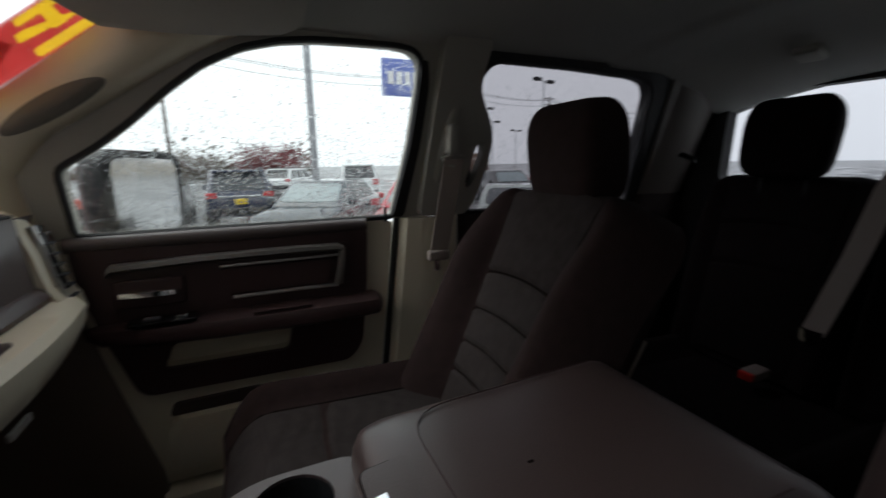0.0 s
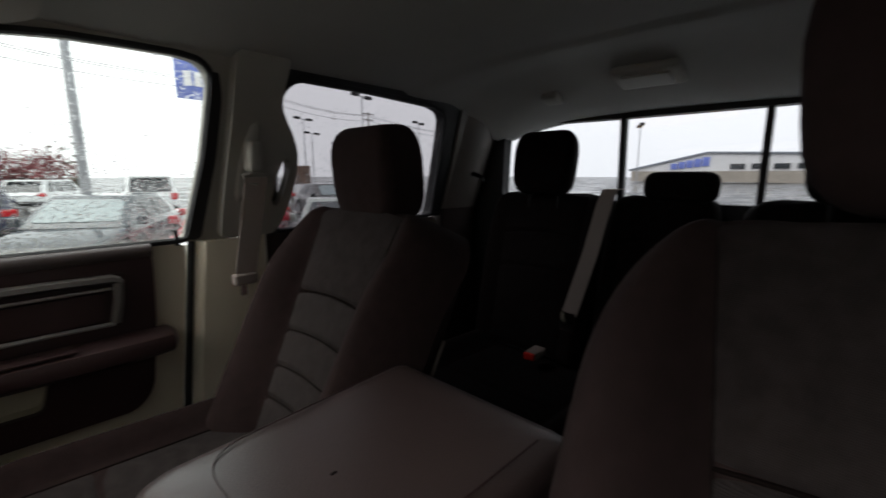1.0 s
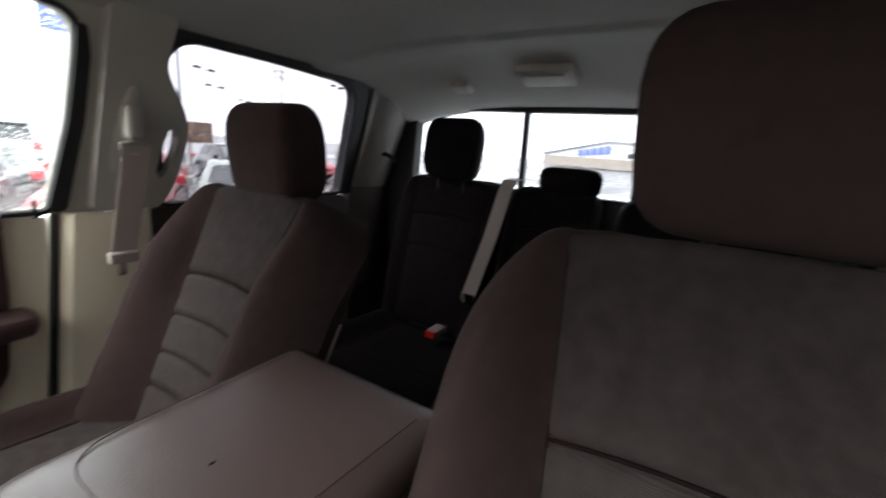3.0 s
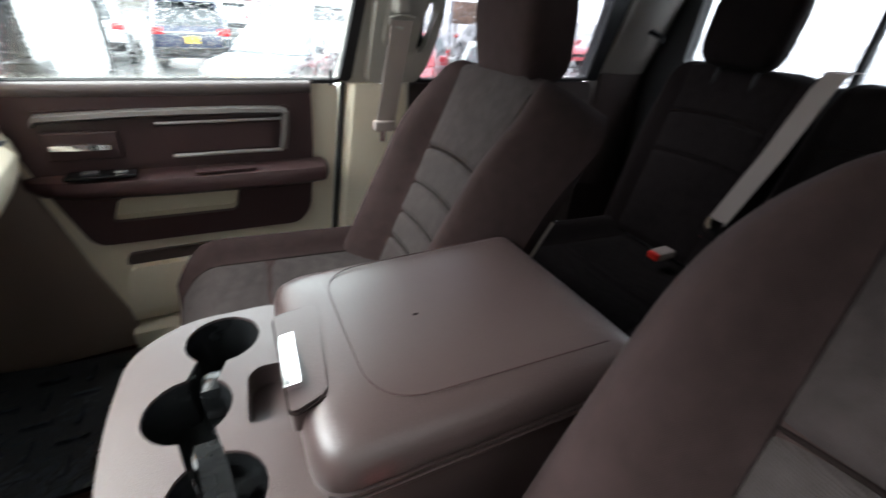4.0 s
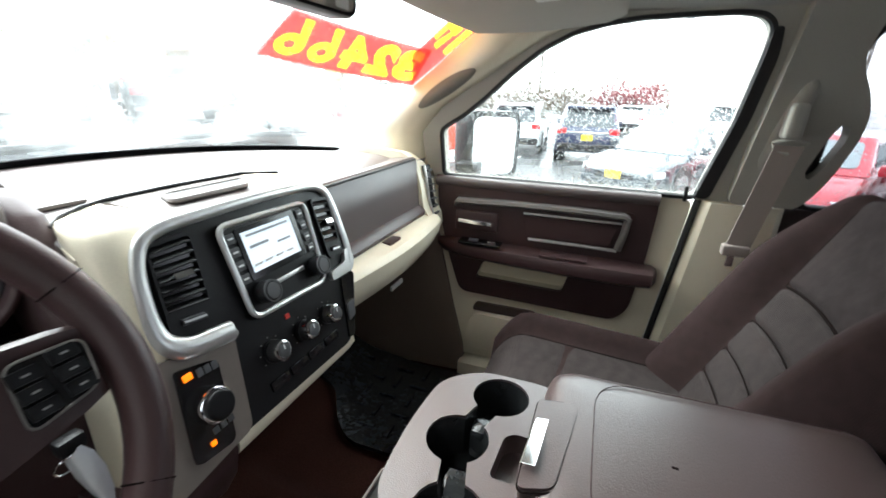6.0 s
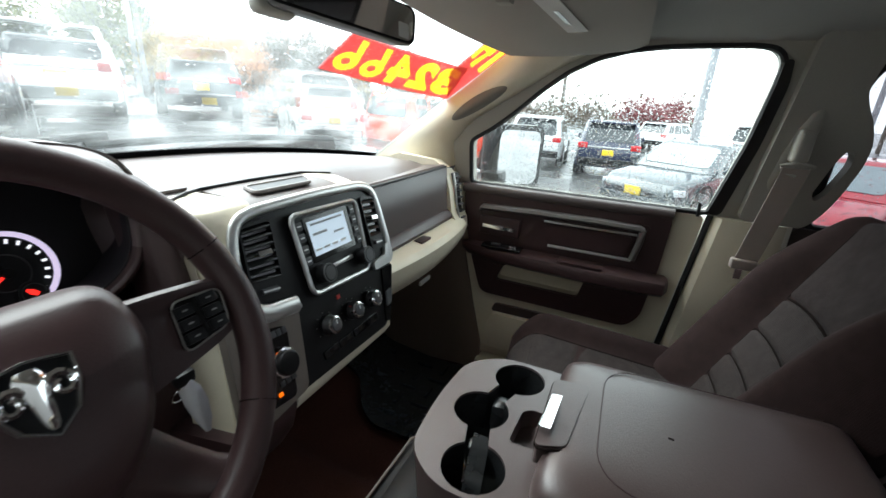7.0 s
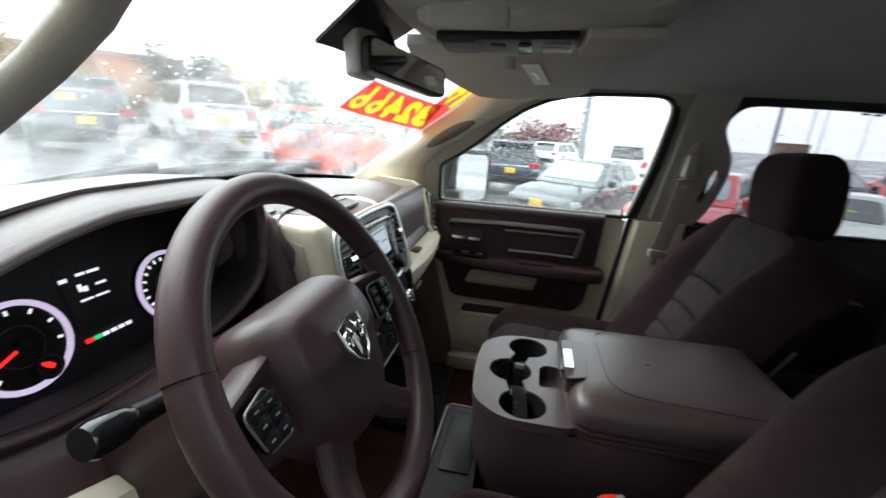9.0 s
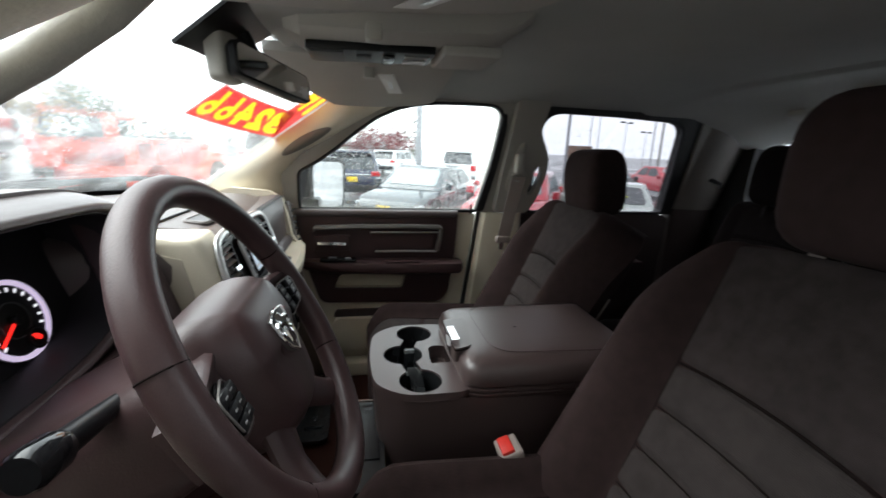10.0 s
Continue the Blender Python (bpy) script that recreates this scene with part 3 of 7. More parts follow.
    part("coat_hook", tube([(1.255, sign * 0.735, 1.64), (1.262, sign * 0.70, 1.635), (1.275, sign * 0.67, 1.622), (1.272, sign * 0.665, 1.606)], [0.010, 0.009, 0.008, 0.006], 8), BLACK, corner, "black coat hook")

    post = thing("wall_pillar_front", "pale beige windscreen pillar with an oval speaker grille", "pillar", kind="structure")
    near = [(-0.475, 0.795, 1.490), (-0.468, 0.775, 1.612), (-0.400, 0.742, 1.690), (-0.270, 0.712, 1.765), (-0.130, 0.690, 1.845), (0.000, 0.665, 1.900)]
    far = [(-0.76, 0.735, 1.520), (-0.640, 0.722, 1.608), (-0.540, 0.708, 1.680), (-0.430, 0.692, 1.757), (-0.330, 0.668, 1.826), (-0.215, 0.632, 1.905)]

    def pillar_at(u, v, k=0.0, near=near, far=far, sign=sign):
        f = u * (len(near) - 1)
        i = min(int(f), len(near) - 2)
        a = Vector(near[i]).lerp(Vector(near[i + 1]), f - i)
        b = Vector(far[i]).lerp(Vector(far[i + 1]), f - i)
        p = a.lerp(b, v) + Vector((0.35, -0.9, -0.25)) * (0.040 * math.sin(math.pi * v) ** 0.8 + k)
        return (p.x, sign * p.y, p.z)

    part("trim", sheet(pillar_at, 24, 12, 0.006), BEIGE, post, "pale beige pillar trim")
    part("outer_skin", sheet(lambda u, v: pillar_at(u, v, -0.055 - 0.03 * math.sin(math.pi * v)), 16, 6, 0.006), WHITE_PAINT, post)

    def grille_at(u, v):
        a, r = u * math.tau, v
        return pillar_at(0.535 + 0.130 * r * math.cos(a) + 0.02 * r * math.sin(a), 0.50 + 0.24 * r * math.sin(a), 0.0125 - 0.004 * r ** 3)

    part("speaker_grille", sheet(grille_at, 28, 4), surface("grey speaker cloth " + tag, (0.21, 0.19, 0.165), 0.9, fine=900, bump=0.8), post, "grey oval tweeter grille")

# the driver's door, swung open
door_4 = thing("door_4", "white driver's door standing open, with beige and brown lining", "car door", kind="structure")
OPEN = pose(-0.46, -0.895, 0, 0, 0, -63)
part("door_skin", moved(box(0.0, 0.80, -0.055, -0.025, 0.62, 1.46, 0.02), OPEN), WHITE_PAINT, door_4, "white outer door skin")
part("lower_panel", moved(box(0.01, 0.79, -0.025, 0.045, 0.86, 1.47, 0.02, 3), OPEN), BEIGE, door_4, "beige moulded door panel")
part("upper_insert", moved(box(0.04, 0.70, 0.045, 0.060, 1.10, 1.465, 0.006), OPEN), BROWN, door_4, "dark brown vinyl insert")
part("armrest", moved(box(0.06, 0.72, 0.058, 0.130, 1.23, 1.285, 0.02, 3), OPEN), BROWN, door_4, "padded brown armrest")
part("window_frame", moved(plate([(0.0, 1.474), (0.0, 1.610), (0.075, 1.680), (0.275, 1.800), (0.425, 1.885), (0.50, 1.905), (0.82, 1.905), (0.81, 1.70), (0.79, 1.474)], [[(x + 0.475, z) for x, z in FRONT_HOLE]], lambda a, b, d: (a, 0.354 * (b - 1.475) * 0.9 + d - 0.03, b), 0.05), OPEN), BEIGE_GREY, door_4)
p = part("pane", moved(plate([(x + 0.475, z) for x, z in offset_outline(FRONT_HOLE, 0.008)], [], lambda a, b, d: (a, 0.354 * (b - 1.475) * 0.9 + d - 0.012, b), 0.004), OPEN), CLEAR, door_4, "clear door glass", smooth=False)
p.visible_shadow = False

# grab handle on the driver's pillar
grab = thing("grab_handle", "pale beige grab handle bolted to the windscreen pillar", "grab handle")
part("bar", tube([(-0.495, -0.690, 1.660), (-0.470, -0.650, 1.670), (-0.440, -0.620, 1.688), (-0.400, -0.611, 1.713), (-0.361, -0.610, 1.7365), (-0.329, -0.610, 1.756), (-0.302, -0.610, 1.776), (-0.280, -0.614, 1.797), (-0.266, -0.630, 1.816), (-0.258, -0.662, 1.830)],
                 [0.018, 0.014, 0.011, 0.0095, 0.009, 0.009, 0.0095, 0.0115, 0.015, 0.018], 14, flat=0.9), BEIGE_GREY, grab, "pale moulded bar", angle=70)
for x, y, z in ((-0.498, -0.700, 1.658), (-0.257, -0.676, 1.834)):
    part("bolt_cover", moved(box(-0.026, 0.026, -0.012, 0.012, -0.020, 0.020, 0.008, 3), pose(x, y, z, 0, -34, 0)), BEIGE_GREY, grab, "moulded bolt cover")

# rear wall with a sliding window
wall_rear = thing("wall_rear", "dark rear cab wall with a wide three-part sliding window", "wall", kind="structure")
RW = [(-0.655, 1.545), (0.655, 1.545), (0.635, 1.818), (-0.635, 1.818)]


def on_rear(a, b, d):
    return (1.430 + d - (b - 1.5) * 0.06 - 0.04 * (a / 0.65) ** 2, a, b)


part("panel", plate([(-0.82, 0.78), (0.82, 0.78), (0.82, 1.475), (0.66, 1.90), (-0.66, 1.90), (-0.82, 1.475)], [rounded(RW, 0.03)], on_rear, 0.05, 0.2), SEAL, wall_rear, "dark rear wall and window surround")
for a, b, m in ((-0.66, -0.195, TINT_LIGHT), (-0.195, 0.195, TINT_LIGHT), (0.195, 0.66, TINT_LIGHT)):
    p = part("pane", plate([(a, 1.54), (b, 1.54), (b, 1.825), (a, 1.825)], [], lambda s, z, d: (on_rear(s, z, d)[0] + 0.02, s, z), 0.004, 0.12), m, wall_rear, "grey tinted glass", smooth=False)
for a in (-0.195, 0.195):
    part("slider_bar", loft([[on_rear(a + da, z, d) for da, d in ((-0.009, 0.004), (0.009, 0.004), (0.009, 0.03), (-0.009, 0.03))] for z in (1.543, 1.82)]), SEAL, wall_rear, "black sliding frame bar", smooth=False)

# windscreen
window_1 = thing("window_1", "wet bowed windscreen with rain running down it", "windscreen", kind="structure")
glass_ob = part("pane", sheet(lambda u, v: (lambda y, z: (screen_x(y, z), y, z))((u - 0.5) * 1.42, base_z((u - 0.5) * 1.42) - 0.03 + v * (0.42 - 0.05 * abs(u - 0.5) * 2)), 30, 14), SCREEN_GLASS, window_1, "rain-streaked glass")
glass_ob.visible_shadow = False
part("frit_band", sheet(lambda u, v: (lambda y, z: (screen_x(y, z) + 0.006, y, z))((u - 0.5) * 1.40, base_z((u - 0.5) * 1.40) - 0.03 + 0.032 * v), 30, 2, 0.002), BLACK, window_1, "black band along the base")
part("cowl", sheet(lambda u, v: (lambda y: (screen_x(y, base_z(y)) - 0.02 - 0.22 * v, y, base_z(y) - 0.03 - 0.05 * v))((u - 0.5) * 1.5), 20, 3, 0.01), BLACK, window_1, "black wiper cowl")
for y0, y1 in ((-0.62, -0.02), (-0.05, 0.55)):
    part("wiper", tube([(screen_x(y, base_z(y)) - 0.02 + 0.05 * (y - y0) * 0.6, y, base_z(y) + 0.012 + 0.03 * (y - y0)) for y in [y0 + (y1 - y0) * k / 8 for k in range(9)]], 0.008, 6), BLACK, window_1, "black wiper blade")

# ceiling, roof, floor, bulkhead


def head_z(x, y):
    return 1.955 - 0.075 * abs(y / 0.67) ** 3 - 0.11 * smoothstep(1.05, 1.42, x) - 0.035 * smoothstep(0.05, -0.30, x) - 0.010 * smoothstep(0.955, 0.975, x + 0.10 * (y / 0.67) ** 2)


def head_front(y):
    return screen_x(y, 1.925) + 0.03


solid("ceiling", sheet(lambda u, v: (lambda y: (lambda x: (x, y, head_z(x, y)))(head_front(y) + u * (1.44 - head_front(y))))((v - 0.5) * 1.34), 130, 24, -0.02), HEADLINER,
      "pale grey cloth headliner, softly curved", "ceiling", "structure")
solid("roof", sheet(lambda u, v: (lambda y: (lambda x: (x, y, head_z(x, y) + 0.045))(head_front(y) - 0.06 + u * (1.60 - head_front(y))))((v - 0.5) * 1.42), 20, 14, 0.01), WHITE_PAINT,
      "white painted truck roof", "roof", "structure")
solid("floor", sheet(lambda u, v: (-1.05 + 2.5 * u, -0.84 + 1.68 * v, 0.79 + 0.14 * smoothstep(-0.55, -1.0, -1.05 + 2.5 * u) + 0.10 * math.exp(-((-0.84 + 1.68 * v) / 0.16) ** 4)), 40, 40, 0.04), CARPET,
      "red-brown carpeted cab floor with a centre tunnel", "floor", "structure")
solid("wall_bulkhead", box(-1.07, -0.99, -0.84, 0.84, 0.78, 1.56, 0.01), DARK_CARPET, "dark carpeted front bulkhead under the dashboard", "wall", "structure")
for sign in (1, -1):
    kick = []
    for z, xr in ((0.80, -0.325), (0.90, -0.335), (1.05, -0.375), (1.22, -0.415), (1.34, -0.440), (1.49, -0.455)):
        kick.append([(-1.0 + (xr + 1.0) * f, sign * (0.775 - 0.02 * math.sin(f * 3.1)), z) for f in (0, 0.3, 0.6, 0.85, 0.97)] + [(xr, sign * 0.785, z), (xr, sign * 0.86, z), (-1.0, sign * 0.86, z)])
    solid("trim_kick_panel", loft(kick), KICK, "tan-brown moulded kick panel beside the footwell", "trim", "structure")
    solid("trim_door_sill", box(-0.34, 0.34, min(sign * 0.752, sign * 0.86), max(sign * 0.752, sign * 0.86), 0.79, 0.850, 0.012), BEIGE, "beige door sill plate", "trim", "structure")


# ---- dashboard ----
dash = thing("dashboard", "brown and beige truck dashboard with silver-framed centre stack", "dashboard")


def dash_ring(y):
    zw, xw = base_z(y) - 0.012, screen_x(y, base_z(y) - 0.012) + 0.010
    if -0.66 < y < -0.17:
        return [(xw, y, zw), ((xw - 0.60) / 2, y, zw + 0.006), (-0.64, y, zw + 0.003), (-0.625, y, zw - 0.01), (-0.62, y, zw - 0.03), (-0.62, y, 1.52), (-0.62, y, 1.48), (-0.64, y, 1.42), (xw - 0.02, y, 1.40)]
    return [(xw, y, zw), ((xw - 0.56) / 2, y, zw + 0.006), (-0.58, y, zw + 0.003), (-0.515, y, zw - 0.010), (-0.478, y, zw - 0.035), (-0.462, y, 1.535), (-0.480, y, 1.500), (-0.60, y, 1.42), (xw - 0.02, y, 1.40)]


ys = [-0.755 + 1.51 * k / 36 for k in range(37)]
part("top_pad", loft([dash_ring(y) for y in ys]), BROWN_SOFT, dash, "soft brown dash top")
part("front_panel", loft([[(-0.468, y, 1.545), (-0.458, y, 1.535), (-0.452, y, 1.47), (-0.446, y, 1.39), (-0.50, y, 1.375), (-0.60, y, 1.40), (-0.60, y, 1.53)] for y in (0.225, 0.4, 0.60, 0.675)]), BROWN_SOFT, dash, "brown upper glove box lid")
part("panel_gap", tube([(-0.459, y, 1.540) for y in (0.23, 0.45, 0.67)], 0.003, 6), BLACK, dash)
part("lid_lip", loft([[(-0.452, y, 1.412), (-0.438, y, 1.405), (-0.428, y, 1.392), (-0.432, y, 1.380), (-0.46, y, 1.378)] for y in (0.225, 0.40, 0.60, 0.672)]), BROWN, dash, "brown lid lip")


def shelf_ring(y):
    k = 0.020 * math.sin((y - 0.22) / 0.5 * 3.14)
    return [(-0.470, y, 1.384), (-0.430 + k * 0.4, y, 1.381), (-0.405 + k, y, 1.374), (-0.394 + k, y, 1.360), (-0.398 + k, y, 1.330), (-0.422 + k, y, 1.285), (-0.46, y, 1.262), (-0.62, y, 1.245), (-0.62, y, 1.38)]


part("lower_glove_box", loft([shelf_ring(0.222 + 0.49 * k / 14) for k in range(15)]), BEIGE, dash, "beige lower glove box door")
part("latch_notch", box(-0.428, -0.402, 0.405, 0.462, 1.368, 1.384, 0.005), BROWN, dash, "brown latch notch")
part("glove_latch", box(-0.405, -0.398, 0.40, 0.46, 1.262, 1.274, 0.003), SILVER, dash)
part("end_cap", loft([[(-0.80, y, 1.50), (-0.62, y, 1.566 - k), (-0.50, y, 1.556 - k), (-0.462, y, 1.532 - k), (-0.444, y, 1.47), (-0.432, y, 1.40), (-0.414, y, 1.374), (-0.408, y, 1.34), (-0.44, y, 1.275), (-0.62, y, 1.25)]
                      for y, k in ((0.672, 0.0), (0.70, 0.0), (0.73, 0.006), (0.752, 0.02), (0.768, 0.04))]), BEIGE, dash, "pale beige dash end")
vent = part("side_vent", loft([[(x + dx, y, z) for dx, y in ((0.004, 0.712), (0.006, 0.745), (-0.02, 0.750), (-0.02, 0.708))] for x, z in ((-0.452, 1.515), (-0.444, 1.47), (-0.436, 1.42), (-0.425, 1.365))]), BLACK, dash, "black side air vent")
part("vent_rim", tube([(-0.448, 0.708, 1.518), (-0.438, 0.706, 1.47), (-0.430, 0.706, 1.42), (-0.414, 0.710, 1.362)], 0.004, 6), SILVER, vent, "silver vent edge")
for k in range(7):
    f = k / 6
    part("slat", box(-0.448 + 0.026 * f, -0.436 + 0.026 * f, 0.714, 0.744, 1.500 - 0.125 * f, 1.504 - 0.125 * f), GREY_PLASTIC, vent, smooth=False)
part("knee_panel", loft([[(-0.49, y, 1.46), (-0.47, y, 1.40), (-0.46, y, 1.30), (-0.48, y, 1.22), (-0.60, y, 1.18), (-0.66, y, 1.40)] for y in (-0.492, -0.4, -0.24, -0.20)]), BROWN, dash, "brown knee panel under the column")
KNEE_TOP = ((-0.755, 1.418), (-0.68, 1.425), (-0.606, 1.436), (-0.56, 1.434), (-0.51, 1.415), (-0.500, 1.405))
part("knee_side", loft([[(-0.475, y, zt), (-0.456, y, zt + 0.004), (-0.440, y, zt - 0.006), (-0.432, y, zt - 0.04), (-0.440, y, 1.30), (-0.47, y, 1.288), (-0.58, y, 1.29), (-0.50, y, 1.35)] for y, zt in KNEE_TOP]), BEIGE, dash, "beige knee panel beside the column")


def sill_z(y):
    """Underside of the hood's lip."""
    return 1.550 - 0.099 * max(0.0, 1 - abs((y + 0.405) / 0.221) ** 2.6) ** (1 / 2.6)


part("sill_skirt", loft([[(-0.520, y, sill_z(y) + 0.006), (-0.505, y, sill_z(y) + 0.004), (-0.480, y, 0.5 * (sill_z(y) + zt) + 0.004), (-0.4595, y, zt + 0.002), (-0.462, y, zt - 0.03), (-0.57, y, 1.39), (-0.59, y, 1.43)] for y, zt in KNEE_TOP[1:]]), BROWN, dash, "dark brown skirt under the dials")
part("knee_trim", loft([[(-0.47, y, 1.285), (-0.445, y, 1.275), (-0.44, y, 1.22), (-0.47, y, 1.16), (-0.56, y, 1.14), (-0.56, y, 1.28)] for y in (-0.755, -0.6, -0.52)]), BEIGE, dash, "beige lower knee panel")
part("knee_pad", loft([[(-0.472, y, 1.283), (-0.449, y, 1.272), (-0.446, y, 1.22), (-0.474, y, 1.162), (-0.56, y, 1.142), (-0.56, y, 1.28)] for y in (-0.519, -0.4, -0.30, -0.24)]), BROWN, dash, "brown lower knee panel")
POD = [(-0.507, -0.146), (-0.493, -0.164), (-0.456, -0.173), (-0.432, -0.171), (-0.4235, -0.158), (-0.428, -0.085), (-0.55, -0.085), (-0.55, -0.142)]


def pod_ring(z, k):
    return [(-0.485 + (x + 0.485) * k + (1.55 - z) * 0.325, -0.120 + (y + 0.120) * k, z) for x, y in rounded(POD, 0.007, 3)]


part("driver_pod", loft([pod_ring(z, k) for z, k in ((1.40, 0.98), (1.44, 1.0), (1.50, 1.0), (1.555, 1.0), (1.566, 0.992), (1.5725, 0.965), (1.5760, 0.91), (1.5775, 0.6))]), BEIGE, dash, "pale beige cheek between dials and stack", angle=50)
INSET = [(-0.4945, -0.1655), (-0.4570, -0.1745)]
part("pod_inset", bevelled(sheet(lambda u, v: (lambda z, w: (INSET[0][0] + (INSET[1][0] - w - INSET[0][0]) * u + (1.55 - z) * 0.325, INSET[0][1] + (INSET[1][1] - INSET[0][1]) * u, z))(1.42 + (0.134 - 0.008 * u) * v, 0.012 * (1 - v)), 6, 4, 0.0015), 0.0005), surface("tan cheek panel", (0.45, 0.40, 0.32), 0.55, var=0.06, fine=500, bump=0.15), dash, "tan panel in the cheek")
part("pod_gap", tube([(-0.500, -0.166, 1.572), (-0.512, -0.150, 1.5775), (-0.524, -0.120, 1.5805), (-0.530, -0.09, 1.582), (-0.530, 0.0, 1.583), (-0.530, 0.12, 1.581), (-0.515, 0.19, 1.573)], 0.0026, 6), BLACK, dash, "dark gap behind the brow")

SHIFT_GREY = surface("grey brown plastic", (0.20, 0.17, 0.15), 0.4, metal=0.3, var=0.05, bump=0.05)

# centre stack, on its own leaning face
UP = Vector((-0.309, 0, 0.951))
OUT = Vector((0.951, 0, 0.309))
ORIGIN = Vector((-0.385, 0.030, 1.440))


def st(a, b, d=0.0):
    """A point of the leaning face: a across, b up, d proud of it."""
    return ORIGIN + Vector((0, 1, 0)) * a + UP * b + OUT * d


STACK = Matrix(((0, UP.x, OUT.x, ORIGIN.x), (1, UP.y, OUT.y, ORIGIN.y), (0, UP.z, OUT.z, ORIGIN.z), (0, 0, 0, 1)))


def stack_plate(outline, d0, d1, bevel=0.0, holes=(), fine=0.0):
    bm = plate(outline, list(holes), lambda a, b, d: st(a, b, d0 + d), d1 - d0, fine)
    return bevelled(bm, bevel)


def stack_box(a0, a1, b0, b1, d0, d1, bevel=0.0, seg=2):
    return moved(box(a0, a1, b0, b1, d0, d1, bevel, seg), STACK)


stack = part("control_panel", stack_plate(rounded([(-0.186, 0.010), (-0.112, -0.004), (-0.150, -0.140), (0.100, -0.146), (0.122, -0.120), (0.168, -0.030), (0.170, 0.100), (0.150, 0.126), (-0.098, 0.130), (-0.150, 0.128), (-0.172, 0.100)], 0.014), -0.11, 0.0), BLACK, dash, "black control panel")


def brow_ring(y, k):
    e = 0.16 * min(0.0, y + 0.068) - 0.30 * max(0.0, y - 0.10)
    return [(-0.62, y, 1.580 - k), (-0.54 + e, y, 1.581 - k), (-0.470 + e, y, 1.578 - k), (-0.440 + e, y, 1.572 - k), (-0.427 + e, y, 1.564 - k), (-0.44 + e, y, 1.54), (-0.62, y, 1.54)]


part("brow", loft([brow_ring(y, k) for y, k in ((-0.094, 0.006), (-0.09, 0.001), (-0.068, 0.0), (0.03, 0.0), (0.118, 0.0015))]), surface("grey brown brow plastic", (0.105, 0.088, 0.083), 0.40, var=0.06, fine=500, bump=0.12), dash, "grey-brown stack brow")
part("brow_end", loft([brow_ring(y, k) for y, k in ((0.1185, 0.0012), (0.15, 0.003), (0.19, 0.008), (0.215, 0.022))]), BEIGE, dash, "pale beige end of the brow")
TRAY = [(-0.058, -0.458), (0.060, -0.455), (0.090, -0.496), (-0.040, -0.500)]
tray = part("top_tray", tube([(x, y, 1.5805) for y, x in rounded(TRAY, 0.010)], 0.0035, 6, closed=True), surface("grey tray rim", (0.16, 0.14, 0.13), 0.4, bump=0.1), dash, "grey rim of the tray on the brow")
part("tray_mat", plate(rounded(TRAY, 0.010), [], lambda a, b, d: (b, a, 1.5795 + d), 0.0022), BLACK, tray, "dark tray floor", smooth=False)
frame_path = [(-0.104, -0.015, 0.004), (-0.130, -0.011, 0.005), (-0.160, -0.006, 0.006), (-0.178, 0.006, 0.005), (-0.185, 0.026, 0.004), (-0.182, 0.062, 0.004), (-0.175, 0.095, 0.004), (-0.160, 0.121, 0.004), (-0.130, 0.131, 0.004), (-0.080, 0.133, 0.004), (0.0, 0.134, 0.004),
              (0.08, 0.132, 0.004), (0.130, 0.128, 0.004), (0.157, 0.114, 0.004), (0.166, 0.085, 0.004), (0.168, 0.040, 0.004), (0.168, 0.005, 0.004), (0.160, -0.022, 0.004)]
path = smooth_path(frame_path)
part("silver_frame", tube([st(*p) for p in path], [0.0085 + 0.0045 * smoothstep(26, 12, k) for k in range(len(path))], 12, up=OUT, flat=0.6), SILVER, stack, "satin silver stack frame", angle=70)
part("frame_foot", stack_plate(rounded([(0.100, -0.033), (0.160, -0.034), (0.172, -0.020), (0.172, 0.004), (0.154, 0.006), (0.146, -0.014), (0.102, -0.018)], 0.006), -0.010, 0.008, 0.003), SILVER, stack, "silver frame foot")
part("frame_heel", stack_plate(rounded([(-0.098, -0.022), (-0.112, -0.026), (-0.172, -0.016), (-0.186, 0.008), (-0.160, 0.004), (-0.104, -0.008)], 0.006), -0.010, 0.009, 0.003), SILVER, stack, "silver frame heel")
part("side_shell", stack_plate(rounded([(-0.245, -0.150), (-0.128, -0.140), (-0.102, -0.018), (-0.190, -0.006), (-0.225, 0.000)], 0.012), -0.10, 0.003, 0.003), SHIFT_GREY, stack, "grey-brown shift panel")
part("shell_side", loft([[st(a0, b, d) for a0, d in ((a - 0.002, -0.10), (a - 0.002, -0.012), (a + 0.006, -0.010), (a + 0.006, -0.10))] for a, b in ((-0.2445, -0.146), (-0.2345, -0.075), (-0.2245, -0.004))]), BEIGE, stack, "beige side of the shift panel")
part("lower_shell", loft([[st(a, -0.138 - 0.03 * max(0.0, a), -0.001), st(a, -0.150 - 0.03 * max(0.0, a), -0.003), st(a * 0.97, -0.166, -0.018), st(a * 0.94, -0.184, -0.055), st(a * 0.94, -0.195, -0.15), st(a, -0.12, -0.15)] for a in (-0.150, -0.13, -0.05, 0.05, 0.098, 0.112)]), BEIGE, stack, "beige shell under the stack")
part("lower_cheek", loft([[st(a, -0.135, -0.002), st(a, -0.155, -0.006), st(a, -0.190, -0.028), st(a, -0.225, -0.068), st(a, -0.24, -0.15), st(a, -0.12, -0.15)] for a in (-0.262, -0.25, -0.19, -0.152)]), BROWN, stack, "brown shell under the shift panel")


def skewed(quad):
    """Maps a unit square onto the four corners bl, br, tr, tl."""
    return lambda u, v: tuple((quad[0][k] * (1 - u) + quad[1][k] * u) * (1 - v) + (quad[3][k] * (1 - u) + quad[2][k] * u) * v for k in (0, 1))


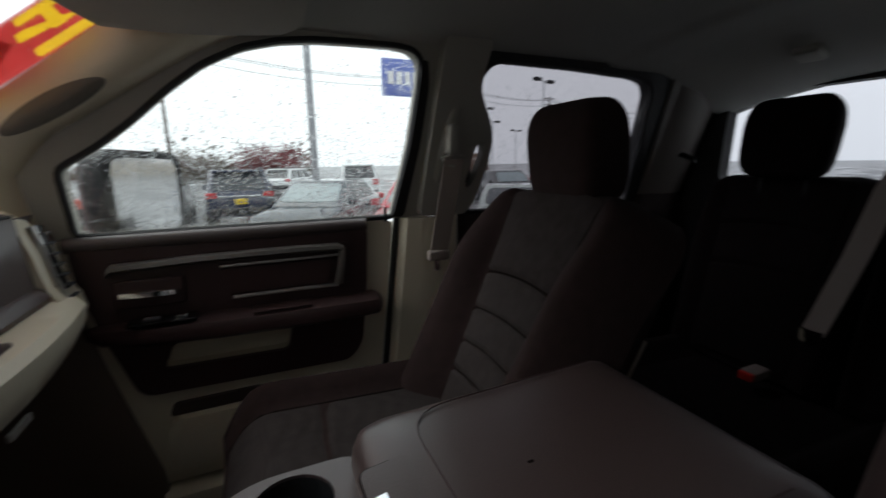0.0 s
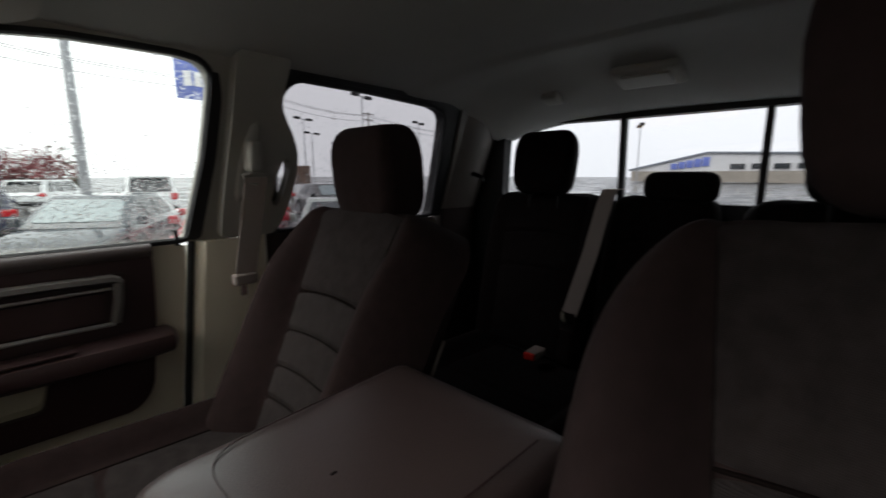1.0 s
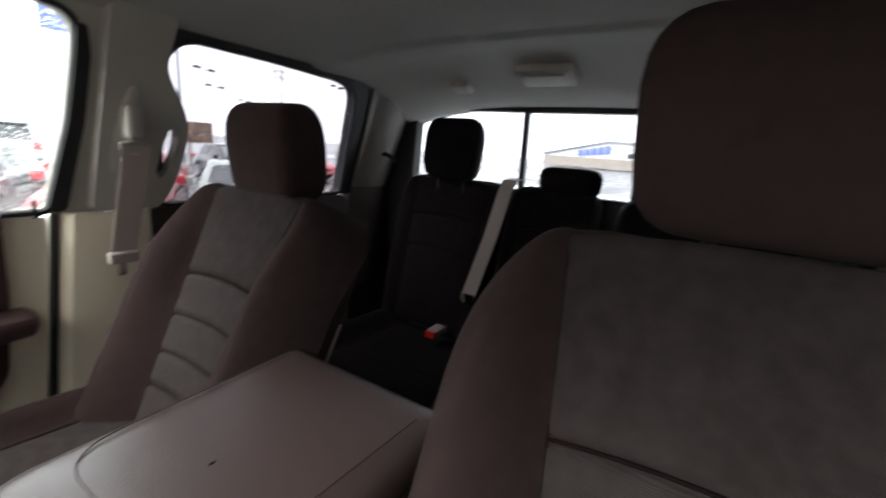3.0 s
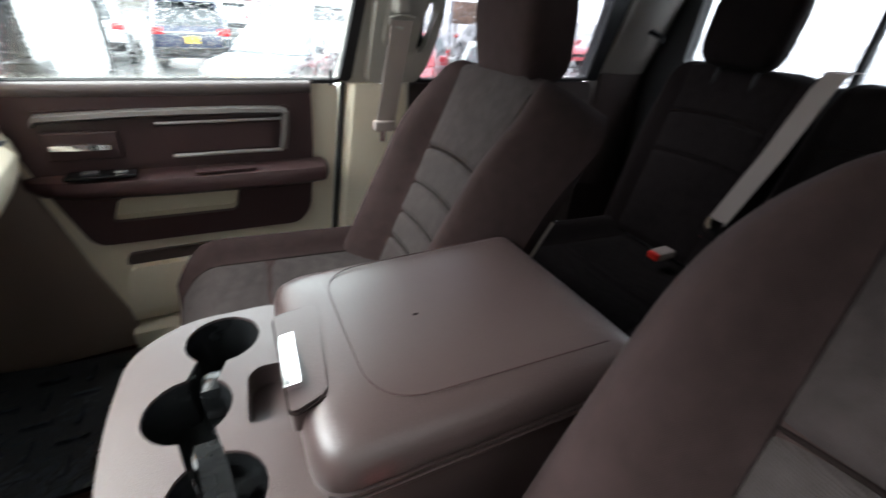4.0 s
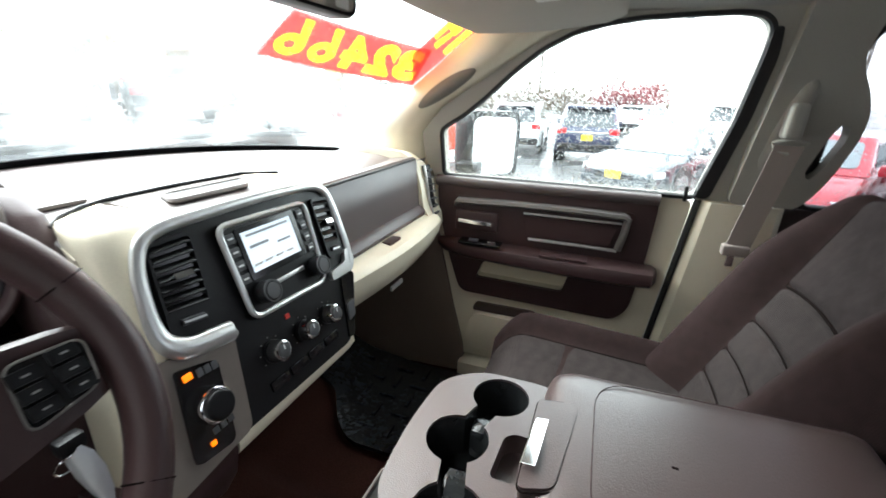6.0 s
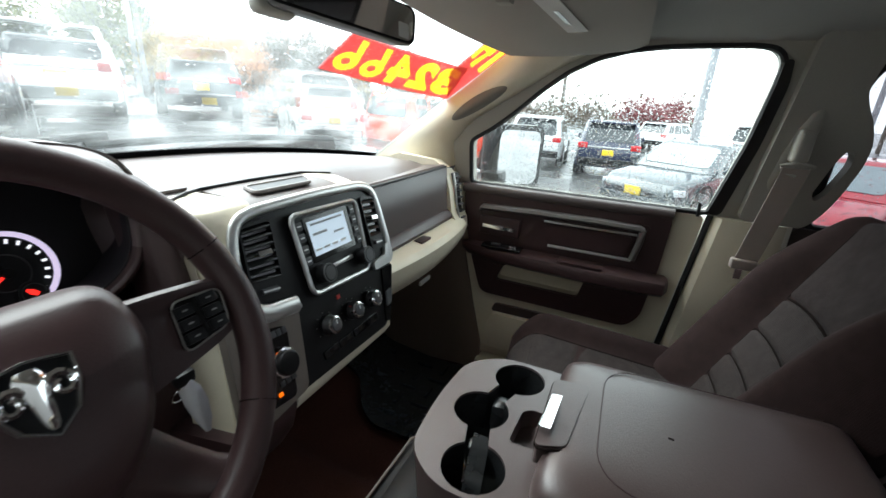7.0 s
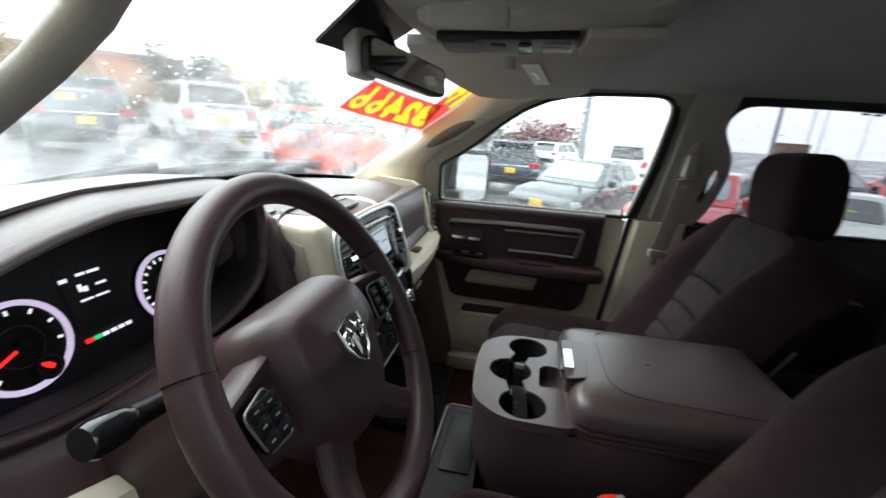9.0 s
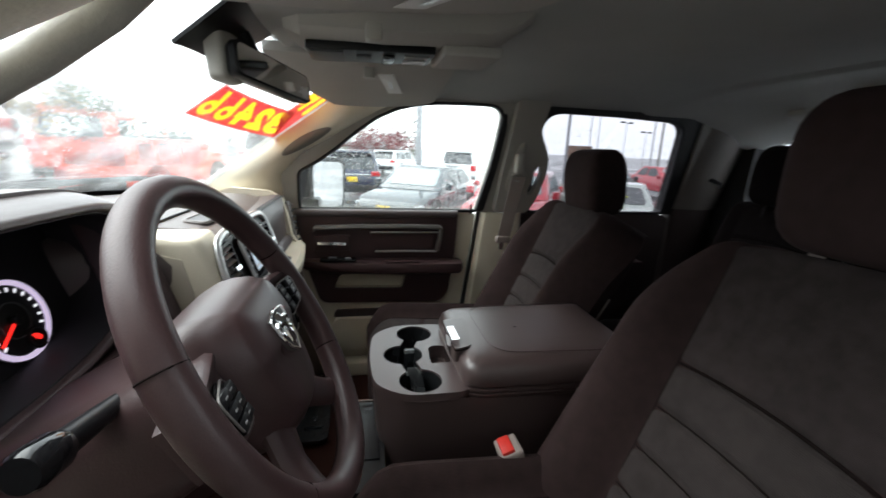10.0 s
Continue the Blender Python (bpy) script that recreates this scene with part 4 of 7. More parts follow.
for quad, n in (([(-0.174, 0.012), (-0.116, 0.002), (-0.104, 0.120), (-0.160, 0.118)], 7), ([(0.112, 0.004), (0.152, 0.000), (0.158, 0.104), (0.114, 0.108)], 6)):
    q = skewed(quad)
    v = part("air_vent", stack_plate(rounded([q(0, 0), q(1, 0), q(1, 1), q(0, 1)], 0.008), 0.0, 0.006, 0.0, [rounded([q(0.06, 0.26), q(0.94, 0.26), q(0.95, 0.95), q(0.05, 0.95)], 0.006)]), BLACK, stack, "black air vent")
    part("cavity", stack_plate([q(0.05, 0.25), q(0.95, 0.25), q(0.96, 0.96), q(0.04, 0.96)], 0.0, 0.001), GLOSS_BLACK, v, smooth=False)
    for k in range(n):
        f = 0.30 + 0.62 * k / (n - 1)
        (a0, b0), (a1, b1) = q(0.07, f), q(0.93, f)
        part("slat", loft([[st(a, b + 0.003, 0.001), st(a, b - 0.003, 0.007), st(a, b - 0.0046, 0.0066), st(a, b + 0.0014, 0.0006)] for a, b in ((a0, b0), (a1, b1))]), BLACK, v, smooth=False)
    (a0, b0), (a1, b1) = q(0.30, 0.60), q(0.70, 0.60)
    part("tab", loft([[st(a, b + h, d) for h, d in ((0.0035, 0.006), (0.0035, 0.014), (-0.0035, 0.015), (-0.0035, 0.006))] for a, b in ((a0, b0), (a1, b1))]), CHROME, v, "chrome vane tab")
    (a0, b0), (a1, b1) = q(0.26, 0.13), q(0.74, 0.13)
    part("wheel", loft([[st(a, b + h, d) for h, d in ((0.0045, 0.005), (0.003, 0.010), (-0.003, 0.010), (-0.0045, 0.005))] for a, b in ((a0, b0), (a1, b1))]), GREY_PLASTIC, v)
    part("wheel_edge", loft([[st(a, b + h, d) for h, d in ((0.0012, 0.0098), (0.0012, 0.0112), (-0.0012, 0.0112), (-0.0012, 0.0098))] for a, b in ((a0, b0), (a1, b1))]), SILVER, v, smooth=False)

RADIO = [(-0.068, -0.014), (0.078, -0.020), (0.090, 0.104), (-0.070, 0.108)]
radio = part("radio", stack_plate(rounded(RADIO, 0.014), 0.0, 0.008, 0.002), BLACK, stack, "black radio with a lit screen")
part("ring", tube([st(a, b, 0.009) for a, b in rounded([(-0.071, -0.016), (0.081, -0.023), (0.093, 0.107), (-0.073, 0.111)], 0.016, 5)], 0.0042, 8, closed=True, up=OUT), SILVER, radio, "satin silver radio frame")
SCREEN_INK = surface("grey screen lettering", (0.30, 0.33, 0.36), 0.4, bump=0)
scr = part("screen", stack_box(-0.046, 0.052, 0.038, 0.096, 0.008, 0.0105), SCREEN, radio, "lit pale blue screen", smooth=False)
part("screen_rim", stack_plate(rounded([(-0.052, 0.030), (0.059, 0.030), (0.060, 0.102), (-0.052, 0.102)], 0.004), 0.008, 0.0115, 0, [[(-0.045, 0.039), (0.051, 0.039), (0.051, 0.095), (-0.045, 0.095)]]), GLOSS_BLACK, radio)
for a, b, l, h, m in ((0.003, 0.089, 0.08, 0.0032, SCREEN_INK), (-0.020, 0.073, 0.034, 0.004, SCREEN_INK), (0.026, 0.066, 0.026, 0.0032, SCREEN_INK), (-0.033, 0.048, 0.014, 0.0035, WHITE_PRINT), (-0.013, 0.048, 0.014, 0.0035, WHITE_PRINT), (0.008, 0.048, 0.014, 0.0035, WHITE_PRINT), (0.030, 0.048, 0.014, 0.0035, WHITE_PRINT)):
    part("print_bar", stack_box(a - l / 2, a + l / 2, b - h / 2, b + h / 2, 0.0105, 0.0112), m, scr, smooth=False)
for a in (-0.0605, 0.0745):
    for k in range(4):
        key = part("key", stack_box(a - 0.0072, a + 0.0072, 0.030 + 0.0185 * k, 0.043 + 0.0185 * k, 0.008, 0.0105, 0.001), GREY_PLASTIC, radio)
        part("print_bar", stack_box(a - 0.004, a + 0.004, 0.0355 + 0.0185 * k, 0.0377 + 0.0185 * k, 0.0105, 0.0110), WHITE_PRINT, key, smooth=False)
for a, b in ((-0.042, 0.010), (0.068, 0.006)):
    kn = part("knob", moved(disc(0.0155, 0.020, 28, 0.003), STACK @ Matrix.Translation((a, b, 0.008))), BLACK, radio, "black radio knob")
    part("knob_ring", moved(ringz(0.0134, 0.0155, 0.002), STACK @ Matrix.Translation((a, b, 0.0266))), GREY_PLASTIC, kn)
    part("knob_face", moved(disc(0.0112, 0.002, 24), STACK @ Matrix.Translation((a, b, 0.0272))), GREY_PLASTIC, kn)
part("key_row", stack_box(-0.016, 0.044, 0.010, 0.0165, 0.008, 0.011, 0.001), SILVER, radio, "silver key row")
for i, (a, b) in enumerate(((-0.057, -0.073), (0.0065, -0.075), (0.065, -0.077))):
    at = STACK @ Matrix.Translation((a, b, 0.0))
    kn = part("climate_knob", moved(disc(0.0165, 0.007, 32, 0.002), at), BLACK, stack, "black climate knob with chrome ring")
    part("ring", moved(loft([[(r * math.cos(q * math.tau / 32), r * math.sin(q * math.tau / 32), h) for q in range(32)] for r, h in ((0.0158, 0.005), (0.0152, 0.018), (0.0142, 0.0215), (0.0118, 0.0230), (0.0108, 0.0215))]), at), CHROME, kn, "bright chrome knob ring")
    part("grip", moved(disc(0.0098, 0.0245, 24, 0.003), at), GREY_PLASTIC, kn)
    part("pointer", stack_box(a - 0.001, a + 0.001, b + 0.002, b + 0.008, 0.0245, 0.0250), WHITE_PRINT, kn, smooth=False)
    for q in range(7):
        w = radians(210 - 40 * q)
        part("scale_dot", moved(box(-0.0010, 0.0010, -0.0006, 0.0006, 0, 0.0006), STACK @ Matrix.Translation((a + 0.0215 * math.cos(w), b + 0.0215 * math.sin(w), 0.0)) @ Matrix.Rotation(w, 4, "Z")), INK, stack, smooth=False)
part("hazard_mark", stack_box(-0.016, -0.008, -0.045, -0.038, 0.0, 0.002), RED_PLASTIC, stack, smooth=False)
for k in range(4):
    part("switch", stack_box(-0.082 + 0.040 * k, -0.047 + 0.040 * k, -0.122, -0.109, 0.0, 0.004, 0.001), GLOSS_BLACK, stack, "small black switch")
shift = part("shift_panel", stack_plate(rounded([(-0.208, -0.128), (-0.156, -0.134), (-0.138, -0.034), (-0.188, -0.020)], 0.010), 0.003, 0.008, 0.002), GLOSS_BLACK, stack, "gloss black rotary shift panel")
part("dial_base", moved(disc(0.0215, 0.014, 32, 0.003), STACK @ Matrix.Translation((-0.168, -0.076, 0.008))), CHROME, shift, "chrome ring of the shift dial")
part("dial", moved(disc(0.0178, 0.022, 32, 0.004, 3), STACK @ Matrix.Translation((-0.168, -0.076, 0.008))), BLACK, shift, "black rotary shift dial")
part("lamp", stack_box(-0.184, -0.173, -0.037, -0.029, 0.008, 0.010, 0.002), AMBER, shift, "lit amber lamp")
part("lamp", stack_box(-0.186, -0.179, -0.120, -0.114, 0.008, 0.010, 0.002), AMBER, shift, "lit amber lamp")
for k in range(3):
    part("button", stack_box(-0.168 + 0.0095 * k, -0.160 + 0.0095 * k, -0.041 - 0.001 * k, -0.031 - 0.001 * k, 0.008, 0.010, 0.001), GREY_PLASTIC, shift)
    part("button", stack_box(-0.178 + 0.0105 * k, -0.170 + 0.0105 * k, -0.110, -0.102, 0.008, 0.0095, 0.001), GREY_PLASTIC, shift)
pocket = part("socket_panel", stack_plate(rounded([(0.096, -0.138), (0.112, -0.140), (0.162, -0.044), (0.160, -0.038), (0.126, -0.038)], 0.004), 0.0, 0.004, 0.001), GLOSS_BLACK, stack, "gloss black socket panel")
part("socket", stack_plate(rounded([(0.108, -0.112), (0.126, -0.108), (0.138, -0.082), (0.117, -0.084)], 0.004), 0.004, 0.007, 0.001), GREY_PLASTIC, pocket)

# instrument binnacle
def arch(a, grow=0.0, yc=-0.405, w=0.200, zc=1.550, h=0.085):
    """A point on the rounded opening round the dials."""
    c, q = math.cos(a), math.sin(a)
    p = 2.6 + 2.4 * smoothstep(0.0, 0.6, c) * (q > 0)
    k = (abs(c) ** p + abs(q) ** p) ** (-1 / p)
    return yc + (w + grow) * c * k, zc + (h + grow) * q * k


def sag(y):
    """The hood slopes down towards the driver's door."""
    return 0.115 * max(0.0, -0.43 - y)


def hood_at(u, v, rows):
    a = math.tau * u - math.pi / 2
    f = v * (len(rows) - 1)
    i = min(int(f), len(rows) - 2)
    (x0, g0, d0), (x1, g1, d1) = rows[i], rows[i + 1]
    e = f - i
    y0, z0 = arch(a, g0, -0.405, 0.200 + 0.025 * d0, 1.550 - 0.012 * d0, 0.085 + 0.010 * d0)
    y1, z1 = arch(a, g1, -0.405, 0.200 + 0.025 * d1, 1.550 - 0.012 * d1, 0.085 + 0.010 * d1)
    y, z = y0 + (y1 - y0) * e, z0 + (z1 - z0) * e
    return (x0 + (x1 - x0) * e, y, z - sag(y) * min(1, max(0, (z - 1.55) / 0.08)))


INNER = [(-0.640, 0.0, 1.0), (-0.56, 0.0, 0.5), (-0.511, 0.001, 0.0)]
LIP = [(-0.512, 0.0, 0), (-0.503, 0.0012, 0), (-0.4995, 0.0045, 0), (-0.502, 0.0105, 0), (-0.511, 0.0150, 0), (-0.525, 0.0195, 0), (-0.548, 0.0235, 0), (-0.580, 0.0255, 0), (-0.64, 0.022, 0)]
part("dial_well", sheet(lambda u, v: hood_at(u, v, INNER), 72, 8, 0.003), SEAL, dash, "black inner wall round the dials", angle=60)
part("binnacle_hood", sheet(lambda u, v: hood_at(0.215 + 0.57 * u, v, LIP), 72, 24), BROWN_SOFT, dash, "brown hood over the dials", angle=80)
part("hood_sill", sheet(lambda u, v: hood_at(-0.215 + 0.43 * u, v, LIP), 40, 24), BROWN, dash, "dark brown sill under the dials", angle=80)


def crown_z(y):
    d, p = abs((y + 0.405) / 0.242), 2.6 + 1.2 * smoothstep(-0.405, -0.27, y)
    return max(1.550 + 0.1125 * max(0.0, 1 - d ** p) ** (1 / p) - 0.8 * sag(y), 1.584 - 2.0 * sag(y))


def crown_at(u, v):
    y = -0.752 + 0.652 * u
    zb, xb = base_z(y) - 0.008, screen_x(y, base_z(y)) + 0.02
    return (-0.545 + (xb + 0.545) * v, y, zb + (crown_z(y) - zb) * (1 - smoothstep(0.10, 1.0, v)))


part("hood_crown", sheet(crown_at, 64, 24, 0.004), BROWN_SOFT, dash, "brown dash crown", angle=80)
HOOD_END = [(-0.530, -0.2015), (-0.502, -0.2015), (-0.4935, -0.1985), (-0.489, -0.190), (-0.489, -0.174), (-0.494, -0.162), (-0.52, -0.157), (-0.56, -0.157), (-0.56, -0.2015)]


def hood_end_ring(z, back, k):
    return [(x + (1.55 - z) * 0.30 - back * (x > -0.55), -0.186 + (y + 0.186) * k, z - 0.30 * max(0.0, y + 0.205) * (z > 1.59)) for x, y in rounded(HOOD_END, 0.004, 3)]


part("hood_end", loft([hood_end_ring(*r) for r in ((1.40, 0, 1), (1.45, 0, 1), (1.50, 0, 1), (1.55, 0, 1), (1.585, 0.0, 1), (1.600, 0.004, 0.99), (1.612, 0.014, 0.97), (1.621, 0.030, 0.93), (1.626, 0.05, 0.8))]), BROWN_DASH, dash, "brown end wall of the dial hood", angle=70)
part("lower_rim", loft([[(-0.425, y, 1.452), (-0.41, y, 1.44), (-0.43, y, 1.41), (-0.56, y, 1.42), (-0.58, y, 1.45)] for y in (-0.49, -0.4, -0.3, -0.225)]), BROWN, dash)
DIAL = Matrix.Translation((-0.592, -0.387, 1.509)) @ Matrix(((0, -0.26, 0.966, 0), (1, 0, 0, 0), (0, 0.966, 0.26, 0), (0, 0, 0, 1)))
panel = part("dial_panel", moved(box(-0.245, 0.210, -0.070, 0.130, -0.02, 0.0, 0.004), DIAL), SEAL, dash, "black instrument panel, lit")
for a, ang, big, size in ((-0.092, 202, 9, 0.855), (0.088, 214, 17, 0.885)):
    face = DIAL @ Matrix.Translation((a, 0, 0)) @ Matrix.Scale(size, 4)
    g = part("gauge", moved(disc(0.056, 0.004, 48), face @ Matrix.Translation((0, 0, 0.0))), BLACK, panel, "round dial with a glowing white ring")
    part("glow_ring", moved(ringz(0.0480, 0.0545, 0.003, 56), face @ Matrix.Translation((0, 0, 0.004))), DIAL_LIGHT, g, "glowing lavender-white ring", smooth=False)
    part("inner_ring", moved(ringz(0.0235, 0.0250, 0.002, 40), face @ Matrix.Translation((0, 0, 0.004))), GREY_PLASTIC, g)
    for k in range(big):
        th = radians(222 - 264 * k / (big - 1))
        part("mark", moved(box(-0.0030, 0.0028, -0.0017, 0.0017, 0, 0.001, 0.0004), face @ Matrix.Translation((0.0415 * math.cos(th), 0.0415 * math.sin(th), 0.0042)) @ Matrix.Rotation(th, 4, "Z")), DIAL_TEXT, g, smooth=False)
    part("needle", moved(box(-0.006, 0.042, -0.0016, 0.0016, 0.006, 0.008), face @ Matrix.Translation((0, 0, 0)) @ Matrix.Rotation(radians(ang), 4, "Z")), NEEDLE, g, "lit red needle", smooth=False)
    part("cap", moved(disc(0.007, 0.010, 20, 0.001), face @ Matrix.Translation((0, 0, 0.001))), BLACK, g)
    sub = part("sub_gauge", moved(disc(0.0165, 0.0035, 30), face @ Matrix.Translation((0.017, -0.033, 0.004))), BLACK, g, "small dark sub dial")
    part("sub_ring", moved(ringz(0.0122, 0.0130, 0.001, 30), face @ Matrix.Translation((0.017, -0.033, 0.0075))), GREY_PLASTIC, sub)
    part("sub_needle", moved(loft([[(x, -w, 0.0078), (x, w, 0.0078), (x, w, 0.009), (x, -w, 0.009)] for x, w in ((-0.006, 0.0026), (0.001, 0.0034), (0.008, 0.0012))]), face @ Matrix.Translation((0.016, -0.032, 0)) @ Matrix.Rotation(radians(140), 4, "Z")), NEEDLE, sub, smooth=False)
disp = part("display", moved(box(-0.038, 0.030, -0.010, 0.062, 0.0, 0.002), DIAL), SEAL, panel, "dark trip display with lit lines")
for a, b, l, h in ((-0.034, 0.0475, 0.008, 0.0042), (-0.0145, 0.0498, 0.010, 0.0032), (0.000, 0.0498, 0.014, 0.0032), (-0.020, 0.0350, 0.004, 0.0085), (-0.0145, 0.0325, 0.0045, 0.0060), (0.004, 0.0340, 0.012, 0.0028), (-0.017, 0.0205, 0.014, 0.0024), (0.001, 0.0205, 0.016, 0.0024)):
    part("print_bar", moved(box(a - l / 2, a + l / 2, b - h / 2, b + h / 2, 0.002, 0.003), DIAL), DIAL_TEXT, disp, smooth=False)
for k, m in enumerate((NEEDLE, GREEN_LIT, DIAL_TEXT, DIAL_TEXT, DIAL_TEXT, DIAL_TEXT)):
    part("tell_tale", moved(box(-0.034 + 0.0098 * k, -0.0265 + 0.0098 * k - 0.0010 * (k > 1), -0.0265, -0.0220 - 0.0006 * (k > 1), 0.0, 0.002), DIAL), m, panel, smooth=False)

# ---- steering wheel ----
TILT = 0.5185
WHEEL = Matrix.Translation((-0.2892, -0.4104, 1.5304)) @ Matrix(((0, -math.sin(TILT), math.cos(TILT), 0), (1, 0, 0, 0), (0, math.cos(TILT), math.sin(TILT), 0), (0, 0, 0, 1)))
wheel = thing("steering_wheel", "brown leather four-spoke steering wheel with chrome emblem", "steering wheel")
rim = part("rim", moved(tube([(0.1660 * math.cos(k * math.tau / 72), 0.1660 * math.sin(k * math.tau / 72), 0) for k in range(72)], 0.0155, 18, closed=True, flat=1.05), WHEEL), BROWN, wheel, "brown leather rim")
for th in (20, 160, 215, 325):
    c, s = math.cos(radians(th)), math.sin(radians(th))
    part("rim_seam", moved(tube([(c * (0.1660 + 0.0160 * math.cos(q)), s * (0.1660 + 0.0160 * math.cos(q)), 0.0160 * math.sin(q)) for q in [k * math.tau / 14 for k in range(14)]], 0.0007, 4, closed=True, up=(c, s, 0.3)), WHEEL), SEAM, rim)
HUB = WHEEL @ Matrix.Translation((0, -0.008, 0))
hub_out = rounded([(-0.078, 0.070), (0.078, 0.070), (0.094, 0.026), (0.076, -0.048), (0.036, -0.094), (-0.036, -0.094), (-0.076, -0.048), (-0.094, 0.026)], 0.034, 6)
hub_rings = []
for k, d in ((0.80, -0.075), (1.0, -0.062), (1.02, -0.042), (0.98, -0.026), (0.90, -0.010), (0.79, 0.003), (0.74, 0.0065), (0.50, 0.010), (0.30, 0.0115)):
    hub_rings.append([(a * k, b * k, d + 0.006 * (b > 0)) for a, b in hub_out])
hub = part("airbag_pad", moved(loft(hub_rings), HUB), BROWN, wheel, "padded brown airbag cover")
for s in (-1, 1):
    sp = part("spoke", moved(loft([[(s * a, b0, d), (s * a, b0, d + 0.018), (s * a, b0 + (b1 - b0) * 0.5, d + 0.023), (s * a, b1 - 0.015, d + 0.024), (s * a, b1 - 0.010, d + 0.028), (s * a, b1 - 0.005, d + 0.029), (s * a, b1 - 0.001, d + 0.024), (s * a, b1, d)] for a, b0, b1, d in ((0.075, -0.035, 0.046, -0.040), (0.10, -0.030, 0.044, -0.034), (0.135, -0.022, 0.040, -0.027), (0.166, -0.012, 0.034, -0.025))]), HUB), BROWN, wheel, "brown side spoke")
    pod = part("switch_pod", moved(bevelled(plate(rounded([(s * 0.102, -0.017), (s * 0.142, -0.009), (s * 0.147, 0.025), (s * 0.107, 0.028)], 0.008), [], lambda a, b, d: (a, b, -0.010 + 0.27 * (abs(a) - 0.1) + d), 0.006), 0.002), HUB), GLOSS_BLACK, sp, "black switch pod")
    part("pod_rim", moved(tube([(a, b, -0.0045 + 0.27 * (abs(a) - 0.1)) for a, b in rounded([(s * 0.102, -0.017), (s * 0.142, -0.009), (s * 0.147, 0.025), (s * 0.107, 0.028)], 0.008)], 0.0011, 6, closed=True), HUB), PEWTER, pod, "pewter pod edge")
    for i in range(2):
        for j in range(3):
            a, b = s * (0.1135 + 0.0205 * i), -0.0065 + 0.012 * j + 0.003 * i
            key = part("key", moved(box(a - 0.0085, a + 0.0085, b - 0.005, b + 0.005, -0.006 + 0.27 * (abs(a) - 0.1), -0.0015 + 0.27 * (abs(a) - 0.1), 0.0012), HUB), BLACK, pod)
            part("print_bar", moved(box(a - 0.0024, a + 0.0024, b - 0.0007, b + 0.0007, -0.002 + 0.27 * (abs(a) - 0.1), -0.0011 + 0.27 * (abs(a) - 0.1)), HUB), INK, pod, smooth=False)
    lo = part("lower_spoke", moved(tube([(s * 0.040, -0.068, -0.030), (s * 0.062, -0.098, -0.027), (s * 0.078, -0.119, -0.016), (s * 0.090, -0.131, -0.006)], [0.026, 0.022, 0.019, 0.019], 12, flat=0.55), HUB), BROWN, wheel, "brown lower spoke")
shield = [(-0.031, 0.025), (-0.014, 0.029), (0.0, 0.031), (0.014, 0.029), (0.031, 0.025), (0.029, 0.002), (0.019, -0.020), (0.0, -0.034), (-0.019, -0.020), (-0.029, 0.002)]
EMBLEM = HUB @ Matrix.Translation((0.002, -0.001, 0)) @ Matrix.Diagonal((0.80, 0.80, 1, 1))
em = part("emblem", moved(bevelled(plate(shield, [], lambda a, b, d: (a, b + 0.006, 0.012 + d), 0.006), 0.0015), EMBLEM), PEWTER, hub, "dark chrome shield emblem")
part("emblem_rim", moved(tube([(a * 0.96, b * 0.96 + 0.006, 0.0185) for a, b in shield], 0.0018, 6, closed=True), EMBLEM), CHROME, em, "chrome emblem edge")
part("emblem_field", moved(plate([(a * 0.90, b * 0.90) for a, b in shield], [], lambda a, b, d: (a, b + 0.006, 0.0178 + d), 0.0006), EMBLEM), BLACK, em, smooth=False)
head_rings = [[(x * w, b + 0.006, 0.018 + h * q) for x, q in ((-1, 0.0), (-0.7, 0.6), (0, 1.0), (0.7, 0.6), (1, 0.0))] for b, w, h in ((0.024, 0.007, 0.002), (0.018, 0.0105, 0.005), (0.008, 0.0100, 0.0065), (-0.004, 0.0075, 0.006), (-0.015, 0.0065, 0.0055), (-0.023, 0.0050, 0.003), (-0.027, 0.0025, 0.001))]
part("relief", moved(loft(head_rings), EMBLEM), CHROME, em, "chrome centre relief")
for sg in (-1, 1):
    curl = [(sg * (0.0160 + (0.0100 - 0.0070 * k / 14) * math.cos(radians(150 - 30 * k))), 0.009 + (0.0115 - 0.0085 * k / 14) * math.sin(radians(150 - 30 * k)), 0.0185) for k in range(15)]
    part("relief", moved(tube(curl, [0.0048 - 0.0026 * k / 14 for k in range(15)], 8, flat=0.8, up=(0, 0, 1)), EMBLEM), CHROME, em, "chrome side curl")
column = thing("steering_column", "brown steering column shroud with black stalks", "steering column")
part("shroud", moved(loft([[(k * a, k * b - 0.012, d) for a, b in rounded([(-0.088, 0.050), (0.070, 0.052), (0.074, -0.060), (-0.090, -0.058)], 0.034)] for k, d in ((1.0, -0.068), (1.08, -0.11), (1.15, -0.18), (1.15, -0.26))]), WHEEL), BROWN, column, "brown column shroud")
part("stalk", tube([(-0.392, -0.440, 1.500), (-0.393, -0.48, 1.508), (-0.394, -0.52, 1.514), (-0.395, -0.547, 1.518)], [0.0075, 0.0080, 0.0095, 0.0105], 14), BLACK, column, "black multifunction stalk")
part("stalk_tip", tube([(-0.395, -0.545, 1.518), (-0.395, -0.552, 1.519), (-0.396, -0.574, 1.522), (-0.396, -0.579, 1.523)], [0.0110, 0.0140, 0.0145, 0.0120], 18), GLOSS_BLACK, column, "black twist tip")
KEY_METAL = surface("pale key metal", (0.72, 0.74, 0.80), 0.35, metal=0.6, var=0.05, bump=0.02)
key = thing("ignition_key", "silver key hanging beside the steering column", "key")
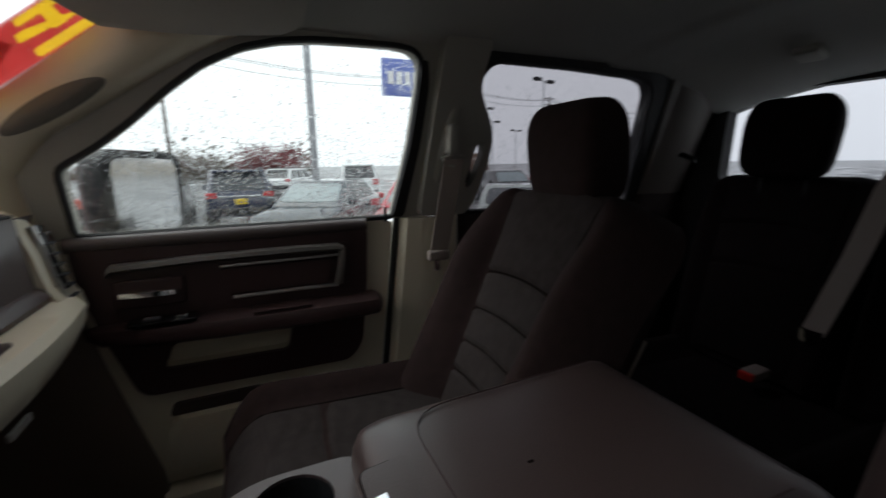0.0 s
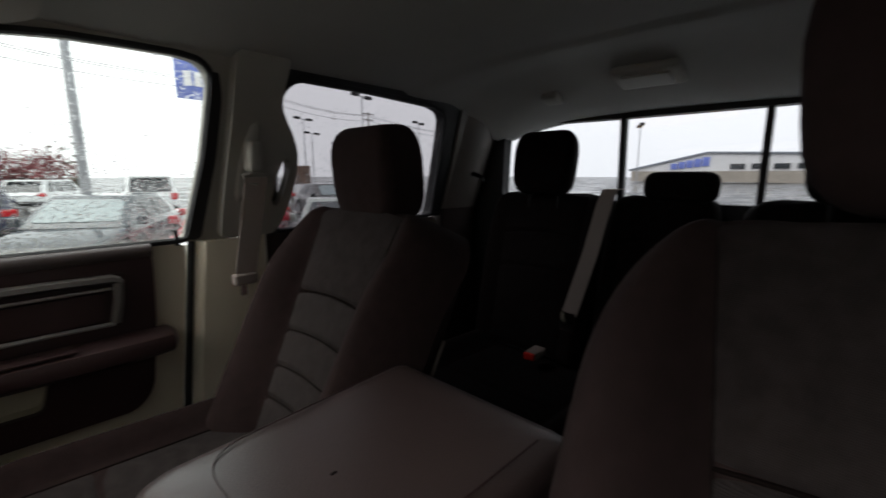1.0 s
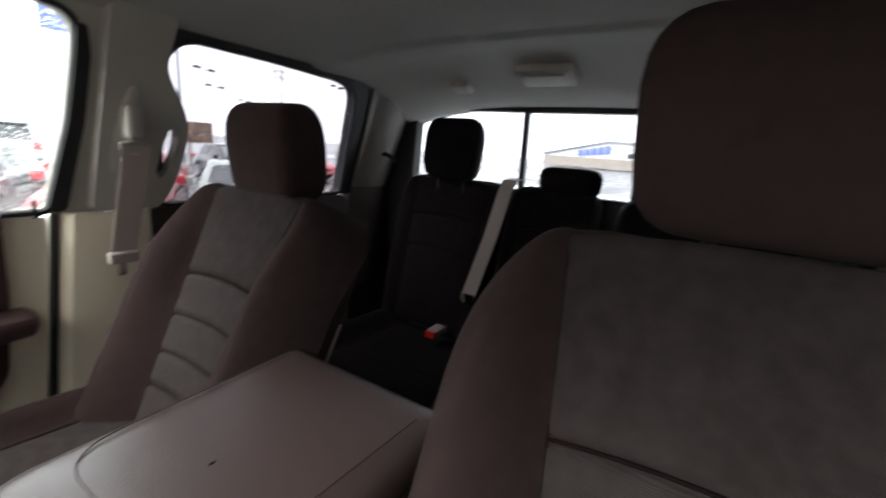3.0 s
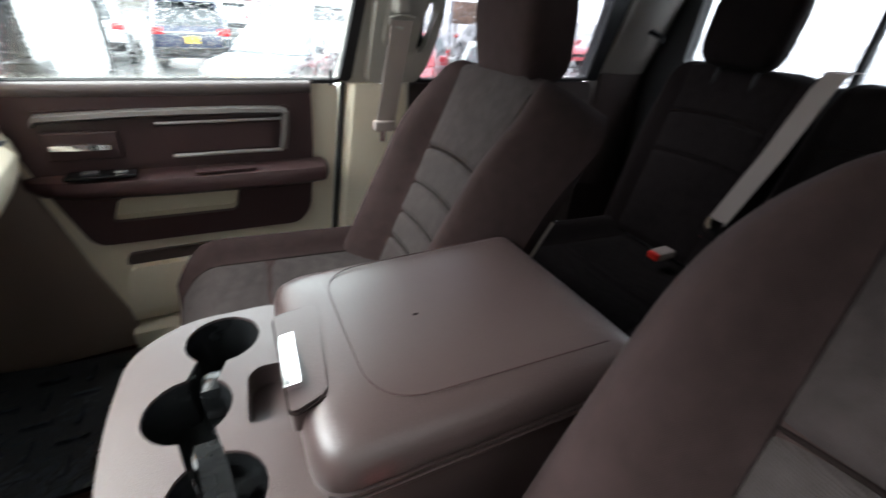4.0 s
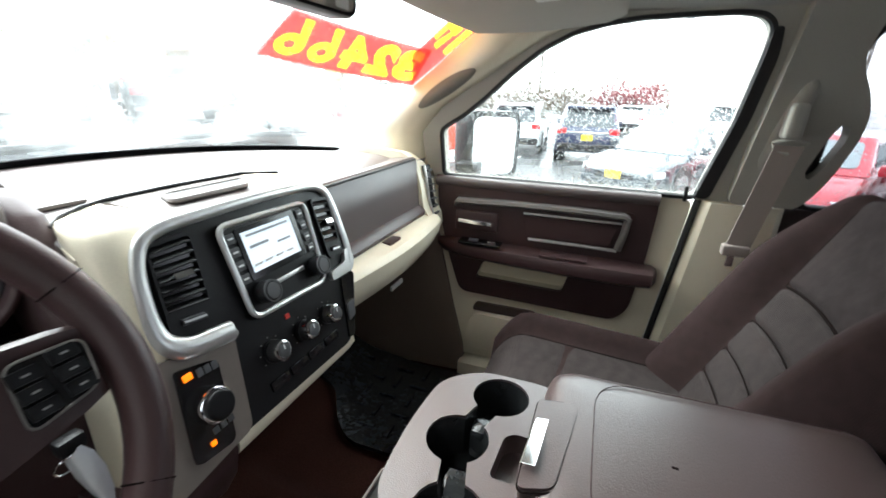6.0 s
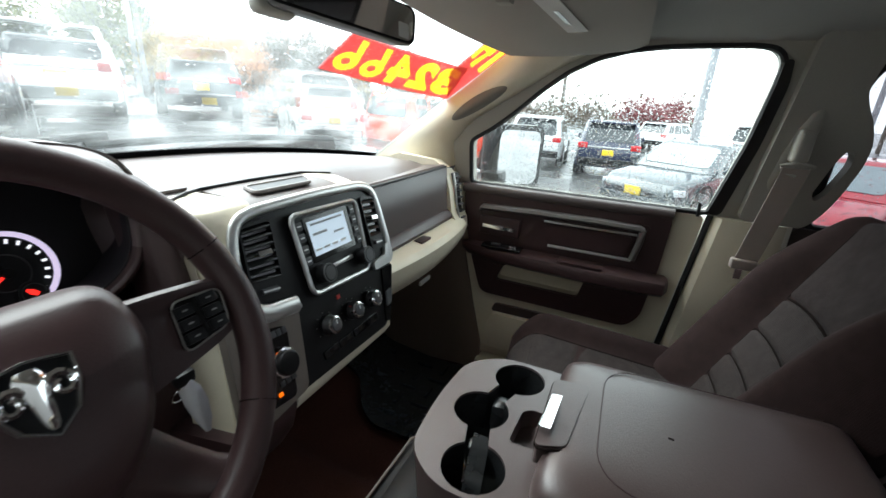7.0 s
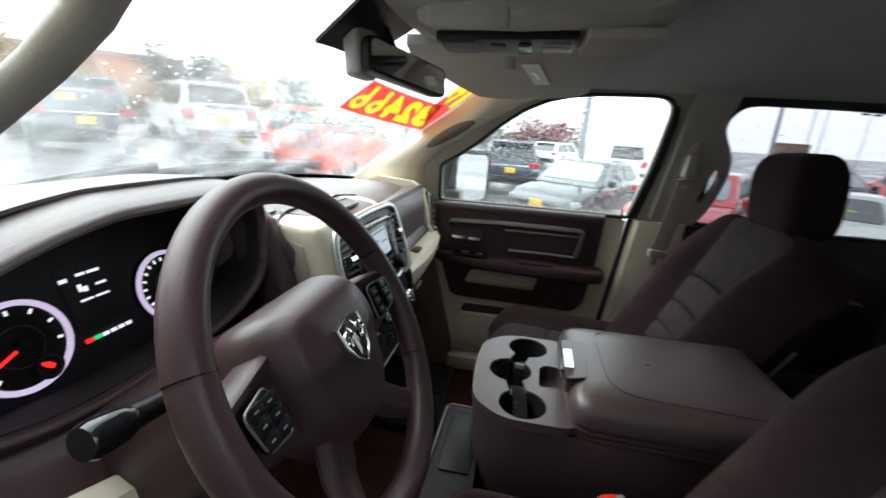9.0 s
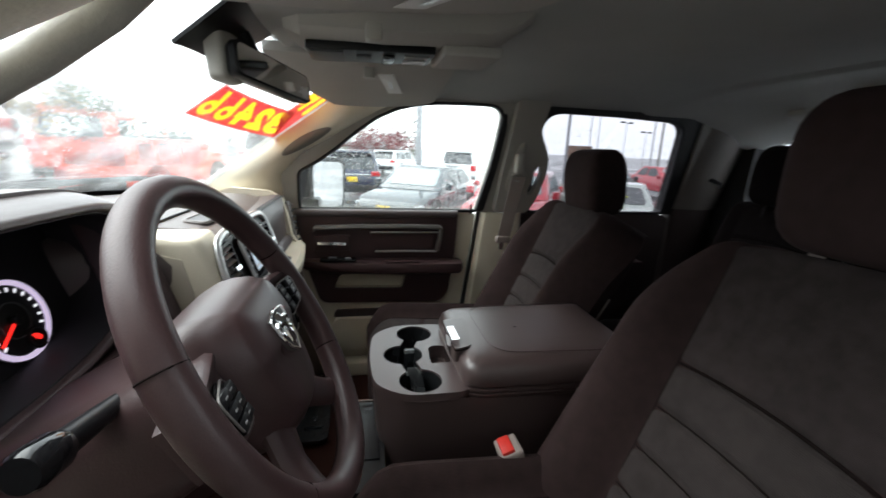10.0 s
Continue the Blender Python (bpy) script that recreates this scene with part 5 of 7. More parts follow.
part("blade", tube([(-0.371, -0.257, 1.412), (-0.369, -0.256, 1.403), (-0.364, -0.254, 1.385), (-0.359, -0.252, 1.362), (-0.355, -0.251, 1.345)], [0.006, 0.0115, 0.0125, 0.009, 0.003], 8, flat=0.30, up=(0.7, -0.7, 0)), KEY_METAL, key, "pale metal key")
part("bow", box(-0.382, -0.368, -0.268, -0.246, 1.408, 1.424, 0.004), BLACK, key, "black key head")
part("ring", tube([(-0.374 + 0.004 * math.sin(k * math.tau / 16), -0.264 + 0.010 * math.cos(k * math.tau / 16), 1.398 + 0.010 * math.sin(k * math.tau / 16)) for k in range(16)], 0.0012, 6, closed=True), CHROME, key, "small key ring")

# ---- folding centre console ----
console = thing("centre_console", "brown vinyl folding armrest console with three cup holders", "console")
YC = 0.018
cups = [(-0.066, 0.124), (-0.103, 0.020), (-0.078, -0.090)]


def cup_outline(r=0.0435, h=0.017, n=20):
    """Three round cups joined by two necks, as one outline."""
    out = []
    c1, c2, c3 = (Vector(c) for c in cups)
    def ang(a, b):
        d = b - a
        return math.atan2(d.y, d.x)
    g = math.asin(h / r)
    def arc(c, a0, a1, k):
        while a1 < a0:
            a1 += math.tau
        for i in range(k + 1):
            t = a0 + (a1 - a0) * i / k
            out.append((c.x + r * math.cos(t), c.y + r * math.sin(t)))
    arc(c1, ang(c1, c2) + g, ang(c1, c2) - g, n)
    arc(c2, ang(c2, c1) + g, ang(c2, c3) - g, n // 2)
    arc(c3, ang(c3, c2) + g, ang(c3, c2) - g, n)
    arc(c2, ang(c2, c3) + g, ang(c2, c1) - g, n // 2)
    return out


TOP = 1.270
tray_out = rounded([(0.030, -0.140), (0.030, 0.176), (-0.110, 0.176), (-0.168, 0.130), (-0.178, 0.018), (-0.170, -0.095), (-0.115, -0.140)], 0.05, 6)
coin = rounded([(-0.047, -0.026), (-0.002, -0.026), (-0.002, 0.054), (-0.030, 0.056), (-0.043, 0.044)], 0.010)
body_rings = []
for z, k in ((0.98, 0.90), (1.06, 0.955), (1.18, 0.985), (1.235, 1.0), (1.255, 1.0)):
    body_rings.append([((x - 0.1) * k + 0.1, (y - YC) * k + YC, z) for x, y in rounded([(0.40, -0.138), (0.40, 0.174), (-0.110, 0.174), (-0.166, 0.128), (-0.175, 0.018), (-0.168, -0.093), (-0.113, -0.138)], 0.05, 5)])
part("body", loft(body_rings, cap=False), CONSOLE, console, "brown vinyl console body")
tray_p = part("cup_tray", bevelled(plate(tray_out, [cup_outline(), coin], lambda a, b, d: (a, b, TOP - 0.016 + d), 0.016), 0.004, 2, 60), CONSOLE, console, "brown cup holder tray")
wall_o = cup_outline(0.0432, 0.0168)
part("cup_liner", loft([[(x, y, z) for x, y in wall_o] for z in (TOP - 0.004, TOP - 0.075)], cap=False), RUBBER, tray_p, "black rubber cup liner")
part("liner_floor", plate(wall_o, [], lambda a, b, d: (a, b, TOP - 0.078 + d), 0.004), RUBBER, tray_p, smooth=False)
part("cup_divider", box(-0.098, -0.062, 0.055, 0.090, TOP - 0.07, TOP - 0.016, 0.012), RUBBER, tray_p, "black cup divider")
part("cup_divider", box(-0.104, -0.070, -0.050, -0.018, TOP - 0.07, TOP - 0.012, 0.012), RUBBER, tray_p, "black cup divider")
part("grip_arm", loft([[(x + dx, y, z) for dx in (-0.013, 0.013)] + [(x + dx, y, z - 0.006) for dx in (0.013, -0.013)] for x, y, z in ((-0.086, -0.022, TOP - 0.010), (-0.082, -0.055, TOP - 0.014), (-0.078, -0.085, TOP - 0.034), (-0.077, -0.100, TOP - 0.060))]), RUBBER, tray_p, "black cup grip arm")
part("coin_wall", loft([[(x, y, z) for x, y in coin] for z in (TOP - 0.003, TOP - 0.034)], cap=False), CONSOLE, tray_p)
part("coin_slot", plate(coin, [], lambda a, b, d: (a, b, TOP - 0.036 + d), 0.004), CONSOLE, tray_p, smooth=False)
lid_out = rounded([(0.000, -0.140), (0.000, 0.168), (0.385, 0.176), (0.398, 0.165), (0.398, -0.138), (0.385, -0.148)], 0.040, 7)


def shrink(pts, d):
    cx, cy = 0.2, YC
    return [(cx + (x - cx) * (1 - d / 0.2), cy + (y - cy) * (1 - d / 0.15)) for x, y in pts]


lid = part("lid", loft([[(x, y, z) for x, y in shrink(lid_out, d)] for z, d in ((1.250, 0.003), (1.256, 0.0), (1.260, 0.0), (1.2615, 0.005), (1.2635, 0.005), (1.265, 0.0005), (1.271, 0.0), (1.2725, 0.005), (1.2745, 0.005), (1.277, 0.0), (1.284, -0.001), (1.300, 0.001), (1.313, 0.005), (1.322, 0.014), (1.327, 0.028), (1.330, 0.055), (1.331, 0.09))]), CONSOLE, console, "padded brown armrest lid")
seam = rounded([(0.400, -0.122), (0.066, -0.105), (0.066, 0.140), (0.400, 0.150)], 0.06, 8)
seam = [p for p in seam if p[0] < 0.335]
seam = [(0.345, -0.119)] + seam + [(0.355, 0.149)]
part("lid_seam", tube([(x, y, 1.3303) for x, y in seam], 0.0009, 6), BROWN, lid, "stitched seam")
part("scuff", box(0.149, 0.156, 0.007, 0.0105, 1.3305, 1.3315, 0.0004), SEAM, lid, "small dark scuff")
LATCH = [(-0.003, -0.078), (0.034, -0.066), (0.050, 0.062), (0.046, 0.074), (-0.001, 0.070)]
latch = part("latch", bevelled(plate(rounded(LATCH, 0.010, 5), [], lambda a, b, d: (a - 0.004, b, 1.2975 + d + 0.045 * (a + 0.004)), 0.030), 0.006, 3), CONSOLE, lid, "brown latch housing")
part("latch_gap", tube([(a - 0.004, b, 1.3235 + 0.05 * (a + 0.004)) for a, b in rounded([(-0.003, -0.080), (0.037, -0.068), (0.053, 0.062), (0.048, 0.077), (-0.001, 0.073)], 0.011, 5)], 0.0016, 6, closed=True), SEAM, lid)
part("latch_plate", loft([[(x - 0.0095, y, 1.296), (x - 0.0105, y, 1.3235 - 0.10 * y), (x - 0.0092, y, 1.3295 - 0.10 * y), (x - 0.0070, y, 1.3310 - 0.10 * y), (x + 0.0075, y, 1.3318 - 0.10 * y), (x + 0.006, y, 1.305)] for x, y in ((0.0, -0.052), (0.0005, -0.050), (0.005, 0.036), (0.005, 0.039))]), CHROME, latch, "chrome latch plate")
for k in range(2):
    part("hinge_cap", box(0.385, 0.412, YC - 0.10 + 0.16 * k, YC - 0.06 + 0.16 * k, 1.24, 1.285, 0.008), CONSOLE, console)
bin_t = thing("floor_bin", "dark open storage bin with a thin pale edge", "storage bin")
part("body", bevelled(plate(rounded([(-0.238, -0.215), (-0.150, -0.215), (-0.150, 0.050), (-0.232, 0.050)], 0.012), [], lambda a, b, d: (a, b, 0.90 + d), 0.235), 0.006), BLACK, bin_t)
part("edge", tube([(-0.150, 0.046, 1.142), (-0.222, 0.046, 1.143), (-0.231, 0.034, 1.143), (-0.236, -0.10, 1.142), (-0.240, -0.205, 1.141)], 0.0022, 6), BELT, bin_t, "thin pale edge")
part("pad", box(-0.218, -0.160, -0.14, 0.015, 1.134, 1.139, 0.002), BLACK, bin_t, "grey rubber pad")


# ---- seats ----
def back_frame(foot, top):
    f, t = Vector(foot), Vector(top)
    u = (t - f).normalized()
    n = Vector((-u.z, 0, u.x))
    return f, u, n, (t - f).length


def backrest(parent, y0, foot, top, half, insert_lo, insert_hi, thick, body_mat, insert_mat, lines, bolster=0.045, label="", crown=0.9, upper_mat=None, crest=None):
    f, u, n, L = back_frame(foot, top)

    def hw(s):
        k = 0.92 + 0.08 * math.sin(min(1, s / 0.75) * math.pi / 2)
        if s > crown:
            q = (s - crown) / (1 - crown)
            low = 0.62 if crown < 0.82 else 0.72
            k *= low + (1 - low) * math.sqrt(max(0, 1 - q ** 2.4))
        return half * k

    def face(w, s):
        """How far the front stands out at a share w of the half width."""
        ins = (insert_lo + (insert_hi - insert_lo) * s) / hw(s)
        a = abs(w)
        b = 0.0 if a < ins else bolster * math.sin(min(1, (a - ins) / (1 - ins) * 1.25) * math.pi * 0.62)
        if crest:
            b = 0.0 if a < ins else bolster * math.sin(min(1, (a - ins) / (crest - ins)) * math.pi / 2)
        edge = max(0, (a - 0.86) / 0.14) if not crest else 1.9 * max(0, (a - crest) / (1 - crest)) ** 0.8
        roll = max(0, (s - 0.93) / 0.07)
        return b * (1 - 0.75 * smoothstep(0.6, 1.0, s)) - 0.035 * edge ** 2 - 0.03 * roll ** 2 - 0.008 * (1 - a * a)

    rings = []
    S = [0.03 * k for k in range(30)] + [0.90, 0.92, 0.94, 0.955, 0.97, 0.98, 0.99, 1.0]
    W = [-1 + 2 * k / 60 for k in range(61)]
    for s in S:
        th = thick * (1 - 0.35 * max(0, (s - 0.85) / 0.15) ** 2)
        h = hw(s)
        c = f + u * (s * L)
        ring = [c + n * face(w, s) + Vector((0, y0 + w * h, 0)) for w in W]
        ring += [c - n * (th * (1 - 0.25 * abs(w) ** 4)) + Vector((0, y0 + w * h * 0.93, 0)) for w in (1, 0.8, 0.4, 0, -0.4, -0.8, -1)]
        rings.append(ring)
    b = part("backrest", loft(rings), body_mat, parent, label)

    if crest:
        part("piping", tube([f + u * (q * L) - n * (thick * 0.72) + Vector((0, y0 - hw(q) * 0.955, 0)) for q in (0.02, 0.15, 0.3, 0.45, 0.6)], 0.0035, 6), BELT, b, "pale piping along the back shell")

    def groove(s):
        return sum((-0.0095 if q == lines[0] else -0.0070) * math.exp(-((s - q) / 0.011) ** 2) for q in lines)

    def ins_at(p, q):
        s = 0.03 + 0.93 * q
        wid = insert_lo + (insert_hi - insert_lo) * s
        w = (p - 0.5) * 2
        c = f + u * ((s + 0.034 * (1 - w * w) * (0.2 + 0.6 * q)) * L)
        return c + n * (face(w * wid / hw(s), s) + 0.0075 + groove(s) - 0.004 * abs(w) ** 6) + Vector((0, y0 + w * wid, 0))

    cut = (lines[0] - 0.03) / 0.93
    part("insert", sheet(lambda p, q: ins_at(p, q * cut), 16, 64), insert_mat, b, "woven grey-brown insert")
    part("upper_panel", sheet(lambda p, q: ins_at(p, cut + q * (1 - cut)), 16, 36), upper_mat or insert_mat, b, "brown woven upper panel")
    for sgn in (0.0, 1.0):
        part("seam", tube([ins_at(sgn, q / 20) for q in range(21)], 0.0010, 6), SEAM, b)
    for q in lines:
        part("seam", tube([ins_at(p / 12, (q - 0.03) / 0.93) + n * (0.0050 if q == lines[0] else 0.0035) for p in range(13)], 0.0024 if q == lines[0] else 0.0013, 8), SEAM, b)
    return b


def headrest(parent, at, w, h, d, lean, material, label="", taper=0.88, soft=0.36):
    rings = []
    for s in (-0.5, -0.492, -0.475, -0.44, -0.38, -0.28, -0.15, 0.0, 0.15, 0.28, 0.36, 0.42, 0.46, 0.485, 0.497, 0.5):
        k = max(0.0, 1 - abs(2 * s) ** (2.9 if s > 0 else 5.0)) ** 0.42
        ww = w * (taper + (1 - taper) * (s + 0.5)) * (0.52 + 0.48 * k)
        dd = d * (0.30 + 0.70 * k)
        out = rounded([(-dd / 2, -ww / 2), (dd / 2, -ww / 2 * 0.84), (dd / 2, ww / 2 * 0.84), (-dd / 2, ww / 2)], min(dd, ww) * soft, 6)
        rings.append([(x - 0.014 * math.cos(y / ww * 3.1) * (x < 0), y, s * h) for x, y in out])
    m = Matrix.Translation(at) @ Matrix.Rotation(radians(lean), 4, "Y")
    hr = part("headrest", moved(loft(rings), m), material, parent, label, angle=80)
    for sy in (-0.055, 0.055):
        part("post", moved(tube([(0.01, sy, -h / 2 - 0.06), (0.01, sy, -h / 2 + 0.02)], 0.006, 10), m), BLACK, hr)
    return hr


def cushion(parent, y0, x0, x1, z, half, body_mat, insert_mat, drop=0.0):
    rings = []
    for s in (0, 0.008, 0.02, 0.04, 0.07, 0.11, 0.16, 0.22, 0.3, 0.4, 0.5, 0.6, 0.7, 0.85, 1.0):
        x = x0 + (x1 - x0) * s
        roll = 0.085 * max(0, 1 - s / 0.20) ** 2.4
        narrow = 1 - 0.17 * max(0, 1 - s / 0.16) ** 2.2
        ring = []
        for k in range(41):
            w = -1 + k / 20
            a = abs(w)
            up = 0.042 * smoothstep(0.60, 0.80, a) - 0.075 * max(0, (a - 0.80) / 0.20) ** 2 - 0.006 * (1 - a)
            ring.append((x, y0 + half * w * (0.97 + 0.03 * s) * narrow, z - drop * s - roll + up))
        ring += [(x + 0.02 * (1 - s), y0 + half * 0.95 * narrow, z - 0.15), (x + 0.02 * (1 - s), y0 - half * 0.95 * narrow, z - 0.15)]
        rings.append(ring)
    c = part("cushion", loft(rings), body_mat, parent)

    def at(p, q):
        w = (p - 0.5) * 1.2
        s = 0.03 + 0.9 * q
        roll = 0.085 * max(0, 1 - s / 0.20) ** 2.4
        w *= 1 - 0.17 * max(0, 1 - s / 0.16) ** 2.2
        g = -0.007 * math.exp(-((s - 0.36 - 0.03 * (p * 2 - 1) ** 2) / 0.012) ** 2)
        return Vector((x0 + (x1 - x0) * s - 0.004, y0 + half * w, z - drop * s - roll - 0.006 * (1 - abs(w)) + 0.004 + g - 0.004 * abs((p - 0.5) * 2) ** 8))

    part("insert", sheet(at, 16, 50), insert_mat, c, "woven grey-brown insert")
    for p in (0.0, 1.0):
        part("seam", tube([at(p, q / 16) for q in range(17)], 0.0026, 6), SEAM, c)
    part("seam", tube([at(p / 12, 0.367 + 0.033 * (p / 6 - 1) ** 2) for p in range(13)], 0.0028, 6), SEAM, c)
    part("base", box(x0 + 0.05, x1 - 0.02, y0 - half * 0.86, y0 + half * 0.86, 0.84, z - 0.13, 0.02), BLACK, parent, "black seat base")
    return c


for y0, dx, dz, foot, top, hx, hz, hw_, hh, taper, who in ((0.405, 0.0, 0.0, 0.245, 0.495, 0.547, 1.636, 0.212, 0.206, 0.90, "front passenger seat"),
                                                      (-0.437, -0.05, 0.035, 0.165, 0.440, 0.470, 1.704, 0.322, 0.226, 0.86, "driver's seat")):
    seat = thing("front_seat", "brown cloth " + who + " with stitched woven inserts", "car seat", (0, 0, 0), "front seats")
    cushion(seat, y0, -0.175 + dx, 0.34 + dx, 1.135 + dz, 0.252, BOLSTER, CLOTH, 0.03)
    backrest(seat, y0, (foot, 0, 1.09 + dz), (top, 0, 1.572 + dz), 0.255 if y0 > 0 else 0.261, 0.072 if y0 > 0 else 0.100, 0.140 if y0 > 0 else 0.182, 0.150, BOLSTER, CLOTH, (0.60, 0.44, 0.30, 0.18) if y0 > 0 else (0.565, 0.42, 0.29, 0.17), 0.06 if y0 > 0 else 0.072, label="brown cloth backrest", upper_mat=UPPER_CLOTH, crest=0.72 if y0 > 0 else None, crown=0.80 if y0 > 0 else 0.68)
    headrest(seat, (hx, y0 - 0.011 * (y0 < 0), hz + 0.006 * (y0 < 0)), hw_, hh, 0.130 if y0 > 0 else 0.120, -6 if y0 > 0 else 7, BOLSTER, "brown cloth headrest", taper, 0.22 if y0 > 0 else 0.36)
    bk = thing("belt_buckle", "beige belt buckle with red release button beside the front seat", "belt buckle", group="front buckles")
    yb = (0.205 if y0 > 0 else -0.212)
    part("stem", tube([(0.13, yb, 1.03), (0.105, yb, 1.09), (0.090, yb, 1.13)], 0.014, 8, flat=0.6), BELT, bk)
    part("case", moved(box(-0.022, 0.022, -0.026, 0.026, -0.065, 0.04, 0.006, 3), pose(0.082, yb, 1.162, 0, -20, 0)), BELT, bk, "beige buckle case")
    part("button", moved(box(-0.012, 0.012, -0.021, 0.021, 0.032, 0.046, 0.004), pose(0.082, yb, 1.162, 0, -20, 0) @ Matrix.Translation((-0.004, 0, 0))), RED_PLASTIC, bk, "red release button")

# rear bench: its cloth colours carry the shade behind the front seats
rear = thing("rear_bench", "brown cloth rear bench seat with three headrests, darkened for shade", "car seat")
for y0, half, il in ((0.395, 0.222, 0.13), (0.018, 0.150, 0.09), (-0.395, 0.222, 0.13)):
    backrest(rear, y0, (1.135, 0, 1.04), (1.285, 0, 1.580), half, il, il + 0.02, 0.10, REAR_BOLSTER_SHADED, REAR_CLOTH_SHADED, (0.72, 0.5), 0.018, "brown backrest section darkened for shade", crown=0.84)
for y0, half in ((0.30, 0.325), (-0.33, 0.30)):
    cushion(rear, y0, 0.68, 1.16, 1.055, half, REAR_BOLSTER_SHADED, REAR_CLOTH_SHADED, 0.03)
headrest(rear, (1.285, 0.400, 1.672), 0.245, 0.215, 0.095, 8, REAR_BOLSTER_SHADED, "brown rear headrest darkened for shade", 0.92)
headrest(rear, (1.285, -0.400, 1.672), 0.245, 0.215, 0.095, 8, REAR_BOLSTER_SHADED, "brown rear headrest darkened for shade", 0.92)
headrest(rear, (1.280, -0.030, 1.600), 0.205, 0.080, 0.085, 8, REAR_BOLSTER_SHADED, "low brown centre headrest darkened for shade", 0.96)
rb = thing("rear_belt", "beige centre rear seat belt across the bench back", "seat belt")
rings = []
for x, y, z in ((1.300, 0.156, 1.590), (1.245, 0.158, 1.588), (1.220, 0.162, 1.55), (1.17, 0.176, 1.40), (1.115, 0.200, 1.24), (1.105, 0.205, 1.21)):
    rings.append([(x - 0.004, y - 0.024, z), (x - 0.004, y + 0.024, z), (x, y + 0.024, z), (x, y - 0.024, z)])
part("webbing", loft(rings), BELT, rb)
part("tongue", box(1.085, 1.095, 0.180, 0.225, 1.165, 1.225, 0.004), CHROME, rb, "chrome belt tongue")
bk = thing("rear_buckle", "beige rear buckle with red button on the bench", "belt buckle")
part("case", box(1.04, 1.105, 0.275, 0.315, 1.06, 1.085, 0.006), BELT, bk)
part("button", box(1.028, 1.042, 0.278, 0.312, 1.062, 1.083, 0.003), RED_PLASTIC, bk, "red release button")

# ---- overhead things ----
mirror = thing("rear_view_mirror", "black rear-view mirror with a grey sensor cap", "mirror")
MM = pose(-0.350, 0.028, 1.838, -5, -10, -22)
mo = rounded([(-0.116, -0.026), (0.114, -0.030), (0.118, 0.026), (-0.112, 0.032)], 0.016, 5)
part("housing", moved(loft([[(d, y * k, z * k) for y, z in mo] for d, k in ((-0.030, 0.6), (-0.020, 0.9), (0.0, 1.0), (0.008, 0.98))]), MM), BLACK, mirror, "black mirror housing")
part("glass", moved(plate([(y * 0.93, z * 0.86) for y, z in mo], [], lambda a, b, d: (0.0085 + d, a, b), 0.001), MM), MIRROR, mirror, "mirror glass", smooth=False)
part("label", moved(plate(rounded([(0.080, -0.022), (0.099, -0.023), (0.099, -0.002), (0.080, -0.001)], 0.002), [], lambda a, b, d: (0.0098 + d, a, b), 0.0005), MM), PAPER, mirror, "small white label", smooth=False)
part("sensor_cap", moved(box(-0.045, -0.012, -0.118, -0.062, -0.028, 0.052, 0.012, 3), MM), BEIGE_GREY, mirror, "grey sensor cap")
part("stem", tube([(-0.375, 0.018, 1.862), (-0.395, 0.012, 1.90), (-0.400, 0.005, 1.925)], [0.012, 0.014, 0.020], 10), BLACK, mirror, "black mirror stem")
shroud = thing("sensor_shroud", "black sensor shroud on the windscreen top", "sensor housing")
part("cover", sheet(lambda u, v: (lambda y, z: (screen_x(y, z) + 0.008 + 0.018 * math.sin(math.pi * u) ** 0.6, y, z))(-0.125 + 0.25 * u - (0.06 * (u - 0.5)) * (1 - v), 1.862 + 0.085 * v), 14, 8, 0.006), BLACK, shroud)

over = thing("overhead_console", "grey overhead console with a black switch strip", "overhead console")
part("body", loft([[(x, YC + w * a, z) for a, z in ((-1, zt + 0.05), (-0.96, zt + 0.012), (-0.8, zt), (0.8, zt), (0.96, zt + 0.012), (1, zt + 0.05))] for x, w, zt in ((-0.320, 0.06, 1.908), (-0.29, 0.095, 1.893), (-0.15, 0.115, 1.891), (0.02, 0.120, 1.900), (0.07, 0.118, 1.918), (0.10, 0.11, 1.94))]), VISOR, over, "pale grey console body")
OV = pose(-0.135, 0.005, 1.8900, 0, -1.5, 0)
strip = part("switch_strip", moved(box(-0.150, 0.072, -0.055, 0.055, -0.010, 0.004, 0.004), OV), BLACK, over, "black switch strip")
part("lens", moved(box(-0.142, -0.088, -0.045, 0.045, -0.0125, -0.009, 0.003), OV), GREY_PLASTIC, strip)
part("switch", moved(box(-0.066, -0.040, -0.022, 0.022, -0.0140, -0.009, 0.004), OV), GREY_PLASTIC, strip)
part("switch", moved(box(-0.020, 0.002, -0.035, 0.035, -0.0165, -0.009, 0.004), OV), GLOSS_BLACK, strip)
part("label", moved(box(0.020, 0.062, 0.012, 0.036, -0.0125, -0.0095), OV), WHITE_PRINT, strip, "white switch legend", smooth=False)
part("label", moved(box(0.020, 0.062, -0.032, -0.010, -0.0125, -0.0095), OV), INK, strip, smooth=False)
part("glasses_door", moved(box(0.082, 0.190, -0.070, 0.070, -0.012, 0.006, 0.006, 3), OV), VISOR, over, "pale flap of the glasses holder")

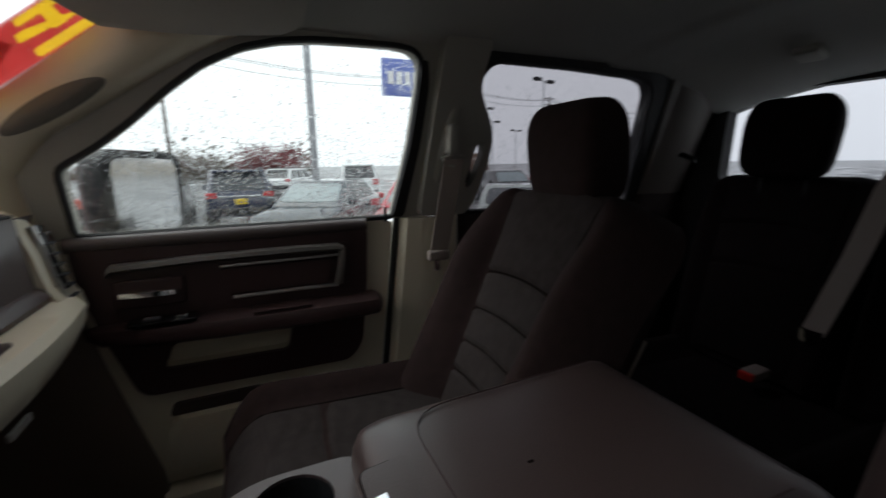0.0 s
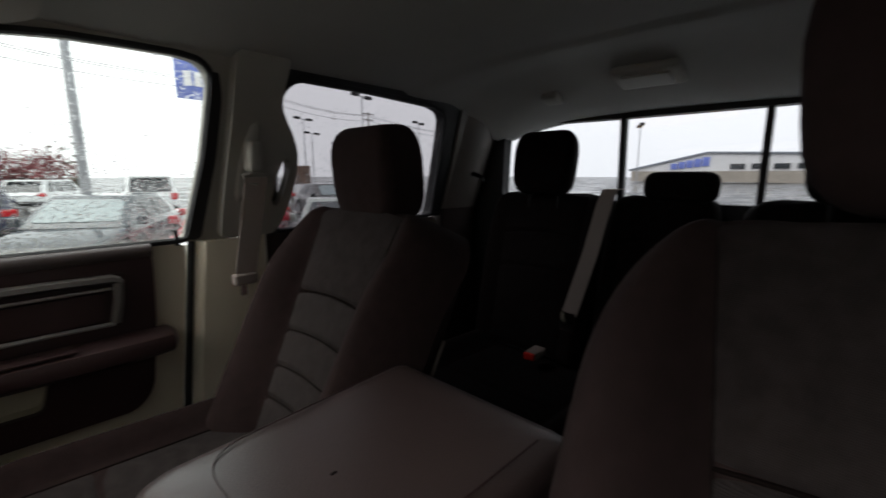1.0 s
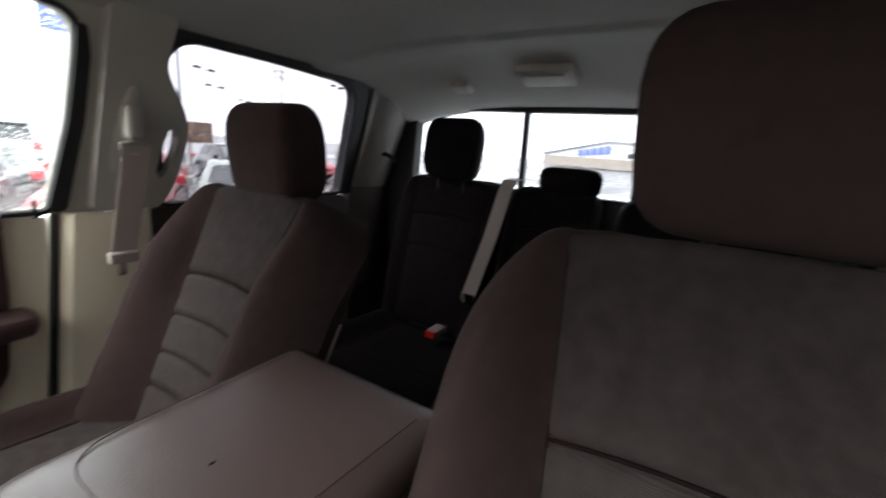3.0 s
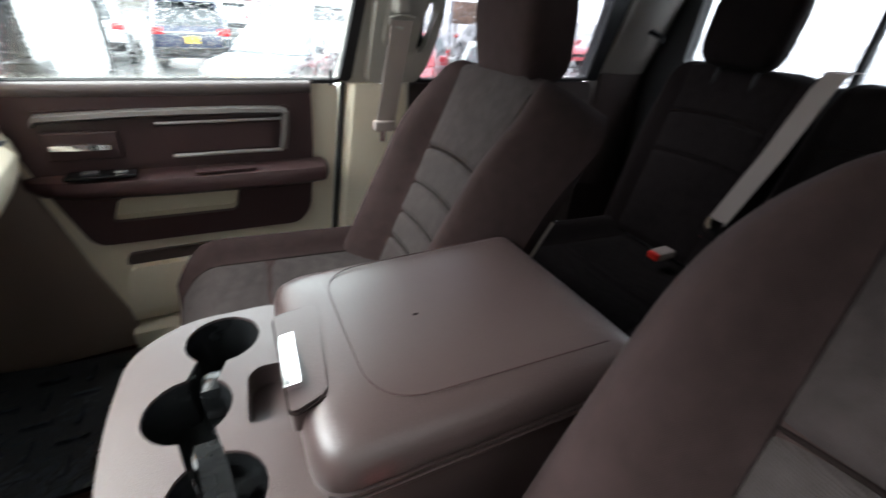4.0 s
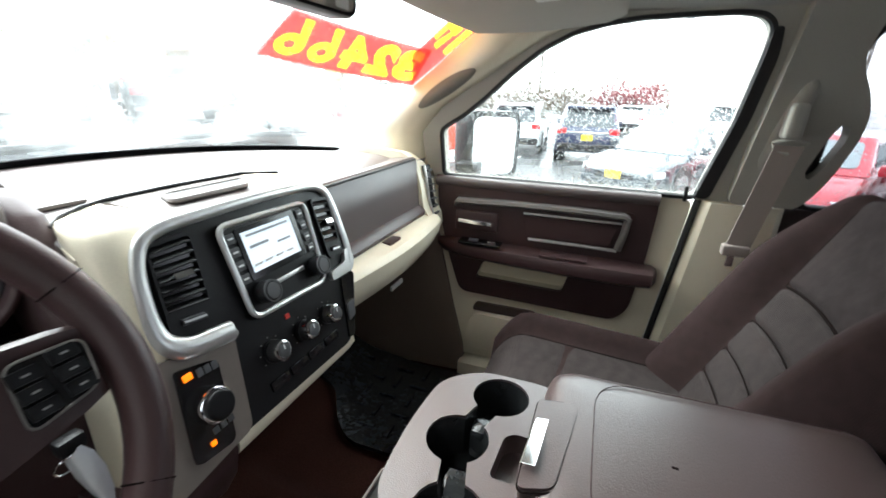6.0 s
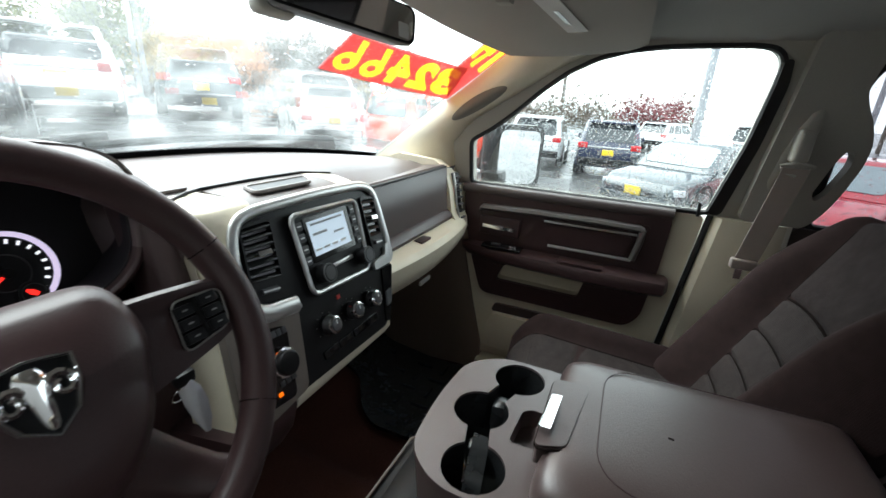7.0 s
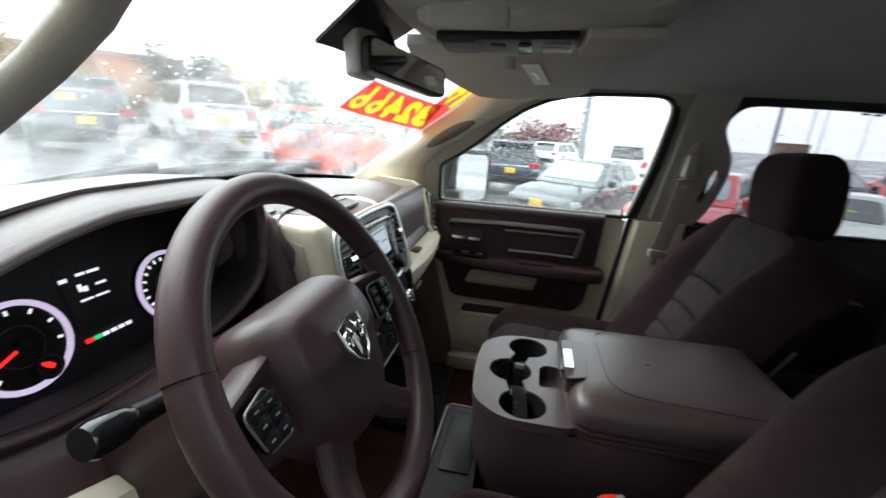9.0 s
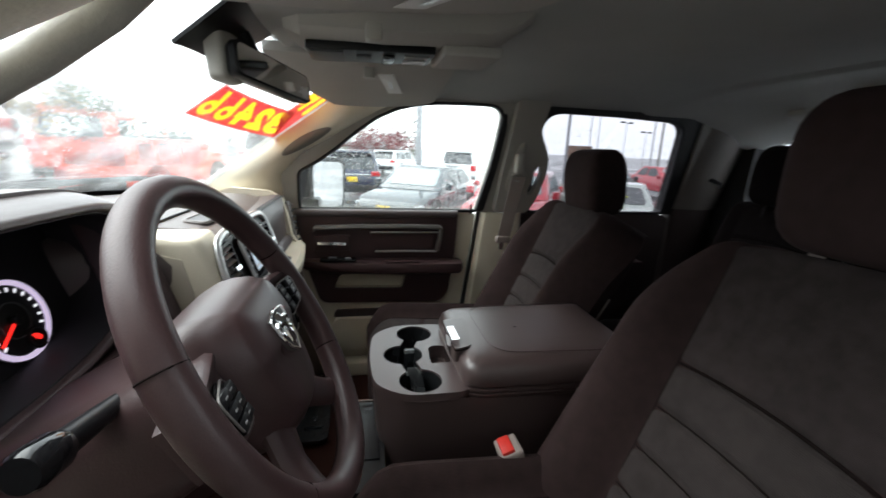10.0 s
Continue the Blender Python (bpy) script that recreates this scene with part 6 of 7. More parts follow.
for sign in (1, -1):
    visor = thing("sun_visor", "pale grey sun visor folded up, with a white label", "sun visor", group="sun visors")

    def visor_at(u, v, k=0.0, sign=sign):
        y = 0.175 + 0.44 * u
        xf = screen_x(y, 1.895) + 0.025
        x = xf + (0.035 - xf - 0.05 * smoothstep(0.85, 1.0, u) - 0.03 * smoothstep(0.15, 0, u)) * v
        return (x, sign * y, 1.8985 - 0.062 * (u - 0.19) + 0.05 * (x + 0.135 - 0.22 * (y - 0.26)) - 0.006 * math.sin(math.pi * v) - k + 0.010 * (max(0, abs(u - 0.5) - 0.46) * 25) ** 2)

    def label_at(u, v, k, sign=sign):
        y, x = 0.26 + 0.168 * u, -0.154 + 0.038 * u + 0.039 * v
        n = (y - 0.175) / 0.44
        return (x, sign * y, 1.8925 - 0.062 * (n - 0.19) + 0.05 * (x + 0.135 - 0.22 * (y - 0.26)) - k)

    part("panel", bevelled(slab(visor_at, 20, 10, (0, 0, 0.020)), 0.004), VISOR, visor, "pale grey cloth visor")
    lab = part("label", sheet(lambda u, v: label_at(u, v, 0.001), 4, 4, 0.001), PAPER, visor, "white warning label", smooth=False)
    part("print_bar", sheet(lambda u, v: label_at(0.3 + 0.4 * u, 0.4 + 0.2 * v, 0.0035), 2, 1, 0.0005), SILVER, lab, smooth=False)
    part("clip", moved(box(-0.012, 0.012, -0.014, 0.014, -0.012, 0.012, 0.005), Matrix.Translation((-0.175, sign * 0.178, 1.878))), BEIGE_GREY, visor, "pale visor clip")
dome = thing("dome_lamp", "pale dome lamp at the rear of the headliner", "ceiling lamp")
part("bezel", moved(box(-0.055, 0.055, -0.085, 0.085, -0.012, 0.012, 0.010, 3), pose(1.20, 0.06, head_z(1.20, 0.06) - 0.006, 0, 14, 0)), VISOR, dome)
part("lens", moved(box(-0.035, 0.035, -0.06, 0.06, -0.018, -0.008, 0.006, 3), pose(1.20, 0.06, head_z(1.20, 0.06) - 0.006, 0, 14, 0)), BEIGE_GREY, dome, "pale dome lens")
ch = thing("ceiling_hook", "small grey hook on the headliner by the rear window", "hook")
part("base", moved(box(-0.03, 0.03, -0.03, 0.03, -0.012, 0.012, 0.010, 3), pose(1.23, 0.36, head_z(1.23, 0.36) - 0.004, 0, 16, 0)), BEIGE_GREY, ch)

# ---- floor mats ----
for sign, name in ((1, "front passenger"),):
    mat_t = thing("floor_mat", "black ribbed rubber floor mat in the passenger footwell", "floor mat")
    bm = plate(rounded([(-0.86, 0.52), (-0.66, 0.50), (-0.58, 0.39), (-0.51, 0.343), (-0.30, 0.345), (-0.30, 0.74), (-0.86, 0.74)], 0.03), [], lambda a, b, d: (a, sign * b, 0.80 + 0.14 * smoothstep(-0.55, -1.0, a) + d), 0.012, 0.08)
    part("sheet", bm, MAT, mat_t)
    for i in range(7):
        for j in range(6):
            x, y = -0.80 + 0.075 * i, 0.345 + 0.068 * j
            z = 0.812 + 0.14 * smoothstep(-0.55, -1.0, x)
            if y < 0.39 + 0.9 * max(0.0, -0.50 - x):
                continue
            if (i + j) % 2:
                part("rib", box(x - 0.028, x + 0.028, sign * y - 0.006, sign * y + 0.006, z, z + 0.007, 0.002), MAT, mat_t)
            else:
                part("rib", box(x - 0.006, x + 0.006, sign * y - 0.026, sign * y + 0.026, z, z + 0.007, 0.002), MAT, mat_t)

# ---- price strip painted on the windscreen, read from outside ----
banner = thing("price_banner", "red windscreen price strip with yellow numerals", "price sign")


def on_screen(y, z, k=0.0):
    return Vector((screen_x(y, z) - 0.006 - k, y, z))


def quad_sheet(c00, c10, c11, c01, k=0.0, n=12):
    def f(u, v):
        a = Vector(c00).lerp(Vector(c10), u)
        b = Vector(c01).lerp(Vector(c11), u)
        p = a.lerp(b, v)
        return on_screen(p.x, p.y, k)
    return f


S1 = quad_sheet((0.250, 1.775), (0.700, 1.732), (0.640, 1.812), (0.245, 1.842))
S2 = quad_sheet((0.700, 1.732), (0.690, 1.900), (0.585, 1.906), (0.600, 1.800))


def glyph_triangles(ch):
    cu = bpy.data.curves.new("glyph", "FONT")
    cu.body, cu.size, cu.offset = ch, 1.0, 0.062
    ob = bpy.data.objects.new("glyph", cu)
    me = bpy.data.meshes.new_from_object(ob)
    bpy.data.objects.remove(ob)
    me.calc_loop_triangles()
    co = np.array([(v.co.x, v.co.y) for v in me.vertices])
    tri = co[np.array([t.vertices[:] for t in me.loop_triangles])]
    bpy.data.meshes.remove(me)
    lo, hi = tri.reshape(-1, 2).min(0), tri.reshape(-1, 2).max(0)
    return (tri - lo) / (hi - lo)


def six_triangles():
    """A hand-painted six: a round bowl and a straight leaning tail."""
    tri = []
    for k in range(24):
        a, b = math.tau * k / 24, math.tau * (k + 1) / 24
        o = [(0.45 + 0.45 * math.cos(t), 0.70 + 0.30 * math.sin(t)) for t in (a, b)]
        i = [(0.42 + 0.17 * math.cos(t), 0.70 + 0.11 * math.sin(t)) for t in (a, b)]
        tri += [[o[0], o[1], i[0]], [o[1], i[1], i[0]]]
    tri += [[(0.90, 0.72), (0.62, 0.60), (0.36, 0.0)], [(0.90, 0.72), (0.36, 0.0), (0.66, 0.0)]]
    return 1 - np.array(tri)


def in_triangles(p, tri):
    """Which of the points p lie in any of the triangles."""
    hit = np.zeros(len(p), bool)
    for a, b, c in tri:
        d1 = (p[:, 0] - b[0]) * (a[1] - b[1]) - (a[0] - b[0]) * (p[:, 1] - b[1])
        d2 = (p[:, 0] - c[0]) * (b[1] - c[1]) - (b[0] - c[0]) * (p[:, 1] - c[1])
        d3 = (p[:, 0] - a[0]) * (c[1] - a[1]) - (c[0] - a[0]) * (p[:, 1] - a[1])
        hit |= ~(((d1 < 0) | (d2 < 0) | (d3 < 0)) & ((d1 > 0) | (d2 > 0) | (d3 > 0)))
    return hit


def painted_strip(f, nu, nv, marks):
    """A strip of cells: the cells inside each mark become a piece of their own, the rest the red ground."""
    u, v = (np.arange(nu) + 0.5) / nu, (np.arange(nv) + 0.5) / nv
    uu, vv = np.meshgrid(u, v, indexing="ij")
    p = np.stack([uu.ravel(), vv.ravel()], 1)
    owner = np.full(len(p), -1)
    for k, (tri, u0, u1, v0, v1) in enumerate(marks):
        q = np.stack([1 - (p[:, 0] - u0) / (u1 - u0), (p[:, 1] - v0) / (v1 - v0)], 1)
        owner[in_triangles(q, tri)] = k
    for k in range(-1, len(marks)):
        bm, seen = bmesh.new(), {}
        def vert(i, j):
            if (i, j) not in seen:
                seen[i, j] = bm.verts.new(f(i / nu, j / nv))
            return seen[i, j]
        for n in np.flatnonzero(owner == k):
            i, j = divmod(int(n), nv)
            bm.faces.new((vert(i, j), vert(i + 1, j), vert(i + 1, j + 1), vert(i, j + 1)))
        if k < 0:
            part("strip", bm, BANNER_RED, banner, "red painted strip", smooth=False)
        else:
            part("numeral", bm, BANNER_YELLOW, banner, "yellow painted mark", smooth=False)


painted_strip(S1, 230, 40, [(six_triangles() if c == "6" else glyph_triangles(c), 0.800 - 0.190 * k, 0.975 - 0.190 * k, 0.10, 0.90) for k, c in enumerate("32466")])
STROKE = np.array([[(0, 0.12), (0.04, 0), (0.96, 0)], [(0, 0.12), (0.96, 0), (1, 0.12)], [(0, 0.12), (1, 0.12), (1, 0.88)], [(0, 0.12), (1, 0.88), (0, 0.88)], [(0, 0.88), (1, 0.88), (0.96, 1)], [(0, 0.88), (0.96, 1), (0.04, 1)]], float)
SLANT = np.array([[(0, 0), (0.14, 0.0), (1, 0.45)], [(0, 0), (1, 0.45), (1, 1.0)], [(0, 0), (1, 1), (0.86, 1.0)]], float)
painted_strip(S2, 120, 60, [(STROKE, 0.42, 0.96, 0.07, 0.27), (SLANT, 0.36, 0.97, 0.38, 0.68), (STROKE, 0.40, 0.98, 0.78, 0.94), (STROKE, 0.60, 0.70, 0.40, 0.90)])

# ---- rain on the door glass ----
rng = random.Random(4)


def drops(count, place, r0, r1, parent_name, label):
    bm = bmesh.new()
    for _ in range(count):
        a, b, ok = place()
        if not ok:
            continue
        r = r0 + (r1 - r0) * rng.random() ** 2.2
        c, n, u = a
        w = n.cross(u).normalized()
        k, wide = 0.8 + 0.5 * rng.random(), 1 + 0.7 * rng.random()
        w = w * wide
        ring1 = [bm.verts.new(c + (w * math.cos(i * math.tau / 6) + u * k * math.sin(i * math.tau / 6)) * r) for i in range(6)]
        ring2 = [bm.verts.new(c + n * r * 0.20 + (w * math.cos(i * math.tau / 6) + u * k * math.sin(i * math.tau / 6)) * r * 0.68) for i in range(6)]
        tip = bm.verts.new(c + n * r * 0.28)
        for i in range(6):
            bm.faces.new((ring1[i], ring1[(i + 1) % 6], ring2[(i + 1) % 6], ring2[i]))
            bm.faces.new((ring2[i], ring2[(i + 1) % 6], tip))
        bm.faces.new(ring1[::-1])
    ob = solid(parent_name, bm, DROP, label, "raindrops", "stuff", angle=80)
    ob.visible_shadow = False
    return ob


def inside(x, z, pts):
    c = False
    for i in range(len(pts)):
        (x0, z0), (x1, z1) = pts[i - 1], pts[i]
        if (z0 > z) != (z1 > z) and x < (x1 - x0) * (z - z0) / (z1 - z0) + x0:
            c = not c
    return c


def door_place():
    x = rng.uniform(-0.42, 0.30)
    z = 1.48 + 0.39 * rng.random() ** 2.0
    n = Vector((0, 1, 0.354)).normalized()
    p = Vector((x, side_y(z) + 0.0145, z))
    return (p, n, Vector((0, -0.354, 1)).normalized()), 0, inside(x, z, FRONT_HOLE)


def rear_door_place():
    x = rng.uniform(0.36, 1.15)
    z = 1.46 + 0.36 * rng.random() ** 2.4
    n = Vector((0, 1, 0.354)).normalized()
    p = Vector((x, side_y(z) + 0.0145, z))
    return (p, n, Vector((0, -0.354, 1)).normalized()), 0, inside(x, z, REAR_HOLE)


drops(24000, door_place, 0.0005, 0.0017, "raindrops", "clear raindrops on the passenger window")
drops(6000, rear_door_place, 0.0006, 0.0019, "raindrops", "clear raindrops on the rear door window")


def screen_place():
    y = rng.uniform(-0.68, 0.68)
    z = base_z(y) + 0.36 * rng.random()
    p = Vector((screen_x(y, z) - 0.005, y, z))
    return (p, Vector((-0.577, 0.0, 0.816)).normalized(), Vector((0.816, 0, 0.577))), 0, True


drops(3600, screen_place, 0.0006, 0.0024, "raindrops", "clear raindrops on the windscreen")


# ---- outside: the wet car lot ----
def asphalt():
    m, t, p = nodes_of("wet asphalt")
    co = t.nodes.new("ShaderNodeTexCoord")
    n1, n2 = t.nodes.new("ShaderNodeTexNoise"), t.nodes.new("ShaderNodeTexNoise")
    n1.inputs["Scale"].default_value, n1.inputs["Detail"].default_value = 0.35, 6
    n2.inputs["Scale"].default_value, n2.inputs["Detail"].default_value = 60, 3
    for n in (n1, n2):
        t.links.new(co.outputs["Object"], n.inputs["Vector"])
    r = t.nodes.new("ShaderNodeMapRange")
    r.inputs[1].default_value, r.inputs[2].default_value, r.inputs[3].default_value, r.inputs[4].default_value = 0.4, 0.6, 0.12, 0.5
    t.links.new(n1.outputs[0], r.inputs[0])
    t.links.new(r.outputs[0], p.inputs["Roughness"])
    c = t.nodes.new("ShaderNodeMapRange")
    c.inputs[3].default_value, c.inputs[4].default_value = 0.7, 1.4
    t.links.new(n2.outputs[0], c.inputs[0])
    v = t.nodes.new("ShaderNodeVectorMath")
    v.operation = "SCALE"
    v.inputs[0].default_value = (0.06, 0.062, 0.065)
    t.links.new(c.outputs[0], v.inputs["Scale"])
    t.links.new(v.outputs[0], p.inputs["Base Color"])
    return m


ASPHALT = asphalt()


def ground_z(x, y):
    """The lot rises ahead of the truck and falls away beside it."""
    return 0.70 * smoothstep(-4.5, -10.5, x) * (1 - 0.65 * smoothstep(7.5, 10.5, y)) - 0.20 * smoothstep(3.0, 9.0, y) * (1 - smoothstep(-3.5, -9.0, x))


def spread(u):
    k = 2 * u - 1
    return 14 * k + 236 * k ** 5


solid("ground", sheet(lambda u, v: (spread(u), spread(v), ground_z(spread(u), spread(v))), 120, 120, 0.2), ASPHALT, "wet dark asphalt of the car lot reaching the horizon", "ground", "structure")
LINE = surface("lane paint", (0.7, 0.7, 0.68), 0.5, var=0.2, bump=0)
for k in range(7):
    solid("trim_parking_line", box(-2.6 + 2.8 * k, -2.5 + 2.8 * k, 9.3, 14.0, -0.202, -0.194), LINE, "white painted parking line on the asphalt", "parking line", "structure", smooth=False)

CAR_GLASS = surface("dark car glass", (0.02, 0.025, 0.03), 0.06, var=0.1, bump=0, spec=0.8)
# sedan windscreen glass: the pale sky reflection is painted into its base colour
SKY_PALE_GLASS = surface("windscreen painted pale with sky", (0.20, 0.25, 0.26), 0.12, var=0.12, broad=3, bump=0, spec=0.8)
TYRE = surface("tyre rubber", (0.02, 0.02, 0.02), 0.8, bump=0.3)
ALLOY = surface("alloy wheel", (0.45, 0.45, 0.46), 0.3, metal=0.9, var=0.05, bump=0)
TAIL = surface("red tail lens", (0.50, 0.015, 0.02), 0.15, var=0.1, bump=0)
HEADLAMP = surface("clear lamp lens", (0.55, 0.57, 0.6), 0.1, var=0.1, bump=0)
PLATE_Y = surface("yellow dealer plate", (0.85, 0.58, 0.02), 0.5, var=0.04, bump=0)


def paint(name, col, rough=0.22):
    return surface("car paint " + name, col, rough, var=0.05, bump=0, coat=0.8)


def wheel_part(parent, x, y, r, w):
    s = 1 if y > 0 else -1
    tyre = part("wheel", moved(disc(r, w, 24, 0.03), Matrix.Translation((x, y, r)) @ Matrix.Rotation(radians(-90 * s), 4, "X")), TYRE, parent, "black tyre")
    part("rim", moved(disc(r * 0.66, 0.012, 20), Matrix.Translation((x, y + s * (w + 0.002), r)) @ Matrix.Rotation(radians(-90 * s), 4, "X")), ALLOY, tyre)


def vehicle(name, label, at, heading, kind, colour, plate_end=None, low_by=1.0):
    """heading: degrees of the nose from +x towards +y. Local x runs from nose (0) back to tail (-L)."""
    dims = {"suv": (4.75, 0.95, 1.74), "boxy": (4.25, 0.90, 1.70), "sedan": (4.60, 0.91, 1.42), "coupe": (4.45, 0.93, 1.26), "van": (5.05, 0.99, 1.76), "pickup": (5.75, 1.0, 1.90)}
    L, W, H = dims[kind]
    car = thing(name, label, {"suv": "suv", "boxy": "suv", "sedan": "car", "coupe": "car", "van": "van", "pickup": "pickup truck"}[kind], group="parked vehicles")
    belt = {"suv": 1.05, "boxy": 1.08, "sedan": 0.92, "coupe": 0.86, "van": 1.02, "pickup": 1.20}[kind]
    hood_z = {"suv": 1.02, "boxy": 1.04, "sedan": 0.84, "coupe": 0.76, "van": 0.98, "pickup": 1.15}[kind]
    H, belt, hood_z = H * low_by, belt * low_by, hood_z * low_by
    low = 0.28 if kind in ("sedan", "coupe", "van") else 0.36

    def ring(x, zb, zt, w, r=0.10):
        return [(x, y, z) for y, z in rounded([(-w, zb), (w, zb), (w * 0.985, (zb + zt) / 2), (w * 0.93, zt), (-w * 0.93, zt), (-w * 0.985, (zb + zt) / 2)], r, 3)]

    nose = 0.62 if kind in ("sedan", "coupe") else 0.78
    st_ = [(0.0, low + 0.12, nose - 0.06, W * 0.72), (-0.08, low, nose + 0.02, W * 0.86), (-0.35, low, hood_z - 0.06, W * 0.97), (-1.15, low, hood_z + 0.03, W), (-1.35, low, belt, W)]
    if kind == "pickup":
        st_ += [(-3.5, low, belt, W), (-L + 0.1, low, belt + 0.05, W), (-L, low + 0.1, belt + 0.03, W * 0.97)]
    elif kind in ("sedan", "coupe"):
        st_ += [(-3.6, low, belt + 0.05, W), (-L + 0.25, low, belt + 0.04, W * 0.96), (-L + 0.04, low, belt - 0.05, W * 0.88), (-L, low + 0.1, belt - 0.18, W * 0.82)]
    else:
        st_ += [(-3.2, low, belt + 0.02, W), (-L + 0.25, low, belt + 0.03, W * 0.98), (-L + 0.05, low, belt + 0.02, W * 0.94), (-L, low + 0.1, belt - 0.05, W * 0.90)]
    part("body", loft([ring(*s) for s in st_]), colour, car, angle=50)
    g0, g1, g2, g3 = {"suv": (-1.30, -2.0, -4.25, -4.70), "boxy": (-1.30, -1.62, -4.05, -4.22), "sedan": (-1.20, -2.0, -3.35, -4.15), "coupe": (-1.35, -2.25, -3.15, -4.15), "van": (-1.05, -2.0, -4.75, -5.00), "pickup": (-1.45, -2.1, -3.45, -3.75)}[kind]

    def house(k, top, inset=0.0):
        rows = []
        for f, z in ((0.0, belt - 0.03), (0.5, (belt + top) / 2), (0.92, top - 0.05), (1.0, top)):
            xa, xb, w = g0 + (g1 - g0) * f, g3 + (g2 - g3) * f, W * (0.93 - 0.17 * f)
            rows.append([(x, y, z) for x, y in rounded([(xa - inset, -w * k), (xa - inset, w * k), (xb + inset, w * k), (xb + inset, -w * k)], 0.14, 3)])
        return loft(rows)

    roof = part("cabin", house(1.0, H), colour, car, "painted roof and pillars", angle=50)

    def pane(pts, nm="window"):
        bm = bmesh.new()
        c = sum((Vector(p) for p in pts), Vector()) / len(pts)
        nn = (Vector(pts[1]) - Vector(pts[0])).cross(Vector(pts[2]) - Vector(pts[0])).normalized()
        mid = Vector(((g0 + g3) / 2, 0, belt))
        if nn.dot(c - mid) < 0:
            nn = -nn
        soft = []
        for i, p in enumerate(pts):
            p, a, b = Vector(p), Vector(pts[i - 1]), Vector(pts[(i + 1) % len(pts)])
            s, e = p.lerp(a, min(0.4, 0.11 / (a - p).length)), p.lerp(b, min(0.4, 0.11 / (b - p).length))
            soft += [s, (s + e) / 4 + p / 2, e]
        loft([[q + nn * k for q in soft] for k in (0.004, 0.016)], bm=bm)
        sky_pale = nm == "windscreen" and kind == "sedan"
        part(nm, bm, SKY_PALE_GLASS if sky_pale else CAR_GLASS, roof, "wet glass painted pale with reflected sky" if sky_pale else "dark glass", smooth=False)

    def skin(f, side):
        return side * W * (0.93 - 0.17 * f)

    f0, f1 = 0.16, 0.86
    zf = lambda f: belt - 0.03 + (H - belt + 0.03) * f
    xf = lambda f, t: (g0 + (g1 - g0) * f) * (1 - t) + (g3 + (g2 - g3) * f) * t
    for side in (-1, 1):
        cuts = ((0.10, 0.42), (0.46, 0.72), (0.76, 0.93)) if kind in ("suv", "van", "boxy") else ((0.14, 0.50), (0.54, 0.86))
        for a, b in cuts:
            pane([(xf(f0, a), skin(f0, side), zf(f0)), (xf(f0, b), skin(f0, side), zf(f0)), (xf(f1, b), skin(f1, side), zf(f1)), (xf(f1, a), skin(f1, side), zf(f1))])
    for t in (0, 1):
        pane([(xf(f0, t), skin(f0, -0.84), zf(f0)), (xf(f0, t), skin(f0, 0.84), zf(f0)), (xf(f1, t), skin(f1, 0.84), zf(f1)), (xf(f1, t), skin(f1, -0.84), zf(f1))], "windscreen" if t == 0 else "rear_window")
    r = 0.33 if kind in ("sedan", "coupe", "van") else 0.38
    for x in (-0.92, -L + 1.02):
        for s in (-1, 1):
            part("wheel_arch", moved(disc(r + 0.07, 0.012, 24), Matrix.Translation((x, s * W * 0.985, r)) @ Matrix.Rotation(radians(-90 * s), 4, "X")), BLACK, car)
            wheel_part(car, x, s * (W - 0.20), r, 0.21)
    for s in (-1, 1):
        part("headlamp", moved(box(-0.22, 0.02, -0.20, 0.20, -0.06, 0.07, 0.03), pose(-0.16, s * W * 0.66, nose - 0.04, 0, 0, -s * 22)), HEADLAMP, car, "clear headlamp")
        tz = belt - (0.02 if kind != "pickup" else 0.12)
        th = 0.22 if kind in ("pickup", "boxy", "van") else 0.10
        part("tail_lamp", box(-L - 0.012, -L + 0.16, s * W * 0.78 - 0.14, s * W * 0.78 + 0.14, tz - th, tz + 0.06, 0.03), TAIL, car, "red tail lamp")
        part("mirror", box(g0 - 0.35, g0 - 0.22, s * (W + 0.08) - 0.09, s * (W + 0.08) + 0.09, belt - 0.02, belt + 0.15, 0.04), colour, car)
        part("roof_rail", tube([(g1 - 0.1, s * W * 0.70, H - 0.005), (g1 - 0.3, s * W * 0.70, H + 0.04), (g2 + 0.3, s * W * 0.70, H + 0.04), (g2 + 0.1, s * W * 0.70, H - 0.005)], 0.018, 6), BLACK, car) if kind in ("suv", "boxy") else None
    part("grille", box(-0.06, 0.012, -W * 0.45, W * 0.45, nose - 0.24, nose - 0.07, 0.02), BLACK, car, "black grille")
    part("bumper", box(-0.14, 0.05, -W * 0.80, W * 0.80, low, low + 0.17, 0.05), BLACK if kind in ("suv", "pickup", "boxy") else colour, car)
    part("rear_bumper", box(-L - 0.06, -L + 0.14, -W * 0.88, W * 0.88, low + 0.04, low + 0.26, 0.05), BLACK if kind not in ("sedan", "coupe") else colour, car)
    if kind in ("suv", "van"):
        part("tailgate_trim", box(-L - 0.018, -L + 0.05, -W * 0.62, W * 0.62, belt - 0.10, belt - 0.05, 0.015), CHROME, car, "chrome tailgate trim")
        part("spoiler", box(g2 - 0.25, g2 + 0.02, -W * 0.70, W * 0.70, H - 0.07, H - 0.02, 0.02), colour, car)
